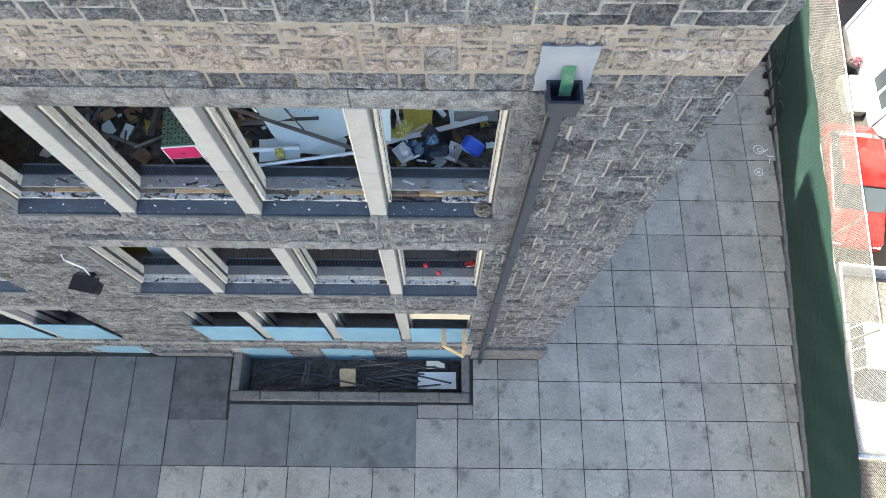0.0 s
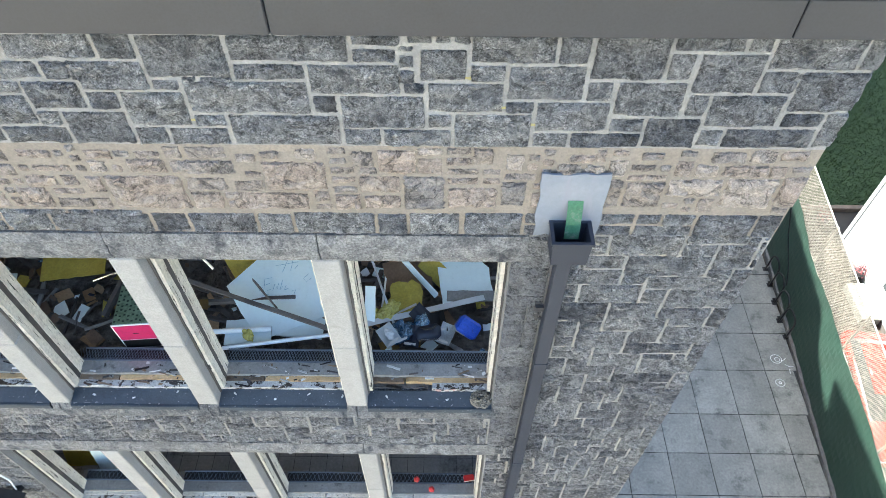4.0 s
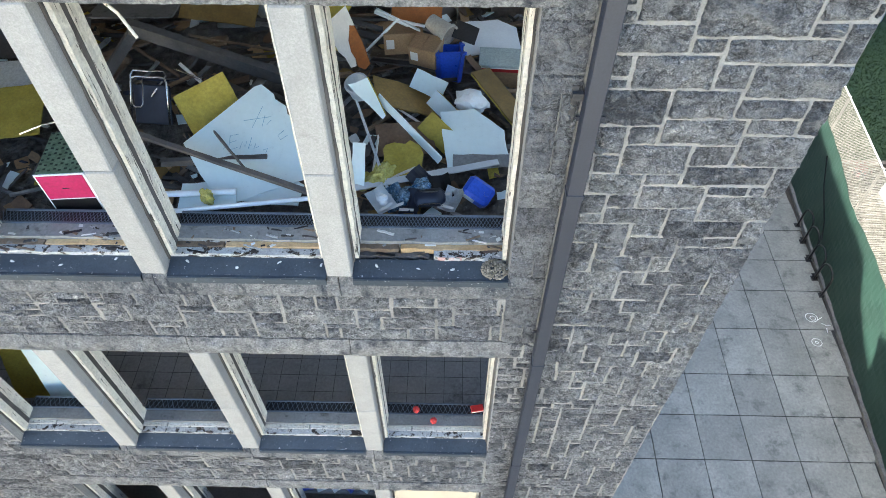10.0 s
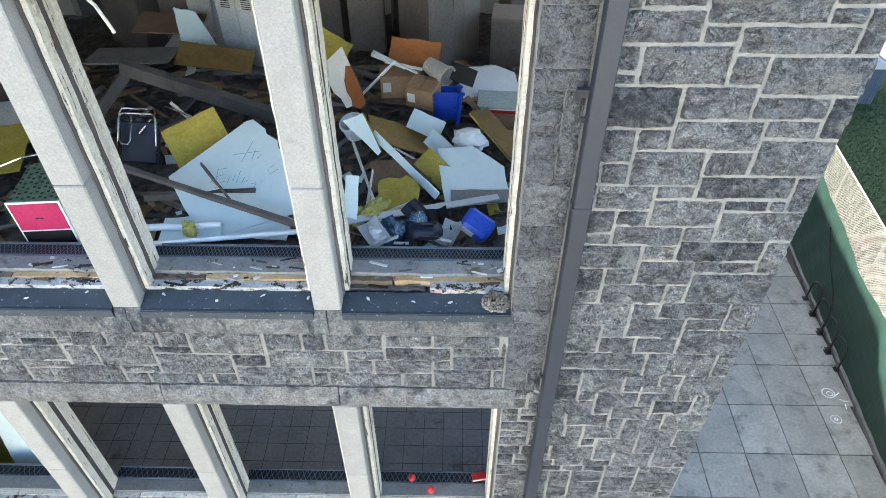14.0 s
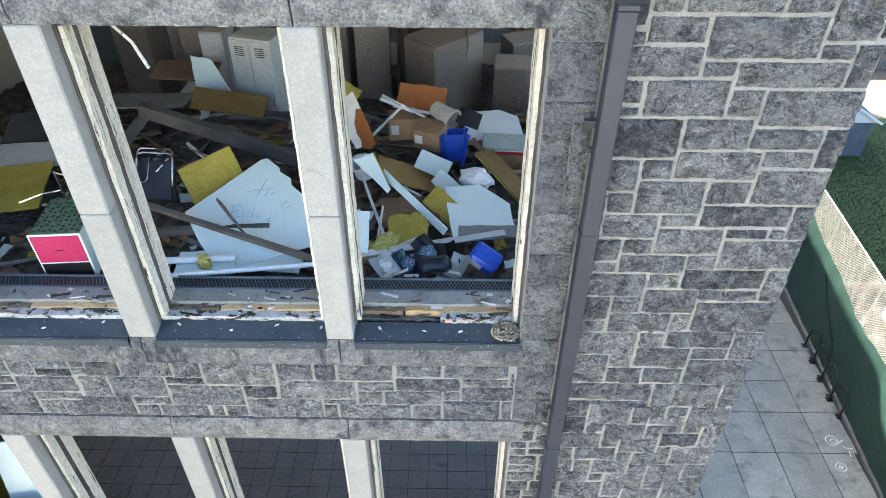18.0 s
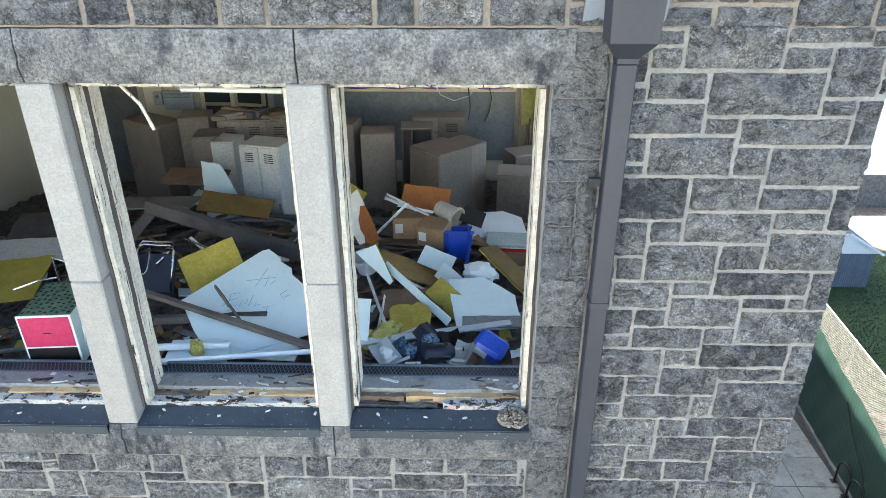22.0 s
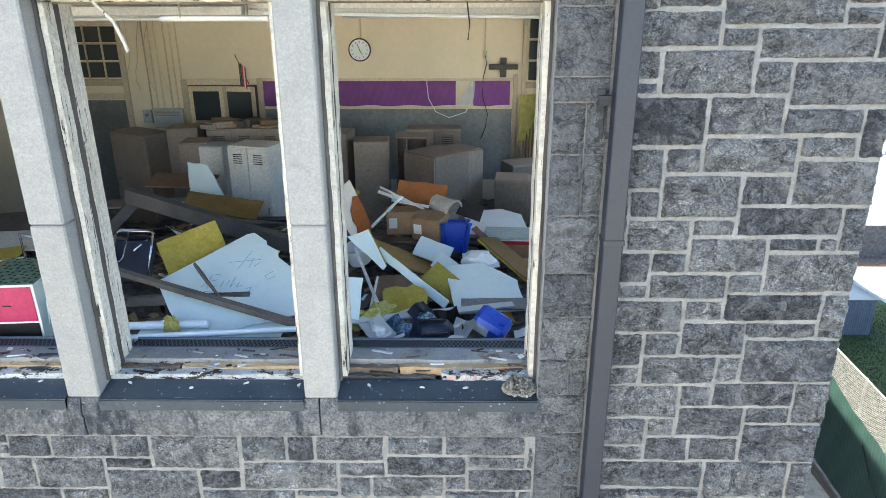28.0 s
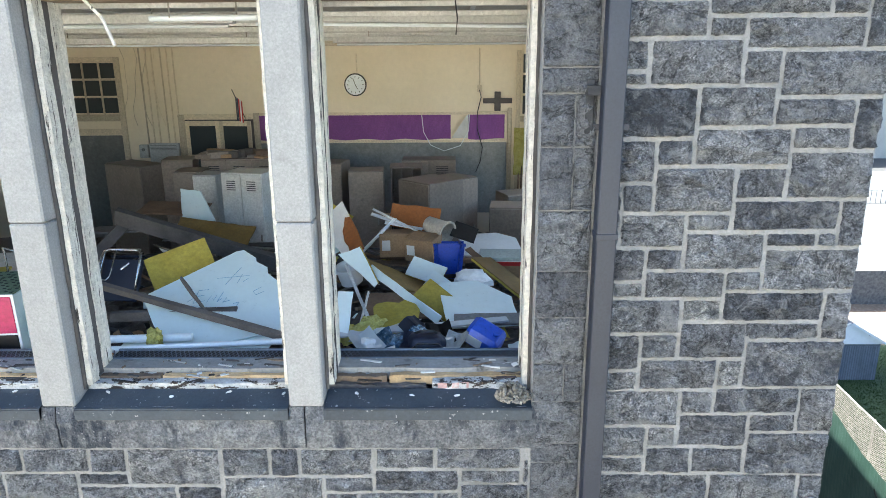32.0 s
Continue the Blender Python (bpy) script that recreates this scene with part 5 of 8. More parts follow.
for x0, w, turn in ((-3.908, 0.62, 0), (-3.278, 0.62, 12)):
    dm = part("cupboard_door", bx(bx(bx(bx(bx(bmesh.new(), 0, 0.07, -0.03, 0, 0, 2.05), w - 0.07, w, -0.03, 0, 0, 2.05), 0.07, w - 0.07, -0.03, 0, 1.96, 2.05), 0.07, w - 0.07, -0.03, 0, 1.38, 1.44), 0.07, w - 0.07, -0.03, 0, 0, 0.8), TRIM, cup)
    dm.matrix_world = pose(x0, 7.92, 9.7, 0, 0, -turn)
    part("pane", box(0.07, w - 0.07, -0.018, -0.012, 0.8, 1.96), GLASS, dm)
part("cupboard_inside", box(-3.928, -2.667, 7.96, 7.99, 9.671, 11.771), DARK_WOOD, cup)
flag_ = thing("small_flag", "small striped cloth flag on a stick fixed to the wall", "flag", pose(-2.805, 7.9, 11.763))
part("stick", rod(bmesh.new(), (0, 0.05, 0.0), (-0.12, -0.25, 0.55), 0.008, 6), DARK_WOOD, flag_)
for k in range(5):
    part("stripe", bx(bmesh.new(), -0.08 + 0.021 * k, -0.06 + 0.021 * k, -0.22 + 0.01 * k, -0.21 + 0.01 * k, 0.02 - 0.015 * k, 0.42 - 0.02 * k), (NAVY, NAVY, RED, PAPER, RED)[k], flag_)
rd = thing("door_2", "cream framed doorway corner with a glazed transom", "door", kind="structure")
part("frame", box(2.1, 2.179, 7.94, 7.997, 9.5, 12.948, 0.006), TRIM, rd)
part("frame", box(2.179, 2.553, 7.945, 7.996, 11.701, 11.801, 0.006), TRIM, rd)
for j in range(3):
    part("pane", box(2.22, 2.52, 7.975, 7.99, 11.84 + 0.36 * j, 12.16 + 0.36 * j), GLASS, rd)
solid("yellow_poster", prism(bmesh.new(), torn(0.4, 0.85, random.Random(3)), 0.02), WOOL, "faded yellow poster board leaning at the wall", "poster", plane3((2.061, 7.75, 10.762), (2.455, 7.7, 10.77), (2.061, 7.85, 11.556)))
for k in range(5):
    solid("leaning_batten", rod(bmesh.new(), (2.1 + 0.05 * k, 7.3 + 0.05 * k, 9.5), (2.16 + 0.06 * k, 7.85, 11.05 + 0.15 * k), 0.018, 6), RAW_WOOD, "thin wooden batten leaning in the corner", "batten", group="leaning battens")

# ---- lockers ----
def locker(x, y, turn, w, d, top, doors, label, mat=LOCKER, tilt=0, vents=True, base=9.5, name="locker"):
    lk = thing(name, label, "locker", pose(x, y, base, tilt, 0, turn), group="lockers")
    h = top - base
    part("carcass", bx(bmesh.new(), -w / 2, w / 2, -d / 2 + 0.022, d / 2, 0, h, 0.006), mat, lk)
    dw = w / doors
    for i in range(doors):
        a = -w / 2 + i * dw
        dr = part("locker_door", bx(bmesh.new(), a + 0.006, a + dw - 0.006, -d / 2, -d / 2 + 0.02, 0.06, h - 0.02, 0.004), mat, lk)
        if vents:
            for k in range(5):
                # Solid black bars on the door paint in the shade of the vent slots.
                part("vent_slot", box(a + dw * 0.28, a + dw * 0.72, -d / 2 - 0.004, -d / 2 - 0.001, h - 0.12 - 0.03 * k, h - 0.108 - 0.03 * k), BLACK, dr)
        part("latch", bx(bmesh.new(), a + dw * 0.8, a + dw * 0.8 + 0.025, -d / 2 - 0.014, -d / 2 - 0.001, h * 0.47, h * 0.47 + 0.1, 0.003), STEEL, dr, "small steel latch")
    return lk


taupe = "taupe steel locker standing crooked among the rubble, dusty"
locker(-1.909, 4.95, -14, 0.62, 0.5, 11.291, 2, "white enamelled double locker with louvred vents, scuffed", WHITE_METAL)
locker(0.62, 5.5, -46, 0.68, 0.7, 11.071, 1, taupe, vents=False)
locker(0.95, 5.78, 44, 0.55, 0.55, 11.059, 1, taupe, vents=False)
locker(-0.421, 6.2, 4, 0.55, 0.5, 11.118, 1, taupe, vents=False)
locker(-1.022, 6.4, -8, 0.5, 0.5, 11.218, 1, taupe, vents=False)
locker(1.765, 5.55, -6, 0.5, 0.55, 10.668, 1, taupe, vents=False)
locker(2.158, 5.6, 11.691, 0.45, 0.5, 10.64, 1, taupe, vents=False)
locker(2.031, 6.5, 20, 0.6, 0.5, 10.685, 1, taupe, vents=False)
locker(-4.273, 6.55, -32, 0.95, 0.5, 11.183, 1, "tall taupe steel locker standing askew, dented", vents=False)
locker(-3.585, 6.7, 9.543, 0.5, 0.5, 11.244, 1, taupe, vents=False)
locker(-3.042, 5.75, 6, 0.42, 0.5, 11.188, 1, taupe, vents=False)
locker(-2.667, 5.5, -5, 0.36, 0.45, 11.178, 1, "white steel locker, dented and dusty", WHITE_METAL, vents=False)
locker(-2.401, 6.3, 0, 1.2, 0.5, 11.304, 3, taupe)
locker(-1.564, 6.5, 8, 0.6, 0.5, 11.244, 2, taupe)
locker(0.554, 6.9, 0, 0.9, 0.45, 11.191, 2, taupe)
shelf = thing("open_locker", "empty taupe steel locker with its door gone, dark inside", "locker", pose(0.2, 6.4, 9.5, 0, 0, 3), group="lockers")
for a in (-0.25, -0.09, 0.08, 0.24):
    part("side_panel", box(a, a + 0.018, -0.2, 0.2, 0, 1.62), LOCKER, shelf)
part("back_panel", box(-0.25, 0.258, 0.202, 0.22, 0, 1.62), LOCKER, shelf)
part("top_panel", box(-0.26, 0.27, -0.21, 0.22, 1.622, 1.65, 0.004), LOCKER, shelf)
jr = random.Random(21)
for k in range(24):
    x, y = jr.uniform(-2.95, -1.4), jr.uniform(6.1, 6.55)
    w, d, h = jr.uniform(0.1, 0.55), jr.uniform(0.06, 0.25), jr.uniform(0.02, 0.12)
    solid("scrap_block", box(-w / 2, w / 2, -d / 2, d / 2, 0, h, 0.004), (CARD, DARK_WOOD, LOCKER, BROWN)[k % 4], "dusty block of scrap lying on top of the lockers", "scrap", pose(x, y, 11.32 if x < -1.85 else 11.26, 0, 0, jr.uniform(0, 180)), group="scrap on the lockers")

# ---- rubble heap ----
def heap_z(x, y):
    n = noise.noise(Vector((x * 1.4, y * 1.4, 3.0))) * 0.12 + noise.noise(Vector((x * 5, y * 5, 9.0))) * 0.05
    rise = 10.22 + 0.14 * math.exp(-((y - 3.2) / 1.3) ** 2) - 0.035 * max(0, y - 4.0)
    rise += 0.3 * math.exp(-((x + 2.3) / 1.1) ** 2 - ((y - 4.3) / 0.6) ** 2) + 0.26 * math.exp(-((x + 4.4) / 0.9) ** 2 - ((y - 3.5) / 0.5) ** 2)
    rise += 0.3 * math.exp(-((x + 0.6) / 0.4) ** 2 - ((y - 4.2) / 0.4) ** 2) + 0.14 * math.exp(-((x + 1.5) / 0.6) ** 2 - ((y - 3.4) / 0.4) ** 2)
    return rise + n - 0.0593 * y + 0.014 * x


hb = bmesh.new()
NX, NY = 120, 84
hv = [[hb.verts.new((-6.95 + 9.5 * i / NX, 0.67 + 7.2 * j / NY, heap_z(-6.95 + 9.5 * i / NX, 0.67 + 7.2 * j / NY) + lr.uniform(-0.03, 0.03))) for i in range(NX + 1)] for j in range(NY + 1)]
for j in range(NY):
    for i in range(NX):
        hb.faces.new((hv[j][i], hv[j][i + 1], hv[j + 1][i + 1], hv[j + 1][i]))
solid("rubble_heap", hb, RUBBLE, "heap of dark mixed rubble and dust covering the classroom floor", "rubble", kind="stuff")


def board(name, label, mat, a, b, c, w, h, t=0.018, cut=0.0, rag=0.008, back=None, seed=1, cat="board"):
    """A broken sheet whose corner lies at a, one edge running to b, leaning to c."""
    r = random.Random(seed)
    m = plane3(a, b, c)
    o = torn(w, h, r, 0.1, rag, cut)
    up = 1 if m.col[2].xyz.dot(Vector((0, -0.6, 0.8))) > 0 else -1
    if not back:
        return solid(name, prism(bmesh.new(), o, t), mat, label, cat, m)
    th = thing(name, label, cat, m)
    part("face", prism(bmesh.new(), o, t * 0.5), mat, th)
    q = prism(bmesh.new(), [(x * 0.99 + 0.004 * w, y * 0.99 + 0.004 * h) for x, y in o], t)
    bmesh.ops.translate(q, verts=q.verts, vec=(0, 0, -t * 0.5 - 0.001 if up > 0 else t + 0.001))
    part("backing", q, back, th)
    return th


def plank(name, label, mat, a, b, w, t, roll=0.0, seed=1, cat="plank"):
    """A straight timber or strip from a to b, its ends broken."""
    a, b = Vector(a), Vector(b)
    r = random.Random(seed)
    L = (b - a).length
    bm = bmesh.new()
    n = 6
    rows = []
    for i in range(n + 1):
        f = -0.5 + i / n
        e = 0.02 if i in (0, n) else 0.0
        rows.append([bm.verts.new((s * w / 2 + r.uniform(-0.004, 0.004), q * t / 2, f * L + r.uniform(-e, e))) for s, q in ((-1, -1), (1, -1), (1, 1), (-1, 1))])
    for p, q in zip(rows, rows[1:]):
        for i in range(4):
            bm.faces.new((p[i], p[(i + 1) % 4], q[(i + 1) % 4], q[i]))
    bm.faces.new(rows[0][::-1]), bm.faces.new(rows[-1])
    m = Matrix.Translation((a + b) / 2) @ (b - a).to_track_quat('Z', 'Y').to_matrix().to_4x4() @ pose(0, 0, 0, 0, 0, roll)
    return solid(name, bm, mat, label, cat, m)


def carton(name, label, mat, x, y, z, w, d, h, turn, tip=0.0, flap=True):
    c = thing(name, label, "box", pose(x, y, z, tip, 0, turn))
    part("body", box(-w / 2, w / 2, -d / 2, d / 2, 0, h, 0.006), mat, c)
    if flap:
        part("flap", box(-w / 2 + 0.004, -0.002, -d / 2 + 0.004, d / 2 - 0.004, h + 0.002, h + 0.008), mat, c)
        part("flap", box(0.002, w / 2 - 0.004, -d / 2 + 0.004, d / 2 - 0.004, h + 0.002, h + 0.006), mat, c)
        part("label", box(-w / 2 + 0.03, -w / 2 + 0.13, -d / 2 - 0.003, -d / 2 - 0.001, h * 0.3, h * 0.75), PAPER, c, "white paper label")
    return c


# large sheets on the heap
wbd = thing("broken_whiteboard", "large broken white board with faint blue scribbles on the heap", "whiteboard", plane3((-1.968, 1.52, 10.624), (-1.239, 2.23, 10.882), (-0.618, 1.25, 10.429)))
wo = [(0, 0), (0.5, 0.004), (1.0, 0.0), (1.07, 0.03), (1.09, 0.22), (1.06, 0.27), (1.09, 0.42), (1.04, 0.5), (1.05, 0.72), (0.98, 0.9), (0.72, 1.24), (0.3, 1.05), (-0.16, 0.86), (-0.1, 0.4)]
part("panel", prism(bmesh.new(), wo, 0.014), WHITE_BOARD, wbd)
INK = material("faded_blue_marker", (0.144, 0.360, 0.499), (0.198, 0.430, 0.559), rough=0.6, bump=0, vary=0)
up = wbd.matrix_world.to_3x3().col[2].z
lift = 0.002 if up > 0 else -0.016
for line in (((0.65, 0.37), (0.9, 0.25)), ((0.74, 0.43), (0.85, 0.35)), ((0.64, 0.24), (0.89, 0.41)), ((0.79, 0.45), (0.86, 0.44)), ((0.88, 0.63), (0.79, 0.63), (0.78, 0.69), (0.87, 0.7)),
             ((0.5, 0.33), (0.42, 0.28), (0.29, 0.4), (0.39, 0.44)), ((0.36, 0.34), (0.43, 0.37)), ((0.39, 0.47), (0.47, 0.42), (0.45, 0.49), (0.51, 0.45)), ((0.58, 0.45), (0.46, 0.53), (0.52, 0.52)), ((0.56, 0.54), (0.5, 0.57), (0.56, 0.59)),
             ((0.26, 0.35), (0.33, 0.34)), ((0.25, 0.42), (0.32, 0.47)), ((0.56, 0.65), (0.61, 0.67), (0.56, 0.7))):
    part("scribble", tube(bmesh.new(), [(x, y, lift) for x, y in line], 0.0026, 4), INK, wbd)
board("mustard_board", "square mustard-yellow fibreboard propped on the heap", YELLOW_BOARD, (-2.165, 2.04, 10.83), (-1.633, 2.29, 10.993), (-1.505, 2.12, 10.815), 0.62, 0.5, seed=2, rag=0.003)
board("white_sheet", "pale white sheet lying in the rubble", WHITE_BOARD, (-1.909, 0.78, 10.378), (-1.17, 0.85, 10.385), (-1.859, 1.2, 10.414), 0.6, 0.35, seed=4)
board("white_sheet", "pale white panel under a fallen beam", WHITE_BOARD, (-1.466, 0.95, 10.355), (-0.727, 0.9, 10.348), (-1.466, 1.3, 10.394), 0.8, 0.4, seed=5, cut=0.3)
board("white_standing_sheet", "white panel standing on edge among the lockers", WHITE_BOARD, (-2.825, 4.62, 9.978), (-2.766, 4.62, 11.099), (-2.253, 4.5, 9.993), 1.12, 0.55, seed=6, cut=0.45)
board("ochre_sheet", "ochre-brown sheet lying on the heap beside the lockers", OCHRE, (-2.697, 4.35, 10.746), (-1.712, 4.35, 10.61), (-2.549, 4.05, 10.575), 1.0, 0.36, seed=7)
ts = thing("tilted_sheet", "white panel with a torn point and a yellow edge, tilted up", "board", plane3((-0.257, 2.35, 10.8), (-0.043, 2.4, 10.863), (0.162, 2.1, 10.554)))
part("face", prism(bmesh.new(), [(0.0, 0.0), (0.1, 0.01), (0.235, 0.0), (0.26, 0.2), (0.285, 0.47), (0.24, 0.5), (0.15, 0.3), (0.06, 0.14)], 0.012), WHITE_BOARD, ts)
part("yellow_edge", tube(bmesh.new(), [(0.238, -0.004, 0.0), (0.263, 0.2, 0.0), (0.288, 0.47, 0.0)], 0.011, 6), YELLOW_BOARD, ts, "mustard edge of the core")
board("ochre_board", "long ochre-brown board lying across the heap", OCHRE, (-0.027, 2.75, 10.628), (0.652, 2.9, 10.289), (0.081, 2.3, 10.577), 0.82, 0.47, seed=9, rag=0.012)
board("folded_sheet", "folded white sheet with a mustard edge, on the heap", WHITE_BOARD, (0.504, 2.95, 10.604), (0.859, 2.8, 10.518), (0.495, 2.75, 10.396), 0.42, 0.24, seed=10, back=YELLOW_BOARD, t=0.024, rag=0.004)
board("folded_sheet", "mustard sheet with a white back, standing on its edge", YELLOW_BOARD, (0.711, 2.15, 10.594), (1.056, 1.9, 10.394), (0.662, 1.93, 10.387), 0.5, 0.26, seed=11, back=WHITE_BOARD, t=0.024, rag=0.004)
board("folded_sheet", "narrow white sheet with a mustard edge", WHITE_BOARD, (0.741, 2.6, 10.548), (1.046, 2.33, 10.409), (0.741, 2.45, 10.357), 0.45, 0.2, seed=12, back=YELLOW_BOARD, t=0.024, rag=0.004)
board("pointed_sheet", "large pale panel with a pointed corner, lying on the heap", WHITE_BOARD, (0.898, 1.45, 10.339), (1.588, 1.55, 10.342), (1.352, 2.3, 10.535), 0.7, 0.8, seed=13, cut=0.42)
board("ochre_corner_board", "dark ochre board leaning by the window jamb", OCHRE, (1.155, 2.85, 10.619), (1.667, 2.15, 10.388), (1.647, 2.6, 10.441), 0.88, 0.29, seed=14, back=YELLOW_BOARD, t=0.024)
board("fallen_board", "long pale shelf lying along the heap", WHITE, (-0.185, 1.02, 10.429), (1.44, 1.5, 10.393), (-0.205, 1.12, 10.453), 1.72, 0.075, seed=15, rag=0.003)
board("grey_shelf", "grey painted shelf board by the window jamb", GREY_PAINT, (0.948, 1.5, 10.356), (1.608, 1.5, 10.366), (0.948, 1.68, 10.426), 0.66, 0.15, seed=25, rag=0.005)
orb = thing("orange_white_board", "torn white and rust-orange board standing in the heap", "board", plane3((-0.362, 3.4, 11.155), (-0.047, 2.85, 10.722), (-0.579, 3.4, 10.932)))
part("white_face", prism(bmesh.new(), [(0, 0), (0.26, -0.005), (0.22, 0.06), (0.3, 0.11), (0.36, 0.16), (0.5, 0.19), (0.6, 0.17), (0.68, 0.2), (0.66, 0.28), (0.52, 0.3), (0.4, 0.36), (0.2, 0.38), (0.02, 0.34)], 0.012), PAPER, orb)
part("orange_face", prism(bmesh.new(), [(0.264, -0.006), (0.5, -0.02), (0.76, 0.0), (0.78, 0.1), (0.7, 0.18), (0.6, 0.165), (0.5, 0.185), (0.365, 0.155), (0.305, 0.105), (0.225, 0.055)], 0.012), ORANGE, orb, "rust-orange fibreboard layer")
board("orange_sheet", "rust-orange board lying behind the cartons", ORANGE, (0.17, 4.0, 10.997), (0.8, 4.0, 10.926), (0.229, 3.75, 10.753), 0.62, 0.34, seed=26, rag=0.012)
board("black_tray", "flat dark plastic tray tilted on the heap", BLACK, (0.98, 3.6, 10.86), (1.28, 3.55, 10.76), (0.96, 3.4, 10.68), 0.3, 0.22, seed=27, rag=0.004)
board("olive_panel", "dull olive panel leaning behind the pillar", YELLOW_BOARD, (-0.825, 4.2, 11.091), (-0.352, 4.2, 10.788), (-0.825, 4.15, 10.534), 0.56, 0.42, seed=28)
board("brown_roof_sheet", "dusty brown sheet lying flat on the heap", BROWN, (-3.435, 4.6, 10.77), (-2.549, 4.6, 10.733), (-3.435, 5.1, 10.841), 0.9, 0.5, seed=29)
plank("yellow_stick", "split yellow wood stick lying on the heap", FRESH_WOOD, (0.721, 2.1, 10.498), (1.056, 1.75, 10.323), 0.03, 0.02, 20, 41)
plank("metal_angle", "thin grey metal angle lying on the heap", WHITE_METAL, (0.307, 2.4, 10.414), (0.662, 2.1, 10.377), 0.025, 0.012, 10, 42)
plank("dark_timber", "charred timber leaning under a longer one", DARK_WOOD, (-2.894, 3.3, 10.955), (-3.534, 2.9, 10.27), 0.08, 0.12, 5, 43, "beam")
plank("thin_lath", "thin broken lath lying on the heap", RAW_WOOD, (-2.45, 3.6, 10.604), (-1.17, 3.4, 10.494), 0.03, 0.02, 0, 44)
plank("thin_lath", "thin broken lath lying on the heap", DARK_WOOD, (-1.958, 3.5, 10.356), (-1.072, 3.2, 10.647), 0.03, 0.02, 0, 45)
plank("grey_lath", "pale grey lath sticking out of the heap", WHITE_METAL, (-2.303, 2.75, 10.776), (-1.761, 2.35, 10.547), 0.035, 0.02, 0, 46)
board("brown_sheet", "brown panel half buried in the heap", BROWN, (0.111, 1.65, 10.356), (0.702, 1.75, 10.338), (0.111, 2.05, 10.472), 0.65, 0.42, seed=16)
board("yellow_torn_board", "torn bright mustard board lying in the heap", YELLOW_BOARD, (0.209, 1.22, 10.382), (0.603, 1.25, 10.396), (0.357, 1.75, 10.513), 0.42, 0.5, seed=17, rag=0.035, cut=0.2)
board("pale_sheet", "pale grey panel beside the window pillar", WHITE_BOARD, (-0.126, 1.1, 10.425), (0.012, 1.1, 10.427), (-0.165, 1.5, 10.681), 0.14, 0.48, seed=18)
board("broken_table_board", "broken white table top lying on boxes", WHITE, (1.076, 3.4, 10.486), (1.755, 3.5, 10.489), (1.361, 4.0, 10.614), 0.74, 0.56, seed=19, cut=0.3)
board("mustard_sheet", "large mustard panel lying on the heap", YELLOW_BOARD, (-4.667, 1.75, 10.372), (-3.78, 1.85, 10.448), (-4.667, 2.4, 10.533), 0.9, 0.75, seed=20)
board("grey_metal_sheet", "flat grey metal panel over a mustard board", WHITE_METAL, (-4.815, 2.5, 10.525), (-3.682, 2.55, 10.588), (-4.765, 2.95, 10.649), 1.1, 0.42, seed=21)
board("dark_sheet", "dark sheet lying on the heap", DARK_WOOD, (-4.913, 3.2, 10.482), (-3.633, 3.4, 10.539), (-4.815, 3.9, 10.642), 1.2, 0.6, seed=22)
board("grey_sheet_mid", "large grey corrugated sheet sagging on the heap", GREY_PAINT, (-3.879, 3.9, 10.655), (-2.746, 3.85, 10.704), (-3.829, 4.5, 10.621), 1.15, 0.5, seed=23)
board("ceiling_tile", "fallen ceiling tile", PAPER, (-3.337, 5.1, 10.242), (-2.845, 5.0, 10.275), (-3.238, 5.5, 10.32), 0.5, 0.45, seed=24, cut=0.2)

# timbers, strips and pipes
plank("dark_timber", "long charred grey timber fallen across the heap", DARK_WOOD, (-2.647, 1.55, 10.822), (-0.431, 0.93, 10.451), 0.05, 0.065, 15, 2, "beam")
plank("dark_timber", "long charred grey timber fallen across the heap", DARK_WOOD, (-2.894, 3.05, 11.07), (-0.53, 2.6, 10.49), 0.1, 0.17, 5, 3, "beam")
plank("dark_timber", "flat grey plank resting in the rubble", DARK_WOOD, (-2.2, 1.35, 10.5), (-1.05, 1.42, 10.52), 0.05, 0.09, 10, 4, "beam")
plank("dark_timber", "charred timber lying on the heap", DARK_WOOD, (-3.288, 2.0, 10.676), (-3.583, 1.2, 10.37), 0.06, 0.09, 0, 5, "beam")
plank("splinter", "thin dark splinter sticking out of the heap", DARK_WOOD, (-1.584, 1.5, 10.83), (-1.249, 1.2, 10.583), 0.02, 0.035, 0, 6)
solid("white_pipe", rod(bmesh.new(), (-1.879, 0.67, 10.475), (-0.382, 0.93, 10.441), 0.027, 12), WHITE, "long white plastic pipe lying behind the window sill", "pipe")
solid("white_tube", rod(bmesh.new(), (-2.057, 0.92, 10.458), (-1.318, 0.98, 10.455), 0.035, 12), WHITE, "thick white tube in the rubble", "pipe")
plank("painted_strip", "long white laminated shelf edge lying slantwise on the heap", WHITE_BOARD, (0.08, 2.32, 10.655), (0.81, 1.58, 10.365), 0.085, 0.022, 65, 7)
plank("metal_strip", "bent pale metal strip standing in the heap", GREY_STRIP, (-0.14, 2.12, 10.76), (0.3, 1.0, 10.36), 0.028, 0.012, 20, 8)
plank("metal_strip", "pale metal strip in the heap", WHITE_METAL, (0.13, 1.7, 10.613), (0.071, 1.25, 10.339), 0.03, 0.012, 40, 9)
plank("metal_strip", "pale metal strip lying in the heap", WHITE_METAL, (0.012, 1.15, 10.344), (0.554, 1.4, 10.437), 0.03, 0.012, 0, 10)
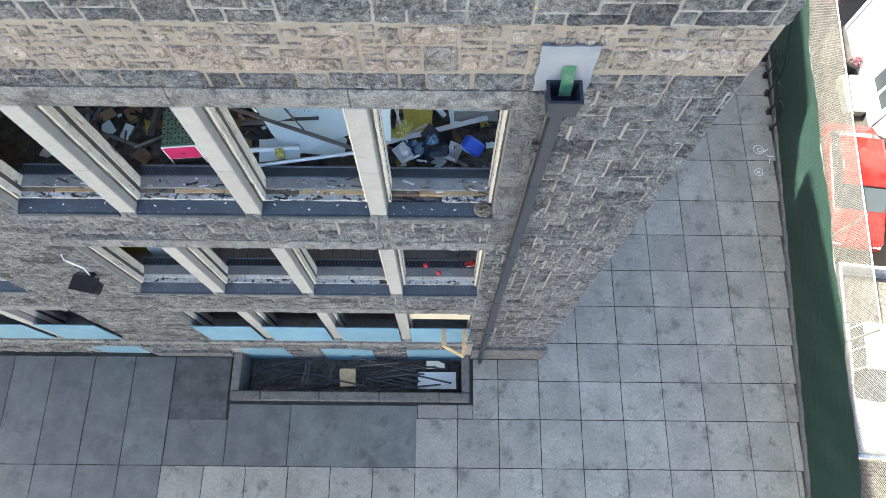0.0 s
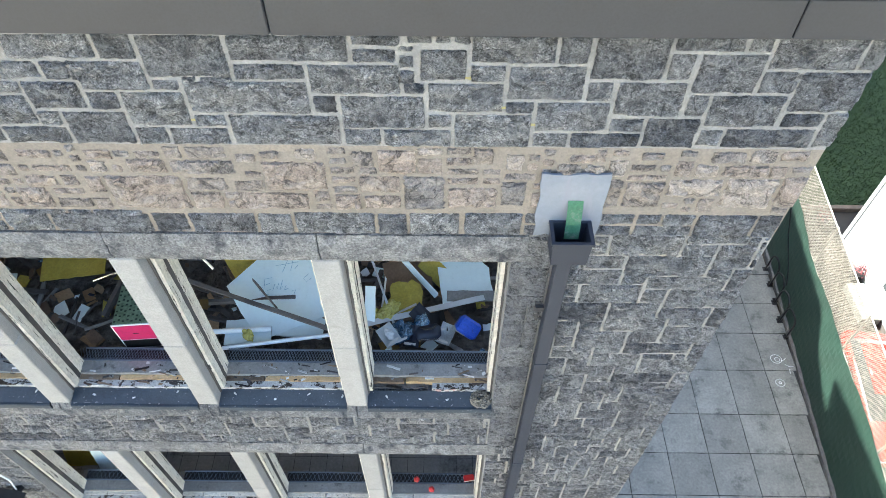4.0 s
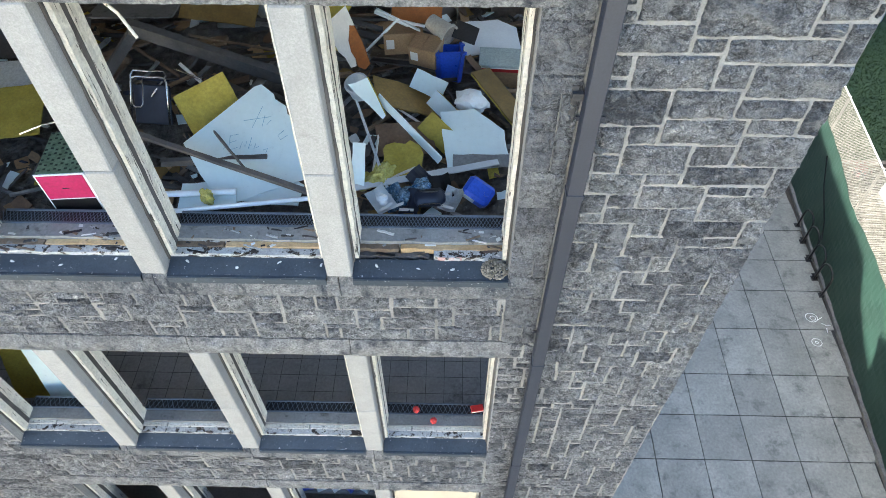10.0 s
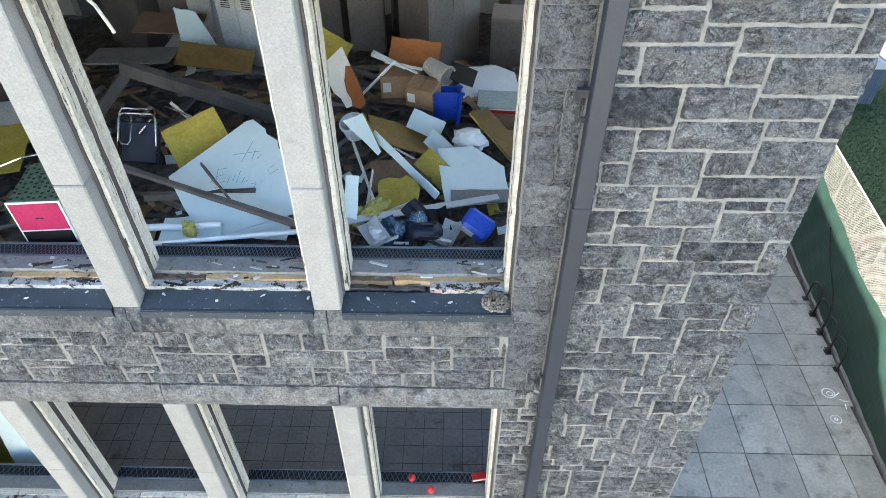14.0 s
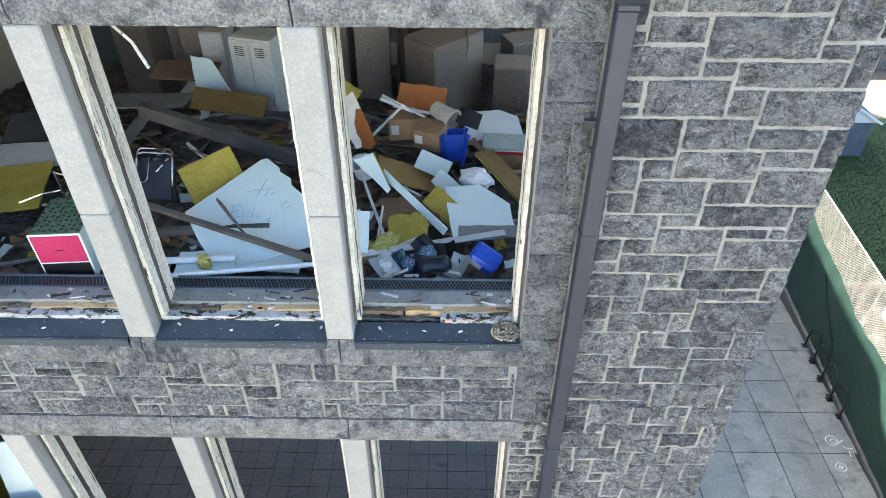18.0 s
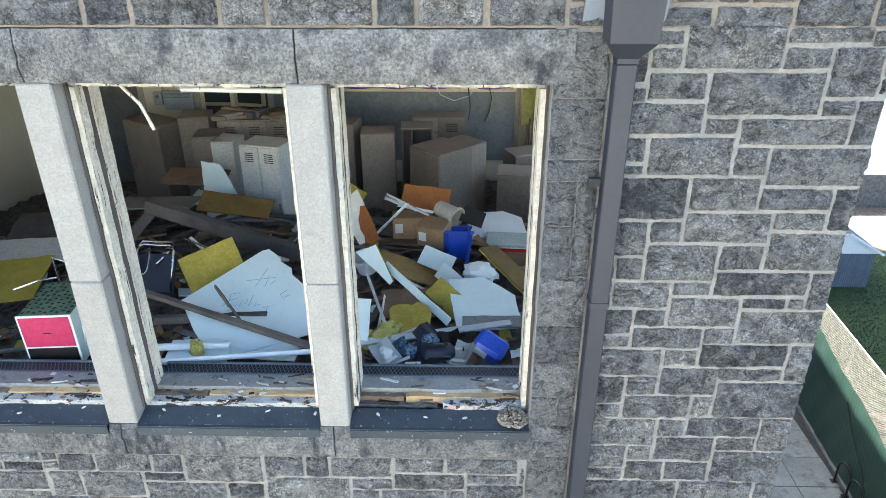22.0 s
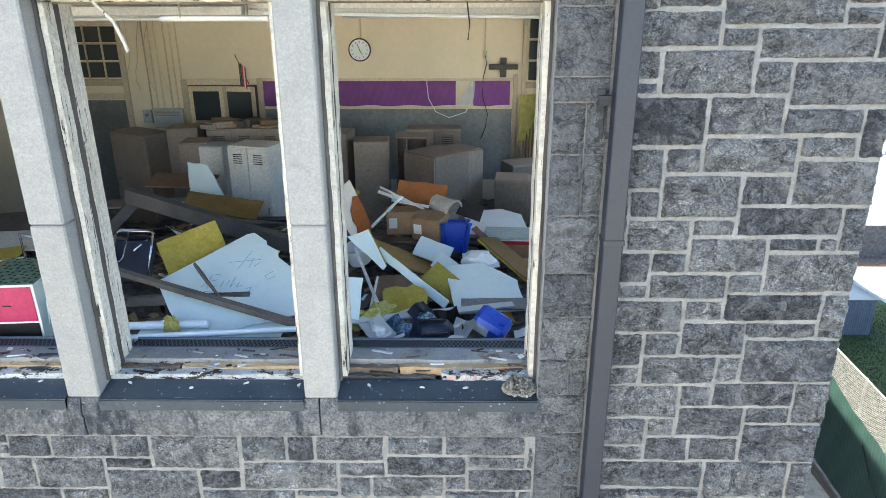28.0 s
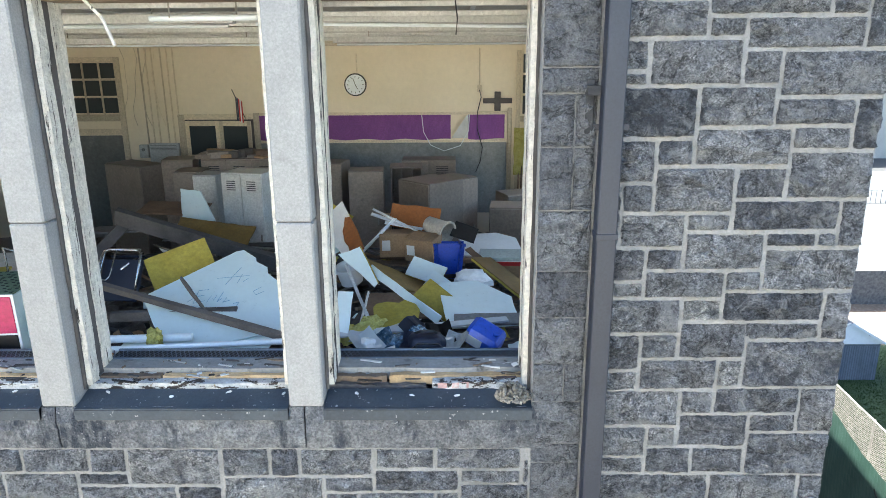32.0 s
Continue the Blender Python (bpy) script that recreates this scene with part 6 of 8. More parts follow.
for k, (a, b) in enumerate((((-0.018, 3.55, 11.031), (0.504, 3.5, 10.771)), ((-0.037, 3.6, 10.958), (0.357, 3.5, 10.839)), ((0.248, 3.5, 10.928), (-0.215, 3.45, 10.464)), ((0.111, 3.65, 10.837), (0.583, 3.6, 10.767)))):
    plank("white_batten", "white plastic batten in a tangle on the heap", WHITE, a, b, 0.036, 0.02, 25 * k, 30 + k)
plank("brown_lath", "brown lath lying by a carton", BROWN, (1.115, 3.15, 10.641), (1.49, 2.75, 10.4), 0.07, 0.02, 30, 40)

# cartons, bins, chair, drawers
carton("cardboard_box", "brown cardboard carton with a white label, on the heap", CARD, 0.603, 3.3, 10.485, 0.36, 0.3, 0.27, -22, 6)
carton("cardboard_box", "crushed brown carton behind another", CARD, 0.288, 3.62, 10.441, 0.5, 0.34, 0.28, 6, -4)
carton("cardboard_box", "pale carton with a red lid", CARD, 1.549, 3.3, 10.178, 0.55, 0.36, 0.26, -4, 0, False)
lid = thing("box_lid", "grey-green box lid with a red band, lying on a carton", "box lid", pose(1.549, 3.3, 10.44, 0, 0, -4))
part("band", box(-0.285, 0.285, -0.19, 0.19, 0, 0.05, 0.004), RED, lid, "faded red band")
part("stripe", box(-0.287, 0.287, -0.192, 0.192, 0.05, 0.062), PAPER, lid)
part("top", box(-0.29, 0.29, -0.195, 0.195, 0.0625, 0.1, 0.006), TEAL, lid)


def open_bin(name, label, mat, m, w, d, h, taper, sides, cat):
    """A hollow tapered bin with a rolled rim."""
    b = thing(name, label, cat, m)
    bm = bmesh.new()

    def ring(s, z, inset=0.0):
        if sides == 4:
            c = 0.05
            pts = []
            for sx, sy in ((-1, -1), (1, -1), (1, 1), (-1, 1)):
                q = [(w / 2 * s - inset, d / 2 * s - inset - c), (w / 2 * s - inset - c, d / 2 * s - inset)]
                if sx * sy > 0:
                    q = q[::-1]
                pts += [(sx * a, sy * e) for a, e in q]
        else:
            pts = [((w / 2 * s - inset) * math.cos(2 * math.pi * i / sides), (d / 2 * s - inset) * math.sin(2 * math.pi * i / sides)) for i in range(sides)]
        return [bm.verts.new((x, y, z)) for x, y in pts]
    rings = [ring(taper, 0), ring(1, h), ring(1, h, 0.008), ring(taper, 0.01, 0.008)]
    for p, q in zip(rings, rings[1:]):
        for i in range(len(p)):
            bm.faces.new((p[i], p[(i + 1) % len(p)], q[(i + 1) % len(q)], q[i]))
    bm.faces.new(rings[0][::-1]), bm.faces.new(rings[3])
    part("shell", bm, mat, b)
    bm = bmesh.new()
    rings = [ring(1.0, h - 0.03, -0.012), ring(1.0, h + 0.004, -0.012), ring(1.0, h + 0.004, 0.006)]
    for p, q in zip(rings, rings[1:]):
        for i in range(len(p)):
            bm.faces.new((p[i], p[(i + 1) % len(p)], q[(i + 1) % len(q)], q[i]))
    part("rim", bm, mat, b)
    return b


open_bin("recycling_bin", "royal blue plastic recycling bin standing in the heap", BLUE, pose(0.875, 3.2, 10.27, -6, 2, 6), 0.38, 0.29, 0.42, 0.82, 4, "bin")
open_bin("waste_basket", "beige-grey plastic waste basket lying on its side", BASKET, Matrix.Translation((0.64, 3.62, 10.83)) @ Vector((0.7, -0.62, -0.2)).to_track_quat("Z", "Y").to_matrix().to_4x4(), 0.27, 0.27, 0.33, 0.7, 24, "waste basket")
open_bin("white_tub", "round white tub half buried", WHITE, pose(-0.185, 2.75, 10.376, 14, -12, 0), 0.28, 0.28, 0.2, 0.9, 20, "tub")
jug = thing("blue_container", "royal blue plastic container with a white label, lying on its side", "container", pose(1.2, 1.1, 10.34, 24, 24, -24) @ Matrix.Scale(0.82, 4))
part("body", box(-0.19, 0.19, -0.14, 0.14, 0.0, 0.25, 0.045), BLUE, jug)
part("cap", rod(bmesh.new(), (0.1, 0, 0.25), (0.1, 0, 0.28), 0.035, 14), BLUE, jug)
part("label", box(-0.15, 0.02, -0.145, -0.141, 0.06, 0.2), PAPER, jug, "white paper label")
bag = bx(bmesh.new(), -0.17, 0.17, -0.11, 0.11, 0.0, 0.13, 0.05)
bmesh.ops.subdivide_edges(bag, edges=bag.edges[:], cuts=2, use_grid_fill=True)
for v in bag.verts:
    v.co *= 1 + 0.1 * noise.noise(v.co * 11)
bg = thing("black_bag", "black padded school bag lying on the heap", "bag", pose(0.702, 0.98, 10.344, 6, 4, 8))
part("body", bag, NAVY, bg, smooth=True)
part("zip", tube(bmesh.new(), [(-0.13, -0.115, 0.07), (-0.09, -0.12, 0.11), (0.09, -0.12, 0.11), (0.13, -0.115, 0.07)], 0.005, 5), CHROME, bg)
part("strap", tube(bmesh.new(), [(-0.1, 0.05, 0.12), (-0.05, 0.0, 0.17), (0.05, 0.0, 0.17), (0.1, 0.05, 0.12)], 0.012, 6), BLACK, bg)


def crumple(name, label, mat, x, y, z, sx, sy, sz, seed, cat, rough=0.5):
    bm = bmesh.new()
    bmesh.ops.create_icosphere(bm, subdivisions=3, radius=1.0)
    for v in bm.verts:
        n = 1 + rough * noise.noise(v.co * 2.3 + Vector((seed * 7.1, 0, 0))) + rough * 0.6 * noise.noise(v.co * 6 + Vector((0, seed * 3.3, 0)))
        v.co = Vector((v.co.x * sx * n, v.co.y * sy * n, v.co.z * sz * n))
    return solid(name, bm, mat, label, cat, pose(x, y, z, 0, 0, seed * 40))


FOIL = material("blue_foil_wrapper", (0.03, 0.12, 0.26), (0.25, 0.36, 0.46), scale=16, fine=40, rough=0.25, metal=0.4, bump=0.6, depth=0.02)
crumple("foil_bag", "crumpled blue foil bag", FOIL, 0.465, 1.02, 10.388, 0.12, 0.1, 0.07, 1, "bag", 0.32)
crumple("foil_bag", "crumpled blue foil bag", FOIL, 0.623, 1.12, 10.414, 0.14, 0.1, 0.07, 2, "bag", 0.32)
crumple("plastic_bag", "crumpled blue and white plastic bag", PAPER, 0.209, 0.98, 10.377, 0.11, 0.08, 0.07, 3, "bag", 0.32)
crumple("plastic_sheet", "crumpled translucent grey plastic sheet", WHITE, 1.145, 2.5, 10.46, 0.2, 0.16, 0.12, 4, "plastic sheet", 0.3)
crumple("plastic_sheet", "crumpled pale plastic bag on the heap", WHITE, -0.825, 3.6, 10.267, 0.17, 0.13, 0.14, 5, "plastic sheet", 0.3)
for x, y, z, turn, mt, lab in ((0.33, 0.98, 10.39, 20, FOIL, "blue glossy magazine"), (0.5, 0.92, 10.4, -14, NAVY, "dark blue book cover"), (0.2, 0.92, 10.42, 35, WHITE, "crumpled pale blue packet"),
                              (0.83, 1.12, 10.42, 10, BLACK, "thin black folder"), (0.95, 0.95, 10.41, -30, GREY_STRIP, "grey plastic cover"), (0.62, 1.22, 10.44, 48, NAVY, "dark blue folder")):
    mg = thing("magazine", lab + " lying bent on the heap", "magazine", pose(x, y, z, 24, -12, turn), group="printed matter on the heap")
    sheet = bmesh.new()
    rows = [[sheet.verts.new((-0.11 + 0.22 * i / 6, -0.14 + 0.28 * j / 4, 0.03 * math.sin(i * 0.9 + x * 9) + 0.012 * math.cos(j * 1.3))) for j in range(5)] for i in range(7)]
    for i in range(6):
        for j in range(4):
            sheet.faces.new((rows[i][j], rows[i + 1][j], rows[i + 1][j + 1], rows[i][j + 1]))
    bmesh.ops.solidify(sheet, geom=sheet.faces[:], thickness=0.008)
    part("cover", sheet, mt, mg)
    part("title_bar", bx(bmesh.new(), -0.08, 0.08, -0.12, -0.09, 0.034, 0.036), PAPER, mg)
crumple("insulation_wool", "torn clump of yellow insulation wool", WOOL, 0.189, 1.32, 10.416, 0.17, 0.11, 0.08, 6, "insulation")
crumple("insulation_wool", "torn clump of yellow insulation wool", WOOL, -0.008, 1.25, 10.358, 0.1, 0.09, 0.09, 7, "insulation")
crumple("insulation_wool", "small clump of mustard insulation wool", WOOL, -1.584, 0.86, 10.478, 0.07, 0.06, 0.09, 8, "insulation")
crumple("insulation_wool", "small clump of mustard insulation wool on a panel", WOOL, -0.599, 3.9, 10.172, 0.1, 0.09, 0.13, 9, "insulation")
crumple("white_crumb", "lump of broken white plaster on the inner sill", PAPER, -1.288, 0.4, 10.45, 0.1, 0.04, 0.025, 10, "plaster lump")

ch = thing("school_chair", "school chair with chromed tube legs and a black seat, tipped over", "chair", pose(-2.55, 2.15, 10.5, -32, 0, -4))
part("seat", bx(bmesh.new(), -0.22, 0.22, 0.05, 0.075, -0.12, 0.33, 0.01), NAVY, ch)
part("backrest", bx(bmesh.new(), -0.2, 0.2, 0.1, 0.36, 0.37, 0.39, 0.01), NAVY, ch)
part("front_leg_frame", tube(bmesh.new(), [(-0.23, -0.03, -0.1), (-0.21, 0.0, 0.36), (-0.19, 0.01, 0.405), (-0.15, 0.01, 0.42), (0.15, 0.01, 0.42), (0.19, 0.01, 0.405), (0.21, 0.0, 0.36), (0.23, -0.03, -0.1)], 0.013, 10), CHROME, ch, smooth=True)
part("rear_leg_frame", tube(bmesh.new(), [(-0.3, 0.14, 0.02), (-0.29, 0.16, 0.42), (-0.26, 0.17, 0.47), (0.1, 0.17, 0.47), (0.14, 0.16, 0.43), (0.02, 0.0, 0.2)], 0.013, 10), CHROME, ch, smooth=True)
part("book_rack", tube(bmesh.new(), [(-0.19, -0.015, 0.4), (-0.2, -0.03, 0.12), (-0.17, -0.03, 0.08), (-0.1, -0.03, 0.08), (-0.07, -0.03, 0.12), (-0.06, -0.015, 0.4)], 0.009, 8), CHROME, ch, smooth=True)
solid("bent_tube", tube(bmesh.new(), [(-2.253, 2.5, 10.872), (-1.958, 2.42, 10.8), (-1.879, 2.3, 10.629)], 0.0125, 10), CHROME, "loose bent chromed tube leaning on the heap", "steel tube", smooth=True)
for k, (a, b, c) in enumerate((((-3.238, 1.6, 10.451), (-3.219, 1.55, 11.104), (-2.992, 1.5, 11.06)), ((-3.238, 1.6, 10.851), (-3.435, 1.55, 10.831), (-3.682, 1.5, 10.751)))):
    solid("chair_tube", tube(bmesh.new(), [a, b, c], 0.012, 8), CHROME, "bent grey steel tube in the heap", "steel tube")
dc = thing("drawer_unit", "small drawer unit with a white-edged magenta front and green top", "drawer unit", pose(-2.92, 1.05, 10.38, 2, 0, 5))
part("body", box(-0.235, 0.235, -0.3, 0.3, 0.0, 0.545, 0.006), WHITE_BOARD, dc)
part("front_border", box(-0.245, 0.245, -0.318, -0.302, 0.0, 0.562, 0.004), WHITE, dc)
part("drawer_front", box(-0.225, 0.225, -0.326, -0.319, 0.225, 0.545, 0.003), MAGENTA, dc, "magenta drawer front")
part("lower_front", box(-0.225, 0.225, -0.326, -0.319, 0.03, 0.208, 0.003), BLACK, dc)
part("handle", box(-0.035, 0.035, -0.334, -0.327, 0.37, 0.382, 0.003), BLACK, dc)
part("top", box(-0.23, 0.23, -0.295, 0.29, 0.547, 0.562, 0.004), MOSS, dc, "mottled green top")
# Raised dark chips paint in the shade of the holes in the weave.
for k in range(72):
    x, y = -0.205 + 0.0515 * (k % 9), -0.26 + 0.073 * (k // 9) + (0.02 if k % 2 else 0.0)
    part("weave_hole", box(x - 0.013, x + 0.013, y - 0.011, y + 0.011, 0.5625, 0.565), HOLE_SHADE, dc)
side = solid("white_card", prism(bmesh.new(), torn(0.28, 0.26, random.Random(5)), 0.01), WHITE_BOARD, "pale card leaning against the drawer unit", "card", plane3((-2.647, 0.85, 10.504), (-2.667, 1.1, 10.539), (-2.608, 0.9, 10.801)))

# small scraps scattered over the heap
KINDS = (("wood_scrap", "broken strip of dark wood", DARK_WOOD, 0.06), ("wood_scrap", "broken strip of bare wood", RAW_WOOD, 0.05), ("board_scrap", "scrap of brown board", BROWN, 0.2),
         ("board_scrap", "scrap of mustard board", YELLOW_BOARD, 0.16), ("board_scrap", "scrap of pale board", WHITE_BOARD, 0.16), ("paper_scrap", "sheet of dirty paper", PAPER, 0.15),
         ("metal_scrap", "bent grey metal strip", GREY_PAINT, 0.05), ("board_scrap", "scrap of ochre board", OCHRE, 0.2), ("wood_scrap", "charred stick", DARK_WOOD, 0.03), ("card_scrap", "scrap of cardboard", CARD, 0.2))
qr = random.Random(77)
for k in range(330):
    nm, lab, mt, wd = KINDS[qr.choice((0, 0, 0, 1, 2, 2, 3, 4, 5, 6, 6, 7, 8, 8, 9))]
    x, y = qr.uniform(-5.6, 2.3), 0.8 + 4.6 * qr.random() ** 1.1
    L = wd * qr.uniform(1.0, 2.0) if wd > 0.1 else qr.uniform(0.25, 0.9)
    z = heap_z(x, y) + 0.035 + 0.03 * qr.random()
    o = torn(L, wd * qr.uniform(0.7, 1.2), qr, 0.1, 0.006, qr.choice((0, 0, 0.25)))
    o = [(a - L / 2, b - wd / 2) for a, b in o]
    solid(nm, prism(bmesh.new(), o, 0.014 if wd > 0.1 else 0.03), mt, lab + " lying on the rubble heap", "scrap", pose(x, y, z, qr.uniform(-22, 22), qr.uniform(-16, 16), qr.uniform(0, 360)), group="scraps on the heap")

dr = random.Random(58)
BITS = (("paper_scrap", "torn corner of pale paper", PAPER), ("plastic_scrap", "shard of black plastic", BLACK), ("plastic_scrap", "shard of navy plastic", NAVY), ("card_scrap", "torn piece of cardboard", CARD),
        ("board_scrap", "splintered piece of brown board", BROWN), ("board_scrap", "broken bit of pale board", WHITE_BOARD), ("foil_scrap", "crumpled bit of blue foil", FOIL), ("wood_scrap", "dark splinter of wood", DARK_WOOD))
for k in range(210):
    nm, lab, mt = BITS[dr.choice((0, 1, 1, 2, 3, 4, 4, 5, 6, 7, 7, 7))]
    x, y = dr.uniform(-5.0, 1.55), dr.uniform(0.75, 3.4)
    L = dr.uniform(0.05, 0.16)
    wd = L * dr.uniform(0.15, 0.3) if nm == "wood_scrap" else L * dr.uniform(0.5, 0.9)
    L = L * 2.5 if nm == "wood_scrap" else L
    o = [(a - L / 2, b - wd / 2) for a, b in torn(L, wd, dr, 0.05, 0.008, dr.choice((0, 0.3, 0.4)))]
    solid(nm, prism(bmesh.new(), o, dr.choice((0.006, 0.012, 0.02))), mt, lab + " lying in the rubble heap", "scrap", pose(x, y, heap_z(x, y) + 0.05 + 0.05 * dr.random(), dr.uniform(-35, 35), dr.uniform(-30, 30), dr.uniform(0, 360)), group="scraps on the heap")

tr = random.Random(91)
for k in range(70):
    x, y, a, L = tr.uniform(-5.4, 2.0), tr.uniform(2.6, 5.2), tr.choice((0.0, 0.2, -0.25, 0.5, 1.2, 2.4)) + tr.uniform(-0.2, 0.2), tr.uniform(0.5, 1.5)
    p, q = Vector((x - L / 2 * math.cos(a), y - L / 3 * math.sin(a), 0)), Vector((x + L / 2 * math.cos(a), y + L / 3 * math.sin(a), 0))
    p.x, q.x, p.y, q.y = max(p.x, -5.8), min(q.x, 2.3), max(p.y, 1.9), max(q.y, 1.9)
    p.z, q.z = heap_z(p.x, p.y) + 0.05 + 0.1 * tr.random(), heap_z(q.x, q.y) + 0.05 + 0.12 * tr.random()
    mt = tr.choice((DARK_WOOD, DARK_WOOD, DARK_WOOD, RAW_WOOD, BROWN, GREY_PAINT))
    plank("broken_timber", "broken length of dusty timber lying in the heap", mt, p, q, tr.choice((0.03, 0.05, 0.09, 0.14)), tr.choice((0.02, 0.03, 0.05)), tr.uniform(-40, 40), 200 + k, "timber")

# ---- second and first floor rooms ----
for x, y, z in ((0.46, 0.52, 6.31), (0.72, 0.36, 6.295)):
    crumple("red_cup", "crushed red plastic cup on the window ledge", RED, x, y, z + 0.045, 0.05, 0.05, 0.05, x, "cup", 0.25)
cn = thing("red_carton", "small red and white carton on the window ledge", "carton", pose(1.36, 0.56, 6.31, 0, 0, 10))
part("body", box(-0.09, 0.09, -0.05, 0.05, 0, 0.06, 0.004), RED, cn)
part("band", box(-0.09, 0.09, -0.052, -0.051, 0.02, 0.045), PAPER, cn)
board("second_floor_board", "mustard board leaning in the second room", YELLOW_BOARD, (-6.1, 1.0, 5.5), (-4.75, 1.1, 5.5), (-6.1, 1.4, 6.5), 1.3, 1.0, seed=60)
board("second_floor_white_board", "pale board leaning in the second room", WHITE_BOARD, (-5.25, 0.72, 5.5), (-4.75, 0.8, 5.5), (-5.25, 1.0, 7.0), 0.4, 1.7, seed=61)
solid("broom_stick", rod(bmesh.new(), (-3.2, 2.0, 5.3), (-3.0, 3.4, 6.2), 0.014), WHITE, "pale stick leaning in the second room", "stick")
tl = bmesh.new()
for i in range(20):
    bx(tl, -6.9, 3.2, 0.7 + 0.31 * i, 0.706 + 0.31 * i, 5.3, 5.303)
for i in range(32):
    bx(tl, -6.9 + 0.31 * i, -6.894 + 0.31 * i, 0.7, 6.9, 5.3, 5.3035)
tagged(part("trim_floor_joints", tl, JOINT), "dark joints between the floor tiles of the second room", "floor joints", kind="structure")
blind = thing("cream_blind", "cream board hung across the top of a first floor window", "blind", pose(0.75, 0.04, 4.46))
part("panel", box(-0.68, 0.68, 0, 0.03, -0.75, -0.02, 0.005), CREAM, blind)
part("batten", box(-0.68, 0.68, -0.02, -0.002, -0.08, -0.02, 0.004), FRESH_WOOD, blind)
br = thing("wooden_bracket", "new yellow timber bracket standing out from the wall", "bracket", pose(1.1, -0.1, 2.95))
part("arm", box(-0.3, -0.2, -0.42, 0.0, 0.25, 0.34, 0.004), FRESH_WOOD, br)
part("arm", box(0.2, 0.3, -0.42, 0.0, 0.25, 0.34, 0.004), FRESH_WOOD, br)
part("brace", rod(bmesh.new(), (-0.25, -0.4, 0.25), (0.24, -0.42, -0.9), 0.05, 4), FRESH_WOOD, br)
part("post", box(0.2, 0.29, -0.44, -0.36, -1.1, 0.24, 0.004), FRESH_WOOD, br)
for k in range(7):
    x = -2.0 + 0.28 * k
    carton("book_stack", "pile of books and papers inside a window", (PAPER, BLUE, WHITE_BOARD)[k % 3], x, 0.62, 2.85, 0.22, 0.2, 0.25 + 0.1 * (k % 3), 12 * k, 0, False)
solid("first_floor_shelf", box(-2.2, 1.4, 0.5, 0.85, 2.75, 2.848), GREY_PAINT, "grey shelf inside the first floor window", "shelf")

# ---- on the facade ----
dp = thing("downpipe", "grey square metal downpipe with a hopper head", "downpipe")
zc = [13.36, 11.62, 8.9, 6.0, 3.0, -0.3]
for a, b in zip(zc, zc[1:]):
    part("pipe_length", box(1.865, 1.995, -0.17, -0.045, b + 0.002, a - 0.002, 0.008), PIPE, dp)
    part("collar", box(1.858, 2.002, -0.177, -0.04, b - 0.01, b + 0.03, 0.004), PIPE, dp)
part("shoe", box(1.87, 1.99, -0.3, -0.05, -0.55, -0.305, 0.02), PIPE, dp)
hop = bmesh.new()
lv = [(0.13, 0.125, 13.36), (0.13, 0.125, 13.39), (0.29, 0.24, 13.5), (0.31, 0.25, 13.76)]


def hopper_ring(w, d, z, inset=0.0):
    return [hop.verts.new(p) for p in ((1.93 - w / 2 + inset, -0.045 - d + inset, z), (1.93 + w / 2 - inset, -0.045 - d + inset, z), (1.93 + w / 2 - inset, -0.045 - inset, z), (1.93 - w / 2 + inset, -0.045 - inset, z))]


hr = [hopper_ring(*q) for q in lv] + [hopper_ring(0.34, 0.265, 13.76), hopper_ring(0.34, 0.265, 13.785), hopper_ring(0.34, 0.265, 13.785, 0.03), hopper_ring(0.29, 0.24, 13.55, 0.03)]
for p, q in zip(hr, hr[1:]):
    for i in range(4):
        hop.faces.new((p[i], p[(i + 1) % 4], q[(i + 1) % 4], q[i]))
hop.faces.new(hr[-1])
part("hopper", hop, PIPE, dp, "tapered grey hopper head, open on top")
for z in (12.3, 9.4, 5.0):
    part("strap", box(1.80, 2.06, -0.04, -0.03, z, z + 0.04), PIPE, dp)
solid("flashing_patch", prism(bmesh.new(), torn(0.52, 0.7, random.Random(9), 0.1, 0.012), 0.02), PATCH, "pale blue-white membrane patch stuck round a roof outlet", "patch", plane3((1.65, -0.052, 13.6), (2.17, -0.052, 13.6), (1.65, -0.052, 14.2)))
tongue = bmesh.new()
for i, (y, z) in enumerate(((-0.056, 14.02), (-0.09, 13.95), (-0.13, 13.82), (-0.16, 13.68))):
    tongue.verts.new((1.88, y, z)), tongue.verts.new((2.0, y, z))
tongue.verts.ensure_lookup_table()
for i in range(3):
    tongue.faces.new([tongue.verts[k] for k in (2 * i, 2 * i + 1, 2 * i + 3, 2 * i + 2)])
bmesh.ops.solidify(tongue, geom=tongue.faces[:], thickness=0.012)
solid("outlet_tongue", tongue, PATINA, "green weathered copper tongue leading into the hopper", "spout")
solid("old_bracket", bx(bx(bmesh.new(), 1.775, 1.83, -0.05, 0.0, 12.28, 12.62, 0.006), 1.78, 1.86, -0.09, -0.05, 12.52, 12.58), OLD_IRON, "rusty old pipe bracket fixed in the wall", "bracket")
nest = bmesh.new()
nr = random.Random(31)
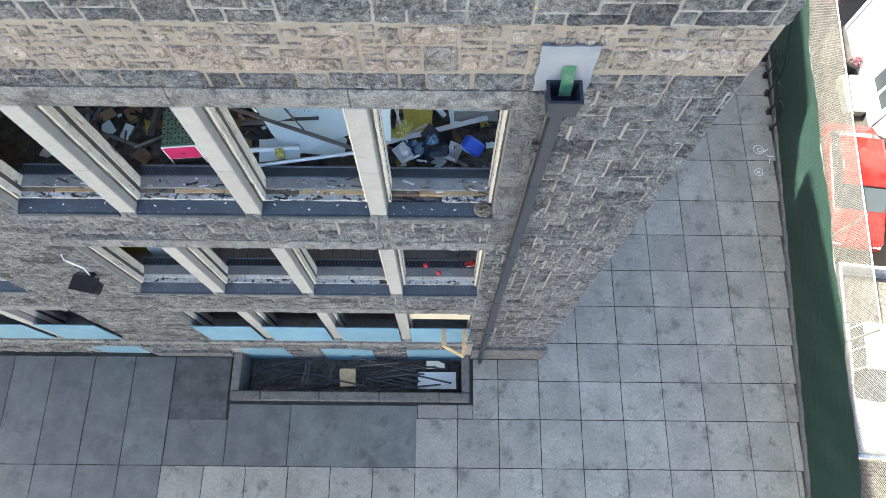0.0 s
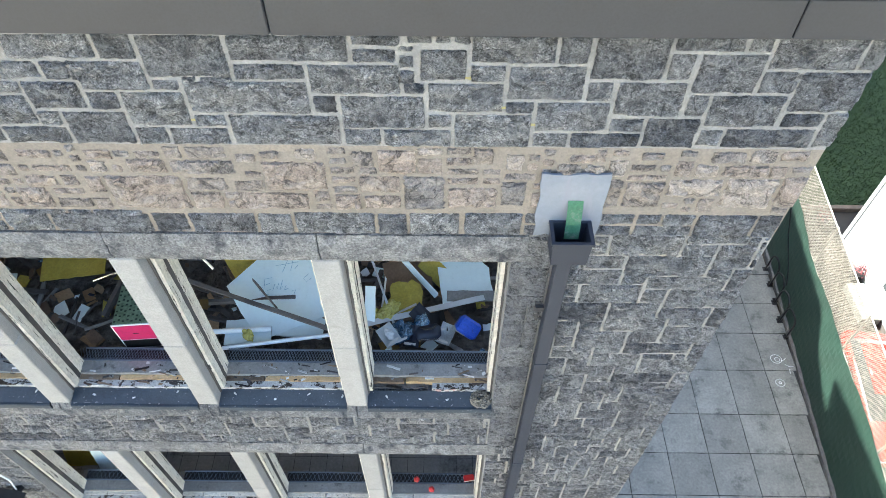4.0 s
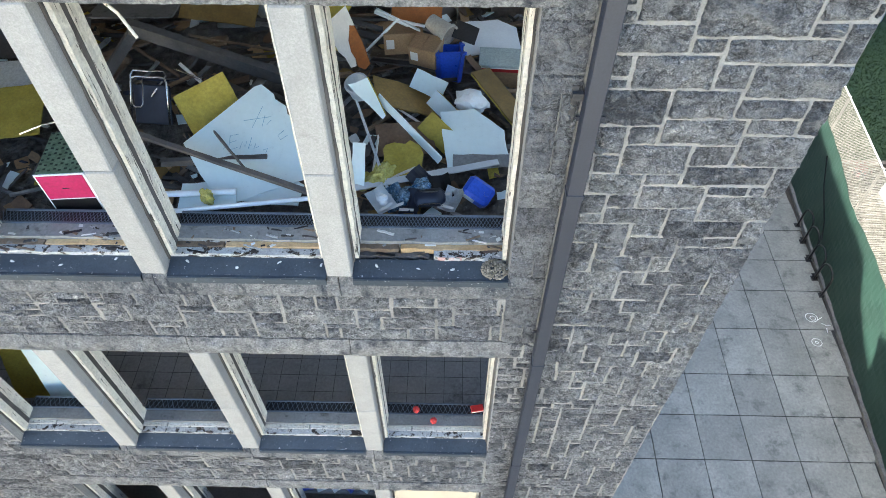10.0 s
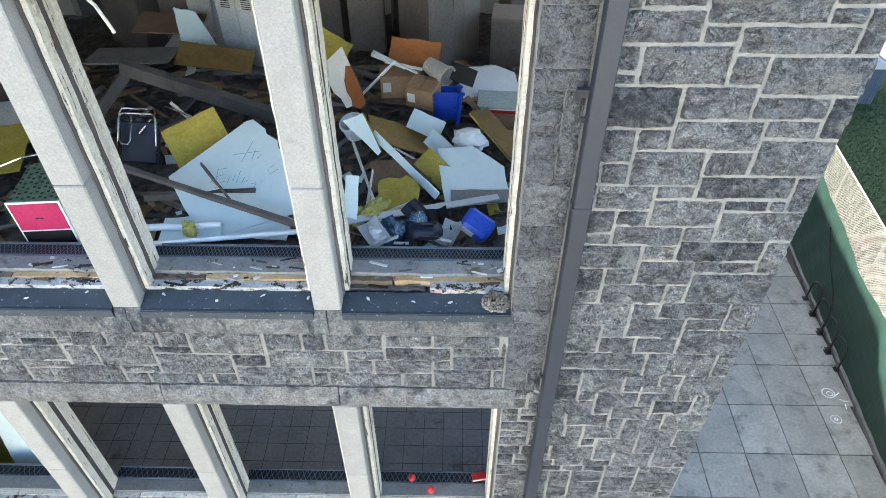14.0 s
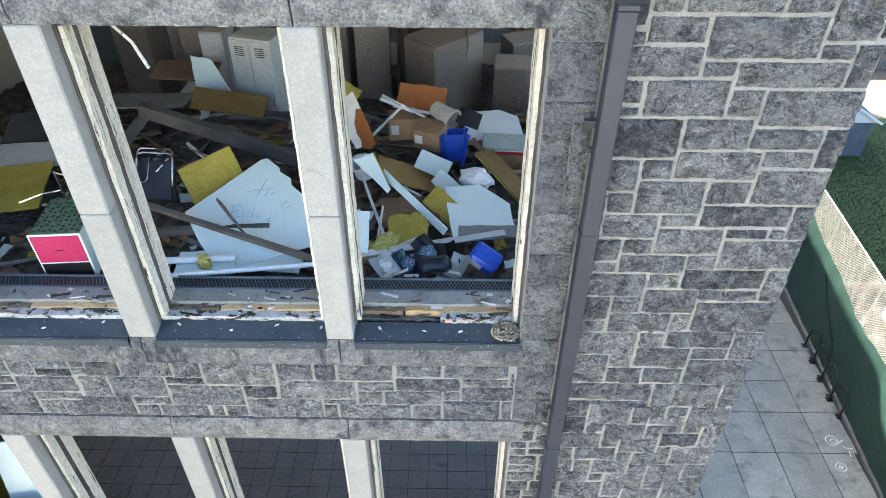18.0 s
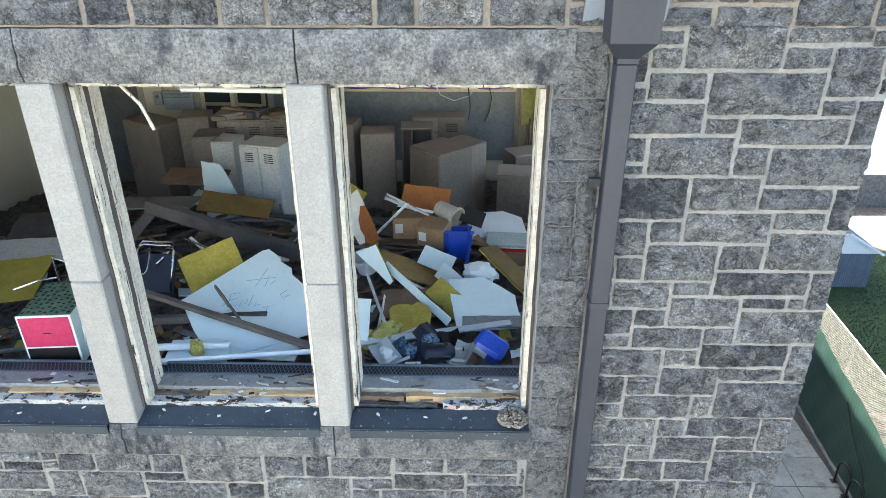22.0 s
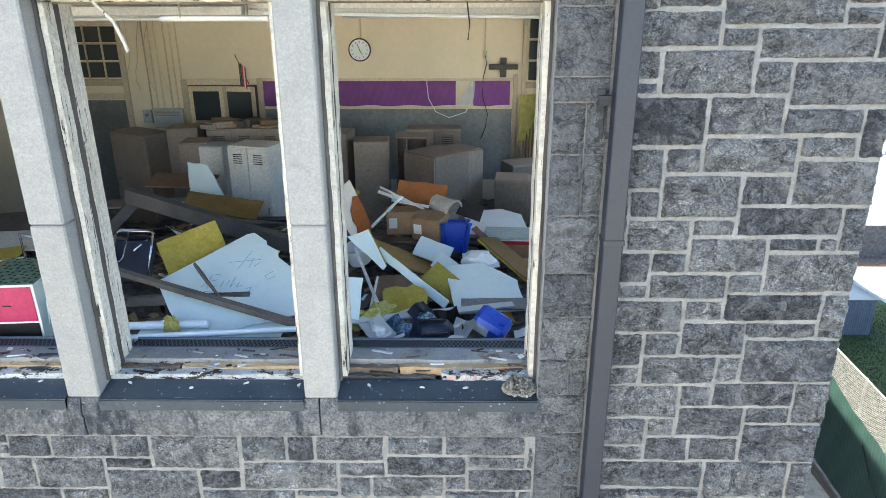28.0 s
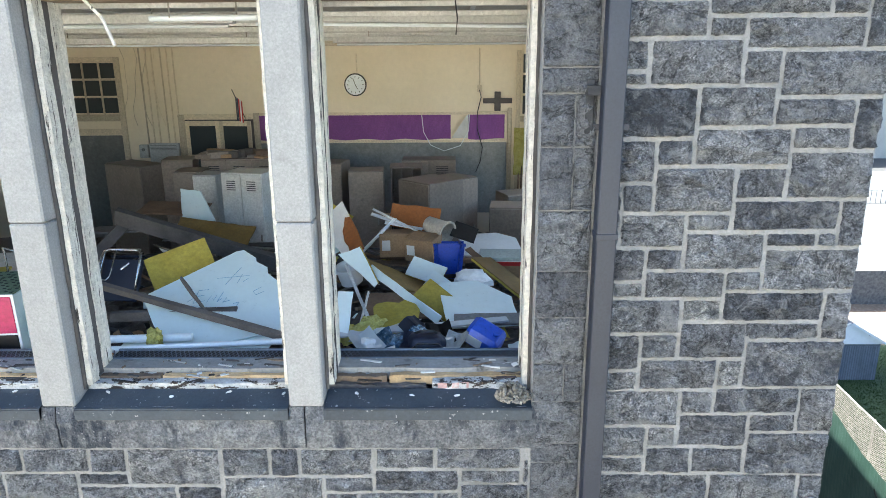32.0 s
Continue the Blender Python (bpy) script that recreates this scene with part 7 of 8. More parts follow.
for k in range(330):
    a, rr = nr.uniform(0, 6.28), 0.13 * math.sqrt(nr.random())
    x, y = 1.37 + rr * math.cos(a), 0.05 + 0.9 * rr * math.sin(a)
    z = 10.385 + 0.1 * max(0, 1 - (rr / 0.13) ** 2) * nr.random()
    s = nr.uniform(0.006, 0.013)
    m = Matrix.Translation((x, y, z)) @ Euler((nr.random() * 3, nr.random() * 3, nr.random() * 3)).to_matrix().to_4x4() @ Matrix.Diagonal((s * 1.6, s, s * 0.7, 1))
    bmesh.ops.create_cube(nest, size=1.4, matrix=m)
DROP = material("bird_droppings_and_grit", (0.182, 0.16, 0.122), (0.319, 0.289, 0.236), scale=20, fine=60, rough=0.95, vary=0.4)
solid("bird_nest", nest, DROP, "small heap of grit and droppings on the sill corner", "bird nest")
solid("hanging_strip", tube(bmesh.new(), [(-1.5, 0.22, 13.18), (-1.42, 0.17, 13.12), (-1.32, 0.15, 13.02), (-1.27, 0.14, 12.9), (-1.25, 0.14, 12.84)], 0.012, 6), OLD_PAINT, "strip of old sealant hanging from the window head", "strip")
solid("hanging_wire", tube(bmesh.new(), [(0.95, 0.24, 13.16), (0.97, 0.22, 13.0), (0.96, 0.23, 12.9)], 0.005, 5), BLACK, "thin black wire hanging from the window head", "wire")
cd = thing("hanging_conduit", "white plastic conduit hanging loose under the window head", "conduit")
part("tube", rod(bmesh.new(), (-1.18, 0.55, 13.035), (-0.41, 0.50, 13.035), 0.02, 10), WHITE, cd)
for x in (-1.03, -0.56):
    part("strap", rod(bmesh.new(), (x, 0.525, 13.035), (x, 0.525, 13.2), 0.006, 6), STEEL, cd)
fl = thing("floodlight", "black floodlight on a wall bracket with a white cable", "floodlight", pose(-5.7, -0.02, 7.35, 0, 0, -10))
part("bracket", box(-0.05, 0.05, -0.12, 0.02, -0.05, 0.05, 0.005), BLACK, fl)
part("housing", bx(bmesh.new(), -0.23, 0.23, -0.36, -0.13, -0.14, 0.12, 0.03), BLACK, fl)
part("hood", box(-0.25, 0.25, -0.4, -0.1, 0.125, 0.14, 0.004), BLACK, fl)
part("lens", box(-0.19, 0.19, -0.368, -0.362, -0.11, 0.09, 0.003), GLASS, fl)
part("cable", tube(bmesh.new(), [(0, -0.06, 0.05), (0.06, -0.03, 0.4), (-0.1, -0.03, 0.8), (0.05, -0.03, 1.15)], 0.014, 6), WHITE, fl)
for k in range(16):
    x = -5.0 + 0.43 * k + nr.uniform(-0.1, 0.1)
    if not -0.3 < x < 0.05 and not -2.1 < x < -1.75 and not -3.9 < x < -3.55:
        crumple("paint_flake", "white paint flake on the dark sill", PAPER, x, nr.uniform(0.0, 0.11), 10.395, nr.uniform(0.008, 0.024), nr.uniform(0.006, 0.014), 0.006, k, "paint flake")

for k in range(85):
    x = nr.uniform(-5.2, 1.45)
    if any(p - 0.09 < x < p + 0.34 for p in (-3.85, -2.05, -0.25)):
        continue
    y = nr.choice((0.19, 0.27, 0.33, 0.4, 0.44)) + nr.uniform(-0.03, 0.03)
    z = 10.437 if y < 0.236 else (10.45 if y < 0.302 else 10.488)
    mt = nr.choice((PAPER, DARK_WOOD, GREY_PAINT, PAPER, RAW_WOOD))
    w = nr.uniform(0.01, 0.05)
    solid("sill_chip", prism(bmesh.new(), torn(w, w * nr.uniform(0.3, 0.8), nr, 0.02, 0.004), 0.006), mt, "chip of flaked paint or rotten wood on the window ledge", "chip", pose(x, y, z + 0.006, nr.uniform(-12, 12), nr.uniform(-12, 12), nr.uniform(0, 360)), group="chips on the ledge")

for k in range(85):
    x = nr.uniform(-5.15, 1.35)
    if any(p - 0.25 < x < p + 0.34 for p in (-3.85, -2.05, -0.25)):
        continue
    y = nr.choice((0.18, 0.2, 0.245, 0.29, 0.31, 0.34, 0.43)) + nr.uniform(-0.012, 0.012)
    z = 10.437 if y < 0.236 else (10.45 if y < 0.302 else 10.488)
    mt = nr.choice((DARK_WOOD, DARK_WOOD, RUST, BLACK, ROT_PAINT, RAW_WOOD, PAPER))
    w = nr.uniform(0.03, 0.2)
    solid("splinter", prism(bmesh.new(), torn(w, nr.uniform(0.01, 0.03), nr, 0.03, 0.004), 0.008), mt, "long splinter of rotten wood lying along the window ledge", "splinter", pose(x, y, z + 0.008, nr.uniform(-8, 8), nr.uniform(-2, 2), nr.uniform(-25, 25)), group="splinters on the ledge")

# ---- areaway scrap ----
ar = random.Random(15)
BAR_IRON = material("dark_oxidised_iron", (0.035, 0.036, 0.04), (0.065, 0.064, 0.066), scale=8, rough=0.75)
for k in range(40):
    x = ar.uniform(-4.4, 1.0)
    y = ar.uniform(-0.95, -0.2)
    L = ar.uniform(0.7, 2.2)
    a = ar.choice((0.0, 0.1, -0.12, 0.25, -0.2, 1.45))
    if abs(a) > 1:
        L, y = 0.7, -0.55
    z = -1.45 + 0.02 * k
    p, q = Vector((x - L / 2 * math.cos(a), y - L / 2 * math.sin(a), z)), Vector((x + L / 2 * math.cos(a), y + L / 2 * math.sin(a), z + ar.uniform(-0.1, 0.1)))
    for v in (p, q):
        v.x, v.y = min(max(v.x, -4.95), 1.3), min(max(v.y, -1.05), -0.06)
    solid("steel_bar", rod(bmesh.new(), p, q, 0.027, 6), BAR_IRON, "dark rusty steel bar dumped in the light well", "steel bar", group="steel bars in the light well")
solid("well_rubbish", box(-5.09, 1.39, -1.11, 0.01, -1.799, -1.57, 0.05), RUBBLE, "dark leaves and rubbish in the light well", "rubbish", kind="stuff")
board("well_board", "yellow board on the scrap in the light well", FRESH_WOOD, (-2.25, -0.9, -1.1), (-1.8, -0.88, -1.1), (-2.25, -0.4, -1.07), 0.48, 0.52, seed=70)
board("well_sheet", "white sheet on the scrap in the light well", PAPER, (0.1, -0.95, -1.15), (1.25, -0.93, -1.15), (0.1, -0.4, -1.1), 1.15, 0.5, seed=71)
board("well_cushion", "pale yellow cushion in the light well", CREAM, (0.35, -0.35, -1.05), (0.9, -0.35, -1.05), (0.4, -0.1, -1.03), 0.55, 0.24, seed=72, cut=0.4)

# ---- fence ----
FY0, FY1 = -9.0, 24.0
fdir = Vector((0.076, 1, 0)).normalized()
fence = thing("yard_fence", "tall chain-link fence with a dark green privacy screen below", "fence", pose(0, 0, GROUND))


def on_fence(y, off=0.0):
    return Vector((fence_x(y) + off * fdir.y, y - off * fdir.x, 0))


kb = bmesh.new()
n = 60
prof = ((-0.09, -0.02), (-0.09, 0.11), (0.12, 0.13), (0.12, -0.02))
prev = None
for i in range(n + 1):
    y = FY0 + (FY1 - FY0) * i / n
    row = []
    for o, z in prof:
        p = on_fence(y, o + lr.uniform(-0.012, 0.012))
        row.append(kb.verts.new((p.x, p.y, z + lr.uniform(-0.01, 0.01))))
    if prev:
        for k in range(3):
            kb.faces.new((prev[k], prev[k + 1], row[k + 1], row[k]))
    prev = row
solid("kerb_fence", kb, KERB, "crumbling concrete kerb under the fence", "kerb", pose(0, 0, GROUND), kind="structure")
sc = bmesh.new()
GT = 2.3


def screen_top(y):
    return 2.53 + 0.14 * max(0.0, y - 9.3)


n, mz = 220, 8
sv = []
for i in range(n + 1):
    y = FY0 + (FY1 - FY0) * i / n
    col = []
    for j in range(mz + 1):
        z = 0.14 + (screen_top(y) - 0.14) * j / mz
        p = on_fence(y, -0.02 + 0.03 * math.sin(y * 2.1 + 0.6 * j) * math.sin(math.pi * j / mz) + 0.012 * math.sin(y * 7.0 + j))
        col.append(sc.verts.new((p.x, p.y, z + (0.05 * math.sin(y * 1.9) - 0.03 * abs(math.sin(y * 0.97)) if j == mz else 0))))
    sv.append(col)
for i in range(n):
    for j in range(mz):
        sc.faces.new((sv[i][j], sv[i + 1][j], sv[i + 1][j + 1], sv[i][j + 1]))
bmesh.ops.solidify(sc, geom=sc.faces[:], thickness=0.006)
part("privacy_screen", sc, GREEN, fence, "dark green privacy screen with slack ripples")
TOP = 3.95
y = FY0
while y <= FY1:
    p = on_fence(y, 0.07)
    part("post", rod(bmesh.new(), (p.x, p.y, 0), (p.x, p.y, TOP + 0.04), 0.035, 10), STEEL, fence)
    y += 3.0
a, b = on_fence(FY0, 0.07), on_fence(FY1, 0.07)
for z in (TOP, GT + 0.02):
    part("rail", rod(bmesh.new(), (a.x, a.y, z), (b.x, b.y, z), 0.025, 8), STEEL, fence)
cl = bmesh.new()
H2 = TOP - GT
pitch = 0.06
N = int((FY1 - FY0) / pitch)
for i in range(N):
    y = FY0 + i * pitch
    for s in (1, -1):
        ya, yb = y, y + s * H2 * 0.85
        if not FY0 <= yb <= FY1:
            continue
        p, q = on_fence(ya, 0.03), on_fence(yb, 0.03)
        d = Vector((0.0, 0.0043, 0.0043 * -s))
        e = Vector((0.005, 0, 0))
        A, B = Vector((p.x, p.y, GT)), Vector((q.x, q.y, TOP))
        v = [cl.verts.new(w) for w in (A - d, A + d, A + e, B - d, B + d, B + e)]
        for f in ((0, 1, 4, 3), (1, 2, 5, 4), (2, 0, 3, 5)):
            cl.faces.new([v[k] for k in f])
part("chain_link", cl, STEEL, fence, "galvanised chain-link mesh")
chn = [on_fence(9.2, -0.12) + Vector((0, 0, 0.85)), on_fence(9.6, -0.1) + Vector((0, 0, 1.2)), on_fence(10.6, -0.07) + Vector((0, 0, 1.7)), on_fence(11.3, -0.05) + Vector((0, 0, 2.3))]
solid("fence_chain", tube(bmesh.new(), chn, 0.02, 6), BLACK, "dark chain hanging from the fence to the bike rack", "chain", pose(0, 0, GROUND))

# bike racks
for y0, y1 in ((7.78, 8.4), (8.5, 9.12), (9.22, 9.84), (9.93, 10.53)):
    rk = thing("bike_rack", "black steel hoop bike rack bolted to the pavement", "bike rack", pose(0, 0, GROUND), group="bike racks")
    xa, xb = fence_x(y0) - 0.14, fence_x(y1) - 0.2
    pts = [(xa, y0, 0.0), (xa, y0, 0.62)] + [(xa + (xb - xa) * (0.5 - 0.5 * math.cos(t)), y0 + (y1 - y0) * (0.5 - 0.5 * math.cos(t)), 0.62 + 0.28 * math.sin(t)) for t in (0.4, 0.8, 1.2, 1.57, 1.95, 2.35, 2.75)] + [(xb, y1, 0.62), (xb, y1, 0.0)]
    part("hoop", tube(bmesh.new(), pts, 0.032, 10), BLACK, rk, smooth=True)
    for x, y in ((xa, y0), (xb, y1)):
        part("base_plate", box(x - 0.09, x + 0.09, y - 0.09, y + 0.09, 0.004, 0.016, 0.003), BLACK, rk)

# chalk marks on the flags
mk = thing("chalk_marks", "white spray-paint rings and marks on the pavement flags", "markings", pose(0, 0, GROUND + 0.006))
for x, y, r in ((11.32, 6.98, 0.17), (11.35, 6.96, 0.08), (11.2, 6.15, 0.14), (11.2, 6.15, 0.04)):
    part("ring", tube(bmesh.new(), [(x + r * math.cos(t / 2.0), y + r * math.sin(t / 2.0) * 0.9, 0) for t in range(14)], 0.012, 4), PAPER, mk)
for x, y, a in ((11.55, 6.95, 0.6), (11.6, 6.75, -0.5), (11.62, 6.55, 1.4), (11.7, 6.72, 0.1)):
    part("stroke", tube(bmesh.new(), [(x - 0.08 * math.cos(a), y - 0.08 * math.sin(a), 0), (x + 0.08 * math.cos(a), y + 0.08 * math.sin(a), 0)], 0.011, 4), PAPER, mk)

# ---- beyond the fence ----
solid("pavement_drive", box(11.9, 40, -14, 13.28, -0.058, -0.03), DRIVE, "tan concrete drive beyond the fence", "drive", pose(0, 0, GROUND), kind="structure")
solid("ground_lawn", box(12.9, 44, 13.46, 26, -0.058, 0.02), GRASS, "dark green lawn beyond the fence", "lawn", pose(0, 0, GROUND), kind="structure")
solid("kerb_lawn", box(12.9, 44, 13.28, 13.46, -0.058, 0.16, 0.01), RAW_WOOD, "brown timber edging of the lawn", "edging", pose(0, 0, GROUND), kind="structure")
blades = bmesh.new()
gr = random.Random(2)
for k in range(30000):
    x, y = gr.uniform(13.0, 26), gr.uniform(13.5, 25.5)
    h, a = gr.uniform(0.03, 0.09), gr.uniform(0, 6.28)
    dx, dy = 0.02 * math.cos(a), 0.02 * math.sin(a)
    v = [blades.verts.new(p) for p in ((x - dx, y - dy, 0.02), (x + dx, y + dy, 0.02), (x + gr.uniform(-0.05, 0.05), y + gr.uniform(-0.05, 0.05), 0.02 + h))]
    blades.faces.new(v)
solid("grass_tufts", blades, GRASS, "tufts of lawn grass", "grass", pose(0, 0, GROUND), kind="stuff")

CAR_GLASS = GLASS
CAR_RED = material("red_car_paint", (0.319, 0.009, 0.006), (0.365, 0.014, 0.009), rough=0.25, bump=0, vary=0)
CAR_WHITE = material("white_car_paint", (0.426, 0.433, 0.441), (0.471, 0.479, 0.486), rough=0.25, bump=0, vary=0)
TYRE = material("black_rubber", (0.015, 0.015, 0.015), (0.03, 0.03, 0.03), rough=0.9)


def loft(bm, sections):
    """Skins a body through cross-sections (y, half width, low z, shoulder z, top half width, top z)."""
    rings = []
    for y, w, z0, z1, tw, z2 in sections:
        rings.append([bm.verts.new(p) for p in ((-w * 0.94, y, z0), (w * 0.94, y, z0), (w, y, (z0 + z1) / 2), (w * 0.97, y, z1), (tw, y, z2), (-tw, y, z2), (-w * 0.97, y, z1), (-w, y, (z0 + z1) / 2))])
    for p, q in zip(rings, rings[1:]):
        for i in range(8):
            bm.faces.new((p[i], p[(i + 1) % 8], q[(i + 1) % 8], q[i]))
    bm.faces.new(rings[0][::-1]), bm.faces.new(rings[-1])
    return bm


def wheels(car, xs, ys, r):
    for x in xs:
        for y in ys:
            w = part("wheel", rod(bmesh.new(), (x - 0.1, y, r), (x + 0.1, y, r), r, 24), TYRE, car, "black tyre")
            part("rim", rod(bmesh.new(), (x - 0.108, y, r), (x + 0.108, y, r), r * 0.62, 18), CHROME, w)


red = thing("red_car", "bright red hatchback parked on the drive", "car", pose(13.75, 5.4, GROUND - 0.03, 0, 0, -7))
part("body", loft(bmesh.new(), [(-2.1, 0.75, 0.35, 0.6, 0.62, 0.66), (-1.9, 0.86, 0.24, 0.66, 0.74, 0.82), (-1.0, 0.89, 0.22, 0.78, 0.78, 0.98), (0.6, 0.89, 0.22, 0.82, 0.8, 1.02), (1.7, 0.87, 0.24, 0.84, 0.76, 1.02), (2.05, 0.76, 0.38, 0.8, 0.66, 0.92)]), CAR_RED, red, smooth=True)
part("roof", loft(bmesh.new(), [(-0.35, 0.7, 1.36, 1.4, 0.58, 1.44), (0.3, 0.71, 1.4, 1.45, 0.6, 1.5), (1.3, 0.68, 1.36, 1.4, 0.57, 1.45)]), CAR_RED, red, smooth=True)
part("greenhouse", loft(bmesh.new(), [(-1.0, 0.78, 0.9, 0.96, 0.72, 0.99), (-0.4, 0.79, 0.95, 1.2, 0.67, 1.36), (1.3, 0.78, 0.95, 1.2, 0.66, 1.36), (1.75, 0.75, 0.92, 0.98, 0.68, 1.0)]), CAR_GLASS, red, "dark car windows")
for s in (-1, 1):
    part("headlight", bx(bmesh.new(), 0.6 * s - 0.13, 0.6 * s + 0.13, -2.08, -1.95, 0.58, 0.7, 0.02), WHITE, red)
    part("mirror", bx(bmesh.new(), 0.93 * s - 0.09, 0.93 * s + 0.09, -0.75, -0.62, 0.94, 1.06, 0.02), CAR_RED, red)
part("bumper", bx(bmesh.new(), -0.7, 0.7, -2.16, -2.02, 0.3, 0.46, 0.03), BLACK, red)
wheels(red, (-0.78, 0.78), (-1.3, 1.3), 0.31)

pu = thing("pickup_truck", "white pickup truck with an open bed, parked behind the fence", "pickup", pose(13.2, -0.3, GROUND - 0.03, 0, 0, -6))
part("body", loft(bmesh.new(), [(-2.5, 0.8, 0.5, 0.85, 0.7, 0.95), (-2.3, 0.93, 0.4, 0.95, 0.82, 1.08), (-1.0, 0.97, 0.38, 1.05, 0.88, 1.18), (1.0, 0.97, 0.38, 1.08, 0.9, 1.2)]), CAR_WHITE, pu, smooth=True)
part("cab_roof", loft(bmesh.new(), [(-0.35, 0.76, 1.66, 1.7, 0.66, 1.75), (0.3, 0.78, 1.7, 1.76, 0.68, 1.82), (0.95, 0.76, 1.68, 1.72, 0.66, 1.77)]), CAR_WHITE, pu, smooth=True)
part("greenhouse", loft(bmesh.new(), [(-1.1, 0.86, 1.1, 1.16, 0.8, 1.2), (-0.4, 0.87, 1.12, 1.4, 0.76, 1.67), (0.95, 0.87, 1.12, 1.4, 0.76, 1.68), (1.02, 0.86, 1.1, 1.3, 0.78, 1.5)]), CAR_GLASS, pu, "dark cab windows")
for y in (-0.3, 0.25, 0.9):
    for s in (-1, 1):
        part("window_post", rod(bmesh.new(), (0.885 * s, y - 0.06, 1.18), (0.765 * s, y, 1.7), 0.035, 6), CAR_WHITE, pu)
part("bed", bx(bx(bx(bx(bmesh.new(), -0.95, -0.86, 1.06, 2.9, 0.45, 1.15, 0.02), 0.86, 0.95, 1.06, 2.9, 0.45, 1.15, 0.02), -0.86, 0.86, 2.8, 2.9, 0.45, 1.15, 0.02), -0.86, 0.86, 1.06, 2.8, 0.45, 0.55), CAR_WHITE, pu, "open white truck bed")
part("bed_load", bx(bmesh.new(), -0.8, 0.8, 1.2, 2.7, 0.551, 0.7, 0.05), RUBBLE, pu, "dark load in the truck bed")
part("windscreen_wiper", box(-0.5, 0.3, -1.13, -1.11, 1.21, 1.22), BLACK, pu)
for s in (-1, 1):
    part("headlight", bx(bmesh.new(), 0.68 * s - 0.16, 0.68 * s + 0.16, -2.52, -2.36, 0.78, 0.94, 0.02), WHITE, pu)
    part("mirror", bx(bmesh.new(), 1.05 * s - 0.1, 1.05 * s + 0.1, -0.75, -0.63, 1.18, 1.38, 0.02), CAR_WHITE, pu)
part("bumper", bx(bmesh.new(), -0.9, 0.9, -2.66, -2.5, 0.42, 0.66, 0.03), CHROME, pu)
wheels(pu, (-0.85, 0.85), (-1.6, 1.9), 0.38)

HOUSE_WHITE = material("white_house_siding", (0.38, 0.395, 0.403), (0.441, 0.456, 0.464), scale=1.2, fine=20, rough=0.6, bump=0.08, vary=0.04, grit=0.05)
gar = thing("white_house", "white-sided low house with a half-glazed white door and dark base", "house", pose(-0.35, 0, GROUND))
part("wall", box(15.45, 26, 0.5, 11.9, -0.03, 4.2), HOUSE_WHITE, gar)
part("roof", box(15.2, 26.2, 0.3, 12.1, 4.205, 4.36, 0.02), COPING, gar)
part("gutter", box(15.1, 15.19, 0.3, 12.1, 4.2, 4.3), DARK_WOOD, gar)
part("base_course", box(15.40, 15.449, 0.5, 11.9, -0.03, 0.16), DARK_WOOD, gar)
part("corner_board", box(15.42, 15.449, 11.75, 11.9, 0.165, 4.19), WHITE, gar)
dr = part("door", box(15.40, 15.448, 7.75, 9.3, 0.2, 2.35, 0.006), WHITE, gar, "white half-glazed house door")
part("pane", box(15.392, 15.399, 8.62, 9.15, 0.95, 1.6), GLASS, dr)
part("pane", box(15.392, 15.399, 7.95, 8.5, 0.95, 1.6), GLASS, dr)
part("pane", box(15.392, 15.399, 7.95, 9.15, 1.7, 2.2), GLASS, dr)
for y in (2.2, 4.6):
    w = part("window", box(15.40, 15.448, y, y + 0.95, 1.1, 2.5, 0.006), WHITE, gar)
    part("pane", box(15.392, 15.399, y + 0.09, y + 0.86, 1.2, 1.76), GLASS, w)
    part("pane", box(15.392, 15.399, y + 0.09, y + 0.86, 1.84, 2.4), GLASS, w)
part("step", box(14.75, 15.39, 8.3, 9.75, -0.03, 0.3, 0.02), CONCRETE, gar)
part("hose_reel", tube(rod(bmesh.new(), (15.3, 6.9, 0.6), (15.44, 6.9, 0.6), 0.22, 18), [(15.27, 6.9 + 0.24 * math.cos(t / 2), 0.6 + 0.24 * math.sin(t / 2)) for t in range(13)], 0.05, 6), BLACK, gar, "black hose reel on the house wall")
for x, y in ((14.95, 10.15), (14.6, 12.6)):
    po = thing("flower_pot", "small dark pot with a red-leaved plant by the garage", "plant pot", pose(x, y, GROUND - 0.03))
    part("pot", rod(bmesh.new(), (0, 0, 0), (0, 0, 0.4), 0.17, 16, 0.22), BLACK, po)
    lf = bmesh.new()
    for k in range(120):
        a, e, r = gr.uniform(0, 6.28), gr.uniform(0.0, 1.4), gr.uniform(0.12, 0.34)
        c = Vector((r * math.cos(a) * math.cos(e), r * math.sin(a) * math.cos(e), 0.45 + r * math.sin(e)))
        d = Vector((gr.uniform(-1, 1), gr.uniform(-1, 1), gr.uniform(-1, 1))).normalized() * 0.06
        lf.faces.new([lf.verts.new(c + w) for w in (Vector((0, 0, 0)), d, d.cross(Vector((0, 0, 1))) + d * 0.4)])
    part("leaves", lf, material("red_leaves", (0.14, 0.02, 0.03), (0.22, 0.05, 0.05), rough=0.6), po)

SLATE = material("blue_grey_corrugated_siding", (0.10, 0.13, 0.17), (0.15, 0.18, 0.23), scale=2, rough=0.5, bump=0.05)
shed = thing("garden_shed", "blue-grey corrugated garden shed with a white gable edge", "shed", pose(17.78, 23.8, GROUND - 0.02))
part("wall", box(-1.5, 1.5, -1.5, 1.5, 0, 1.75), SLATE, shed)
for k in range(30):
    part("rib", box(-1.48 + 0.1 * k, -1.43 + 0.1 * k, -1.52, -1.503, 0.02, 1.62), SLATE, shed)
gbm = bmesh.new()
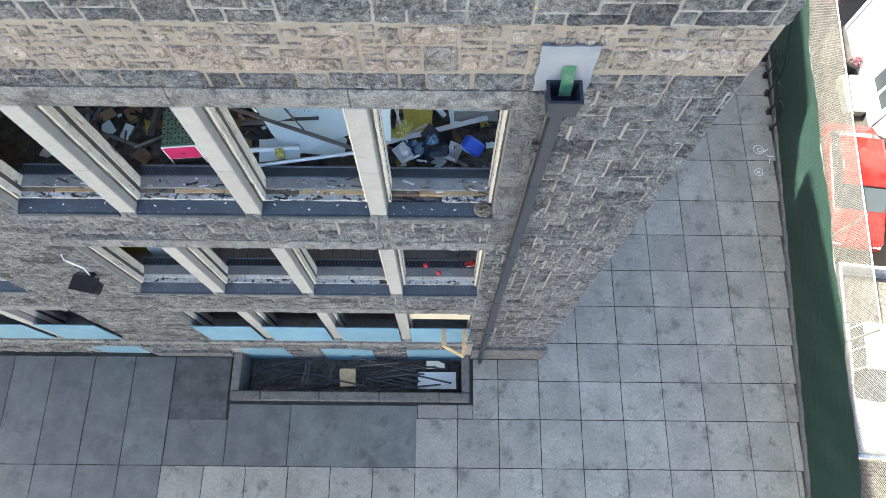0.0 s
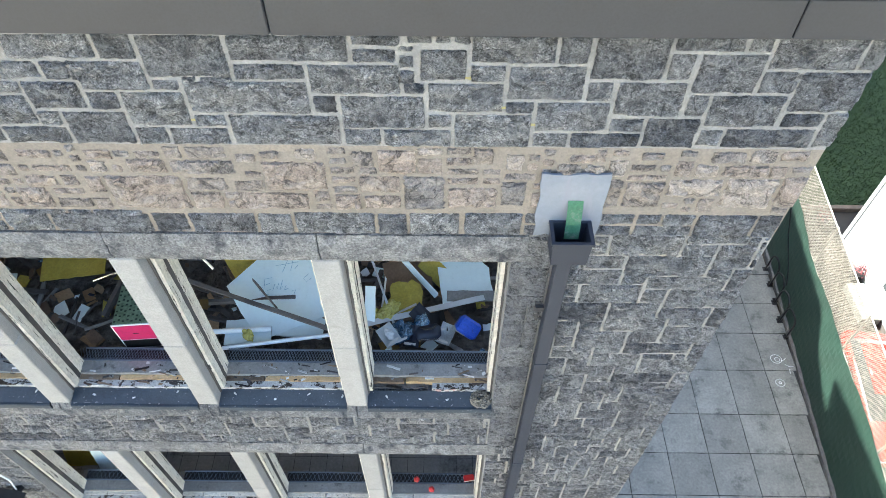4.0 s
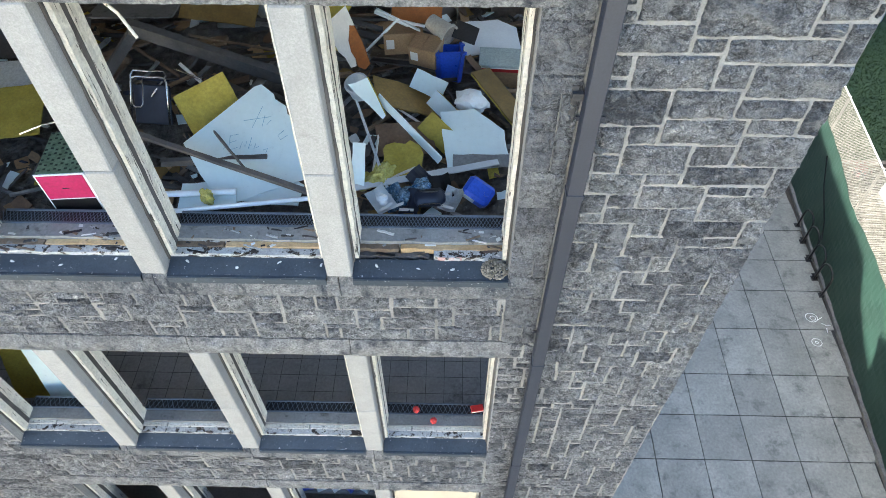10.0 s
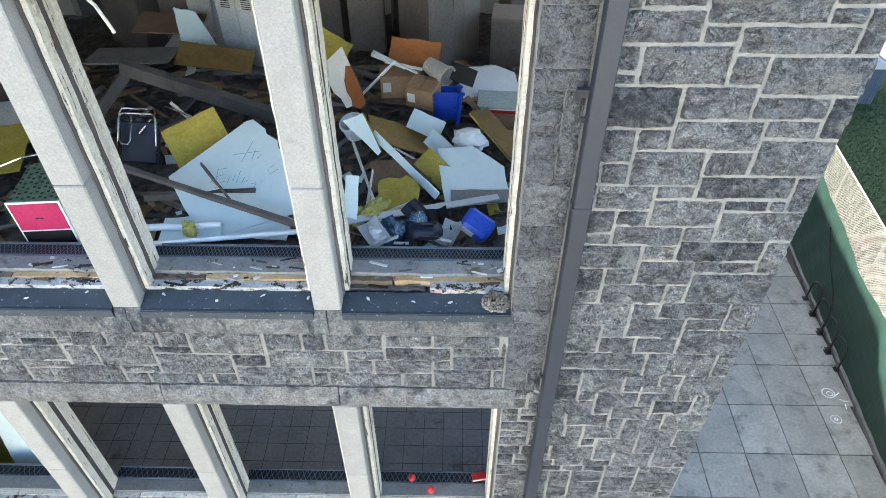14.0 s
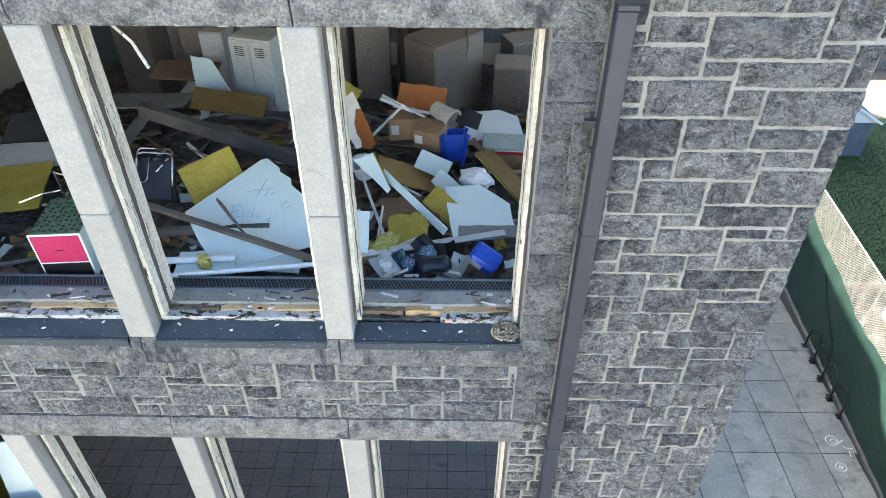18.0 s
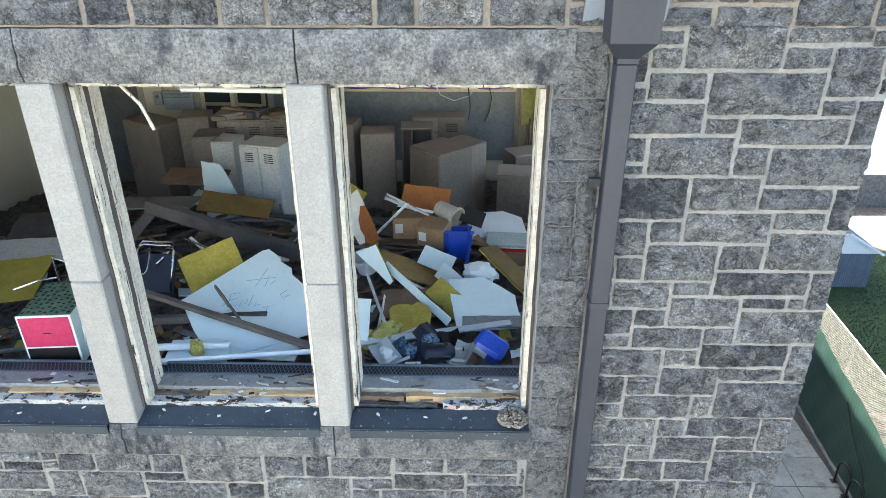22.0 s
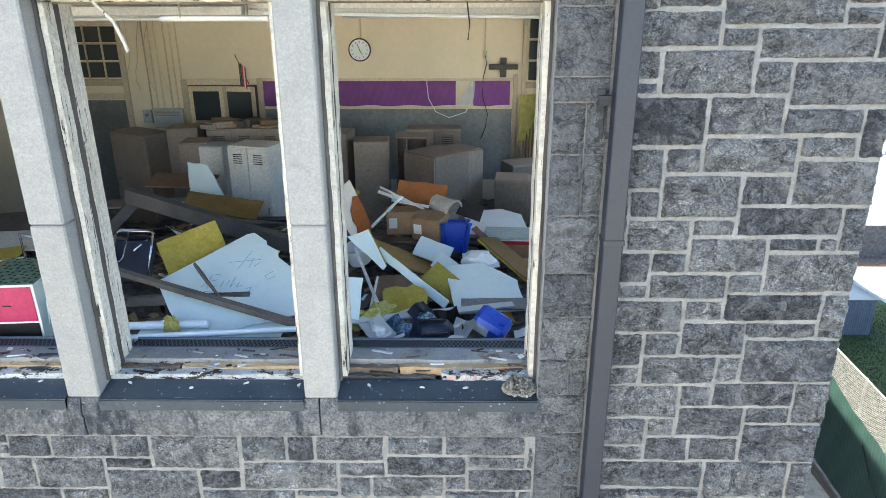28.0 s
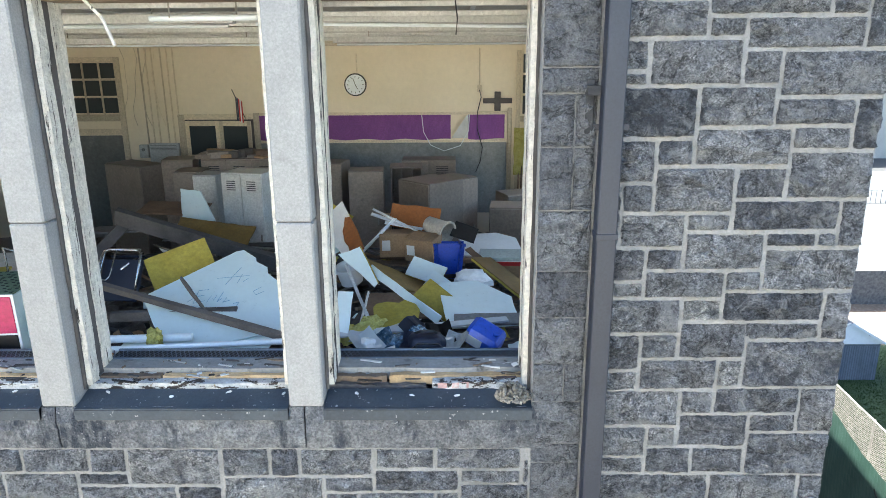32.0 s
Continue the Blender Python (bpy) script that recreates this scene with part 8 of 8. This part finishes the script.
gv = [[gbm.verts.new((x, y, z)) for x, z in ((-1.6, 1.76), (1.6, 1.76), (0, 2.7))] for y in (-1.6, 1.6)]
gbm.faces.new(gv[0]), gbm.faces.new(gv[1][::-1])
for i in range(3):
    gbm.faces.new((gv[0][i], gv[0][(i + 1) % 3], gv[1][(i + 1) % 3], gv[1][i]))
part("gable", gbm, WHITE, shed)
for s in (-1, 1):
    part("roof_slope", rod(bmesh.new(), (0.9 * s, -1.65, 2.2), (0.9 * s, 1.65, 2.2), 0.06, 4), SLATE, shed)
    rs = bmesh.new()
    q = [rs.verts.new(p) for p in ((0, -1.68, 2.78), (1.75 * s, -1.68, 1.74), (1.75 * s, 1.68, 1.74), (0, 1.68, 2.78))]
    rs.faces.new(q)
    bmesh.ops.solidify(rs, geom=rs.faces[:], thickness=0.05)
    part("roof_panel", rs, SLATE, shed)
    part("barge_board", bx(bmesh.new(), -0.98, 0.98, -0.02, 0.02, -0.05, 0.05), WHITE, shed).matrix_world = pose(17.78 + 0.88 * s, 23.8 - 1.72, GROUND + 2.22, 0, 30.5 * s, 0)
solid("garden_wall", box(13.5, 70, 31.8, 32.2, -0.05, 2.0), QUOIN, "grey garden wall behind the lawn", "wall", pose(0, 0, GROUND), kind="structure")
solid("ground_strip", box(13.2, 70, 26, 31.8, -0.058, 0.0), RAW_WOOD, "bare brown strip of ground behind the lawn", "ground", pose(0, 0, GROUND), kind="structure")
solid("pavement_far", box(13, 90, 33, 60, -0.058, -0.02), DARK_CONCRETE, "pale concrete lot in sunlight beyond the garden wall", "pavement", pose(0, 0, GROUND), kind="structure")
far = thing("far_building", "pale far building with narrow windows", "building", pose(0, 0, GROUND))
part("wall", box(30, 120, 92, 99, -0.05, 14), COPING, far)
for j in range(4):
    for i in range(24):
        part("window", box(31 + 3.6 * i, 32.4 + 3.6 * i, 91.9, 92.02, 1.4 + 3.2 * j, 3.0 + 3.2 * j), GREY_PAINT, far)
rl = thing("far_railing", "grey metal railing along the far lot", "railing", pose(0, 0, GROUND))
part("rail", box(20, 70, 60.0, 60.06, 1.3, 1.36), PIPE, rl)
for k in range(100):
    part("post", box(20.2 + 0.5 * k, 20.24 + 0.5 * k, 60.01, 60.05, -0.02, 1.3), PIPE, rl)
solid("road", box(-90, 120, 60.5, 80, -0.058, -0.01), DARK_CONCRETE, "blue-grey road beyond the far railing", "road", pose(0, 0, GROUND), kind="structure")
# Unseen strip, added and kept dark so little light bounces up the facade.
solid("street", box(-90, 120, -25, -9.2, -0.058, -0.03), ASPHALT, "unseen asphalt strip before the building, dark to limit bounced light", "street", pose(0, 0, GROUND), kind="structure")
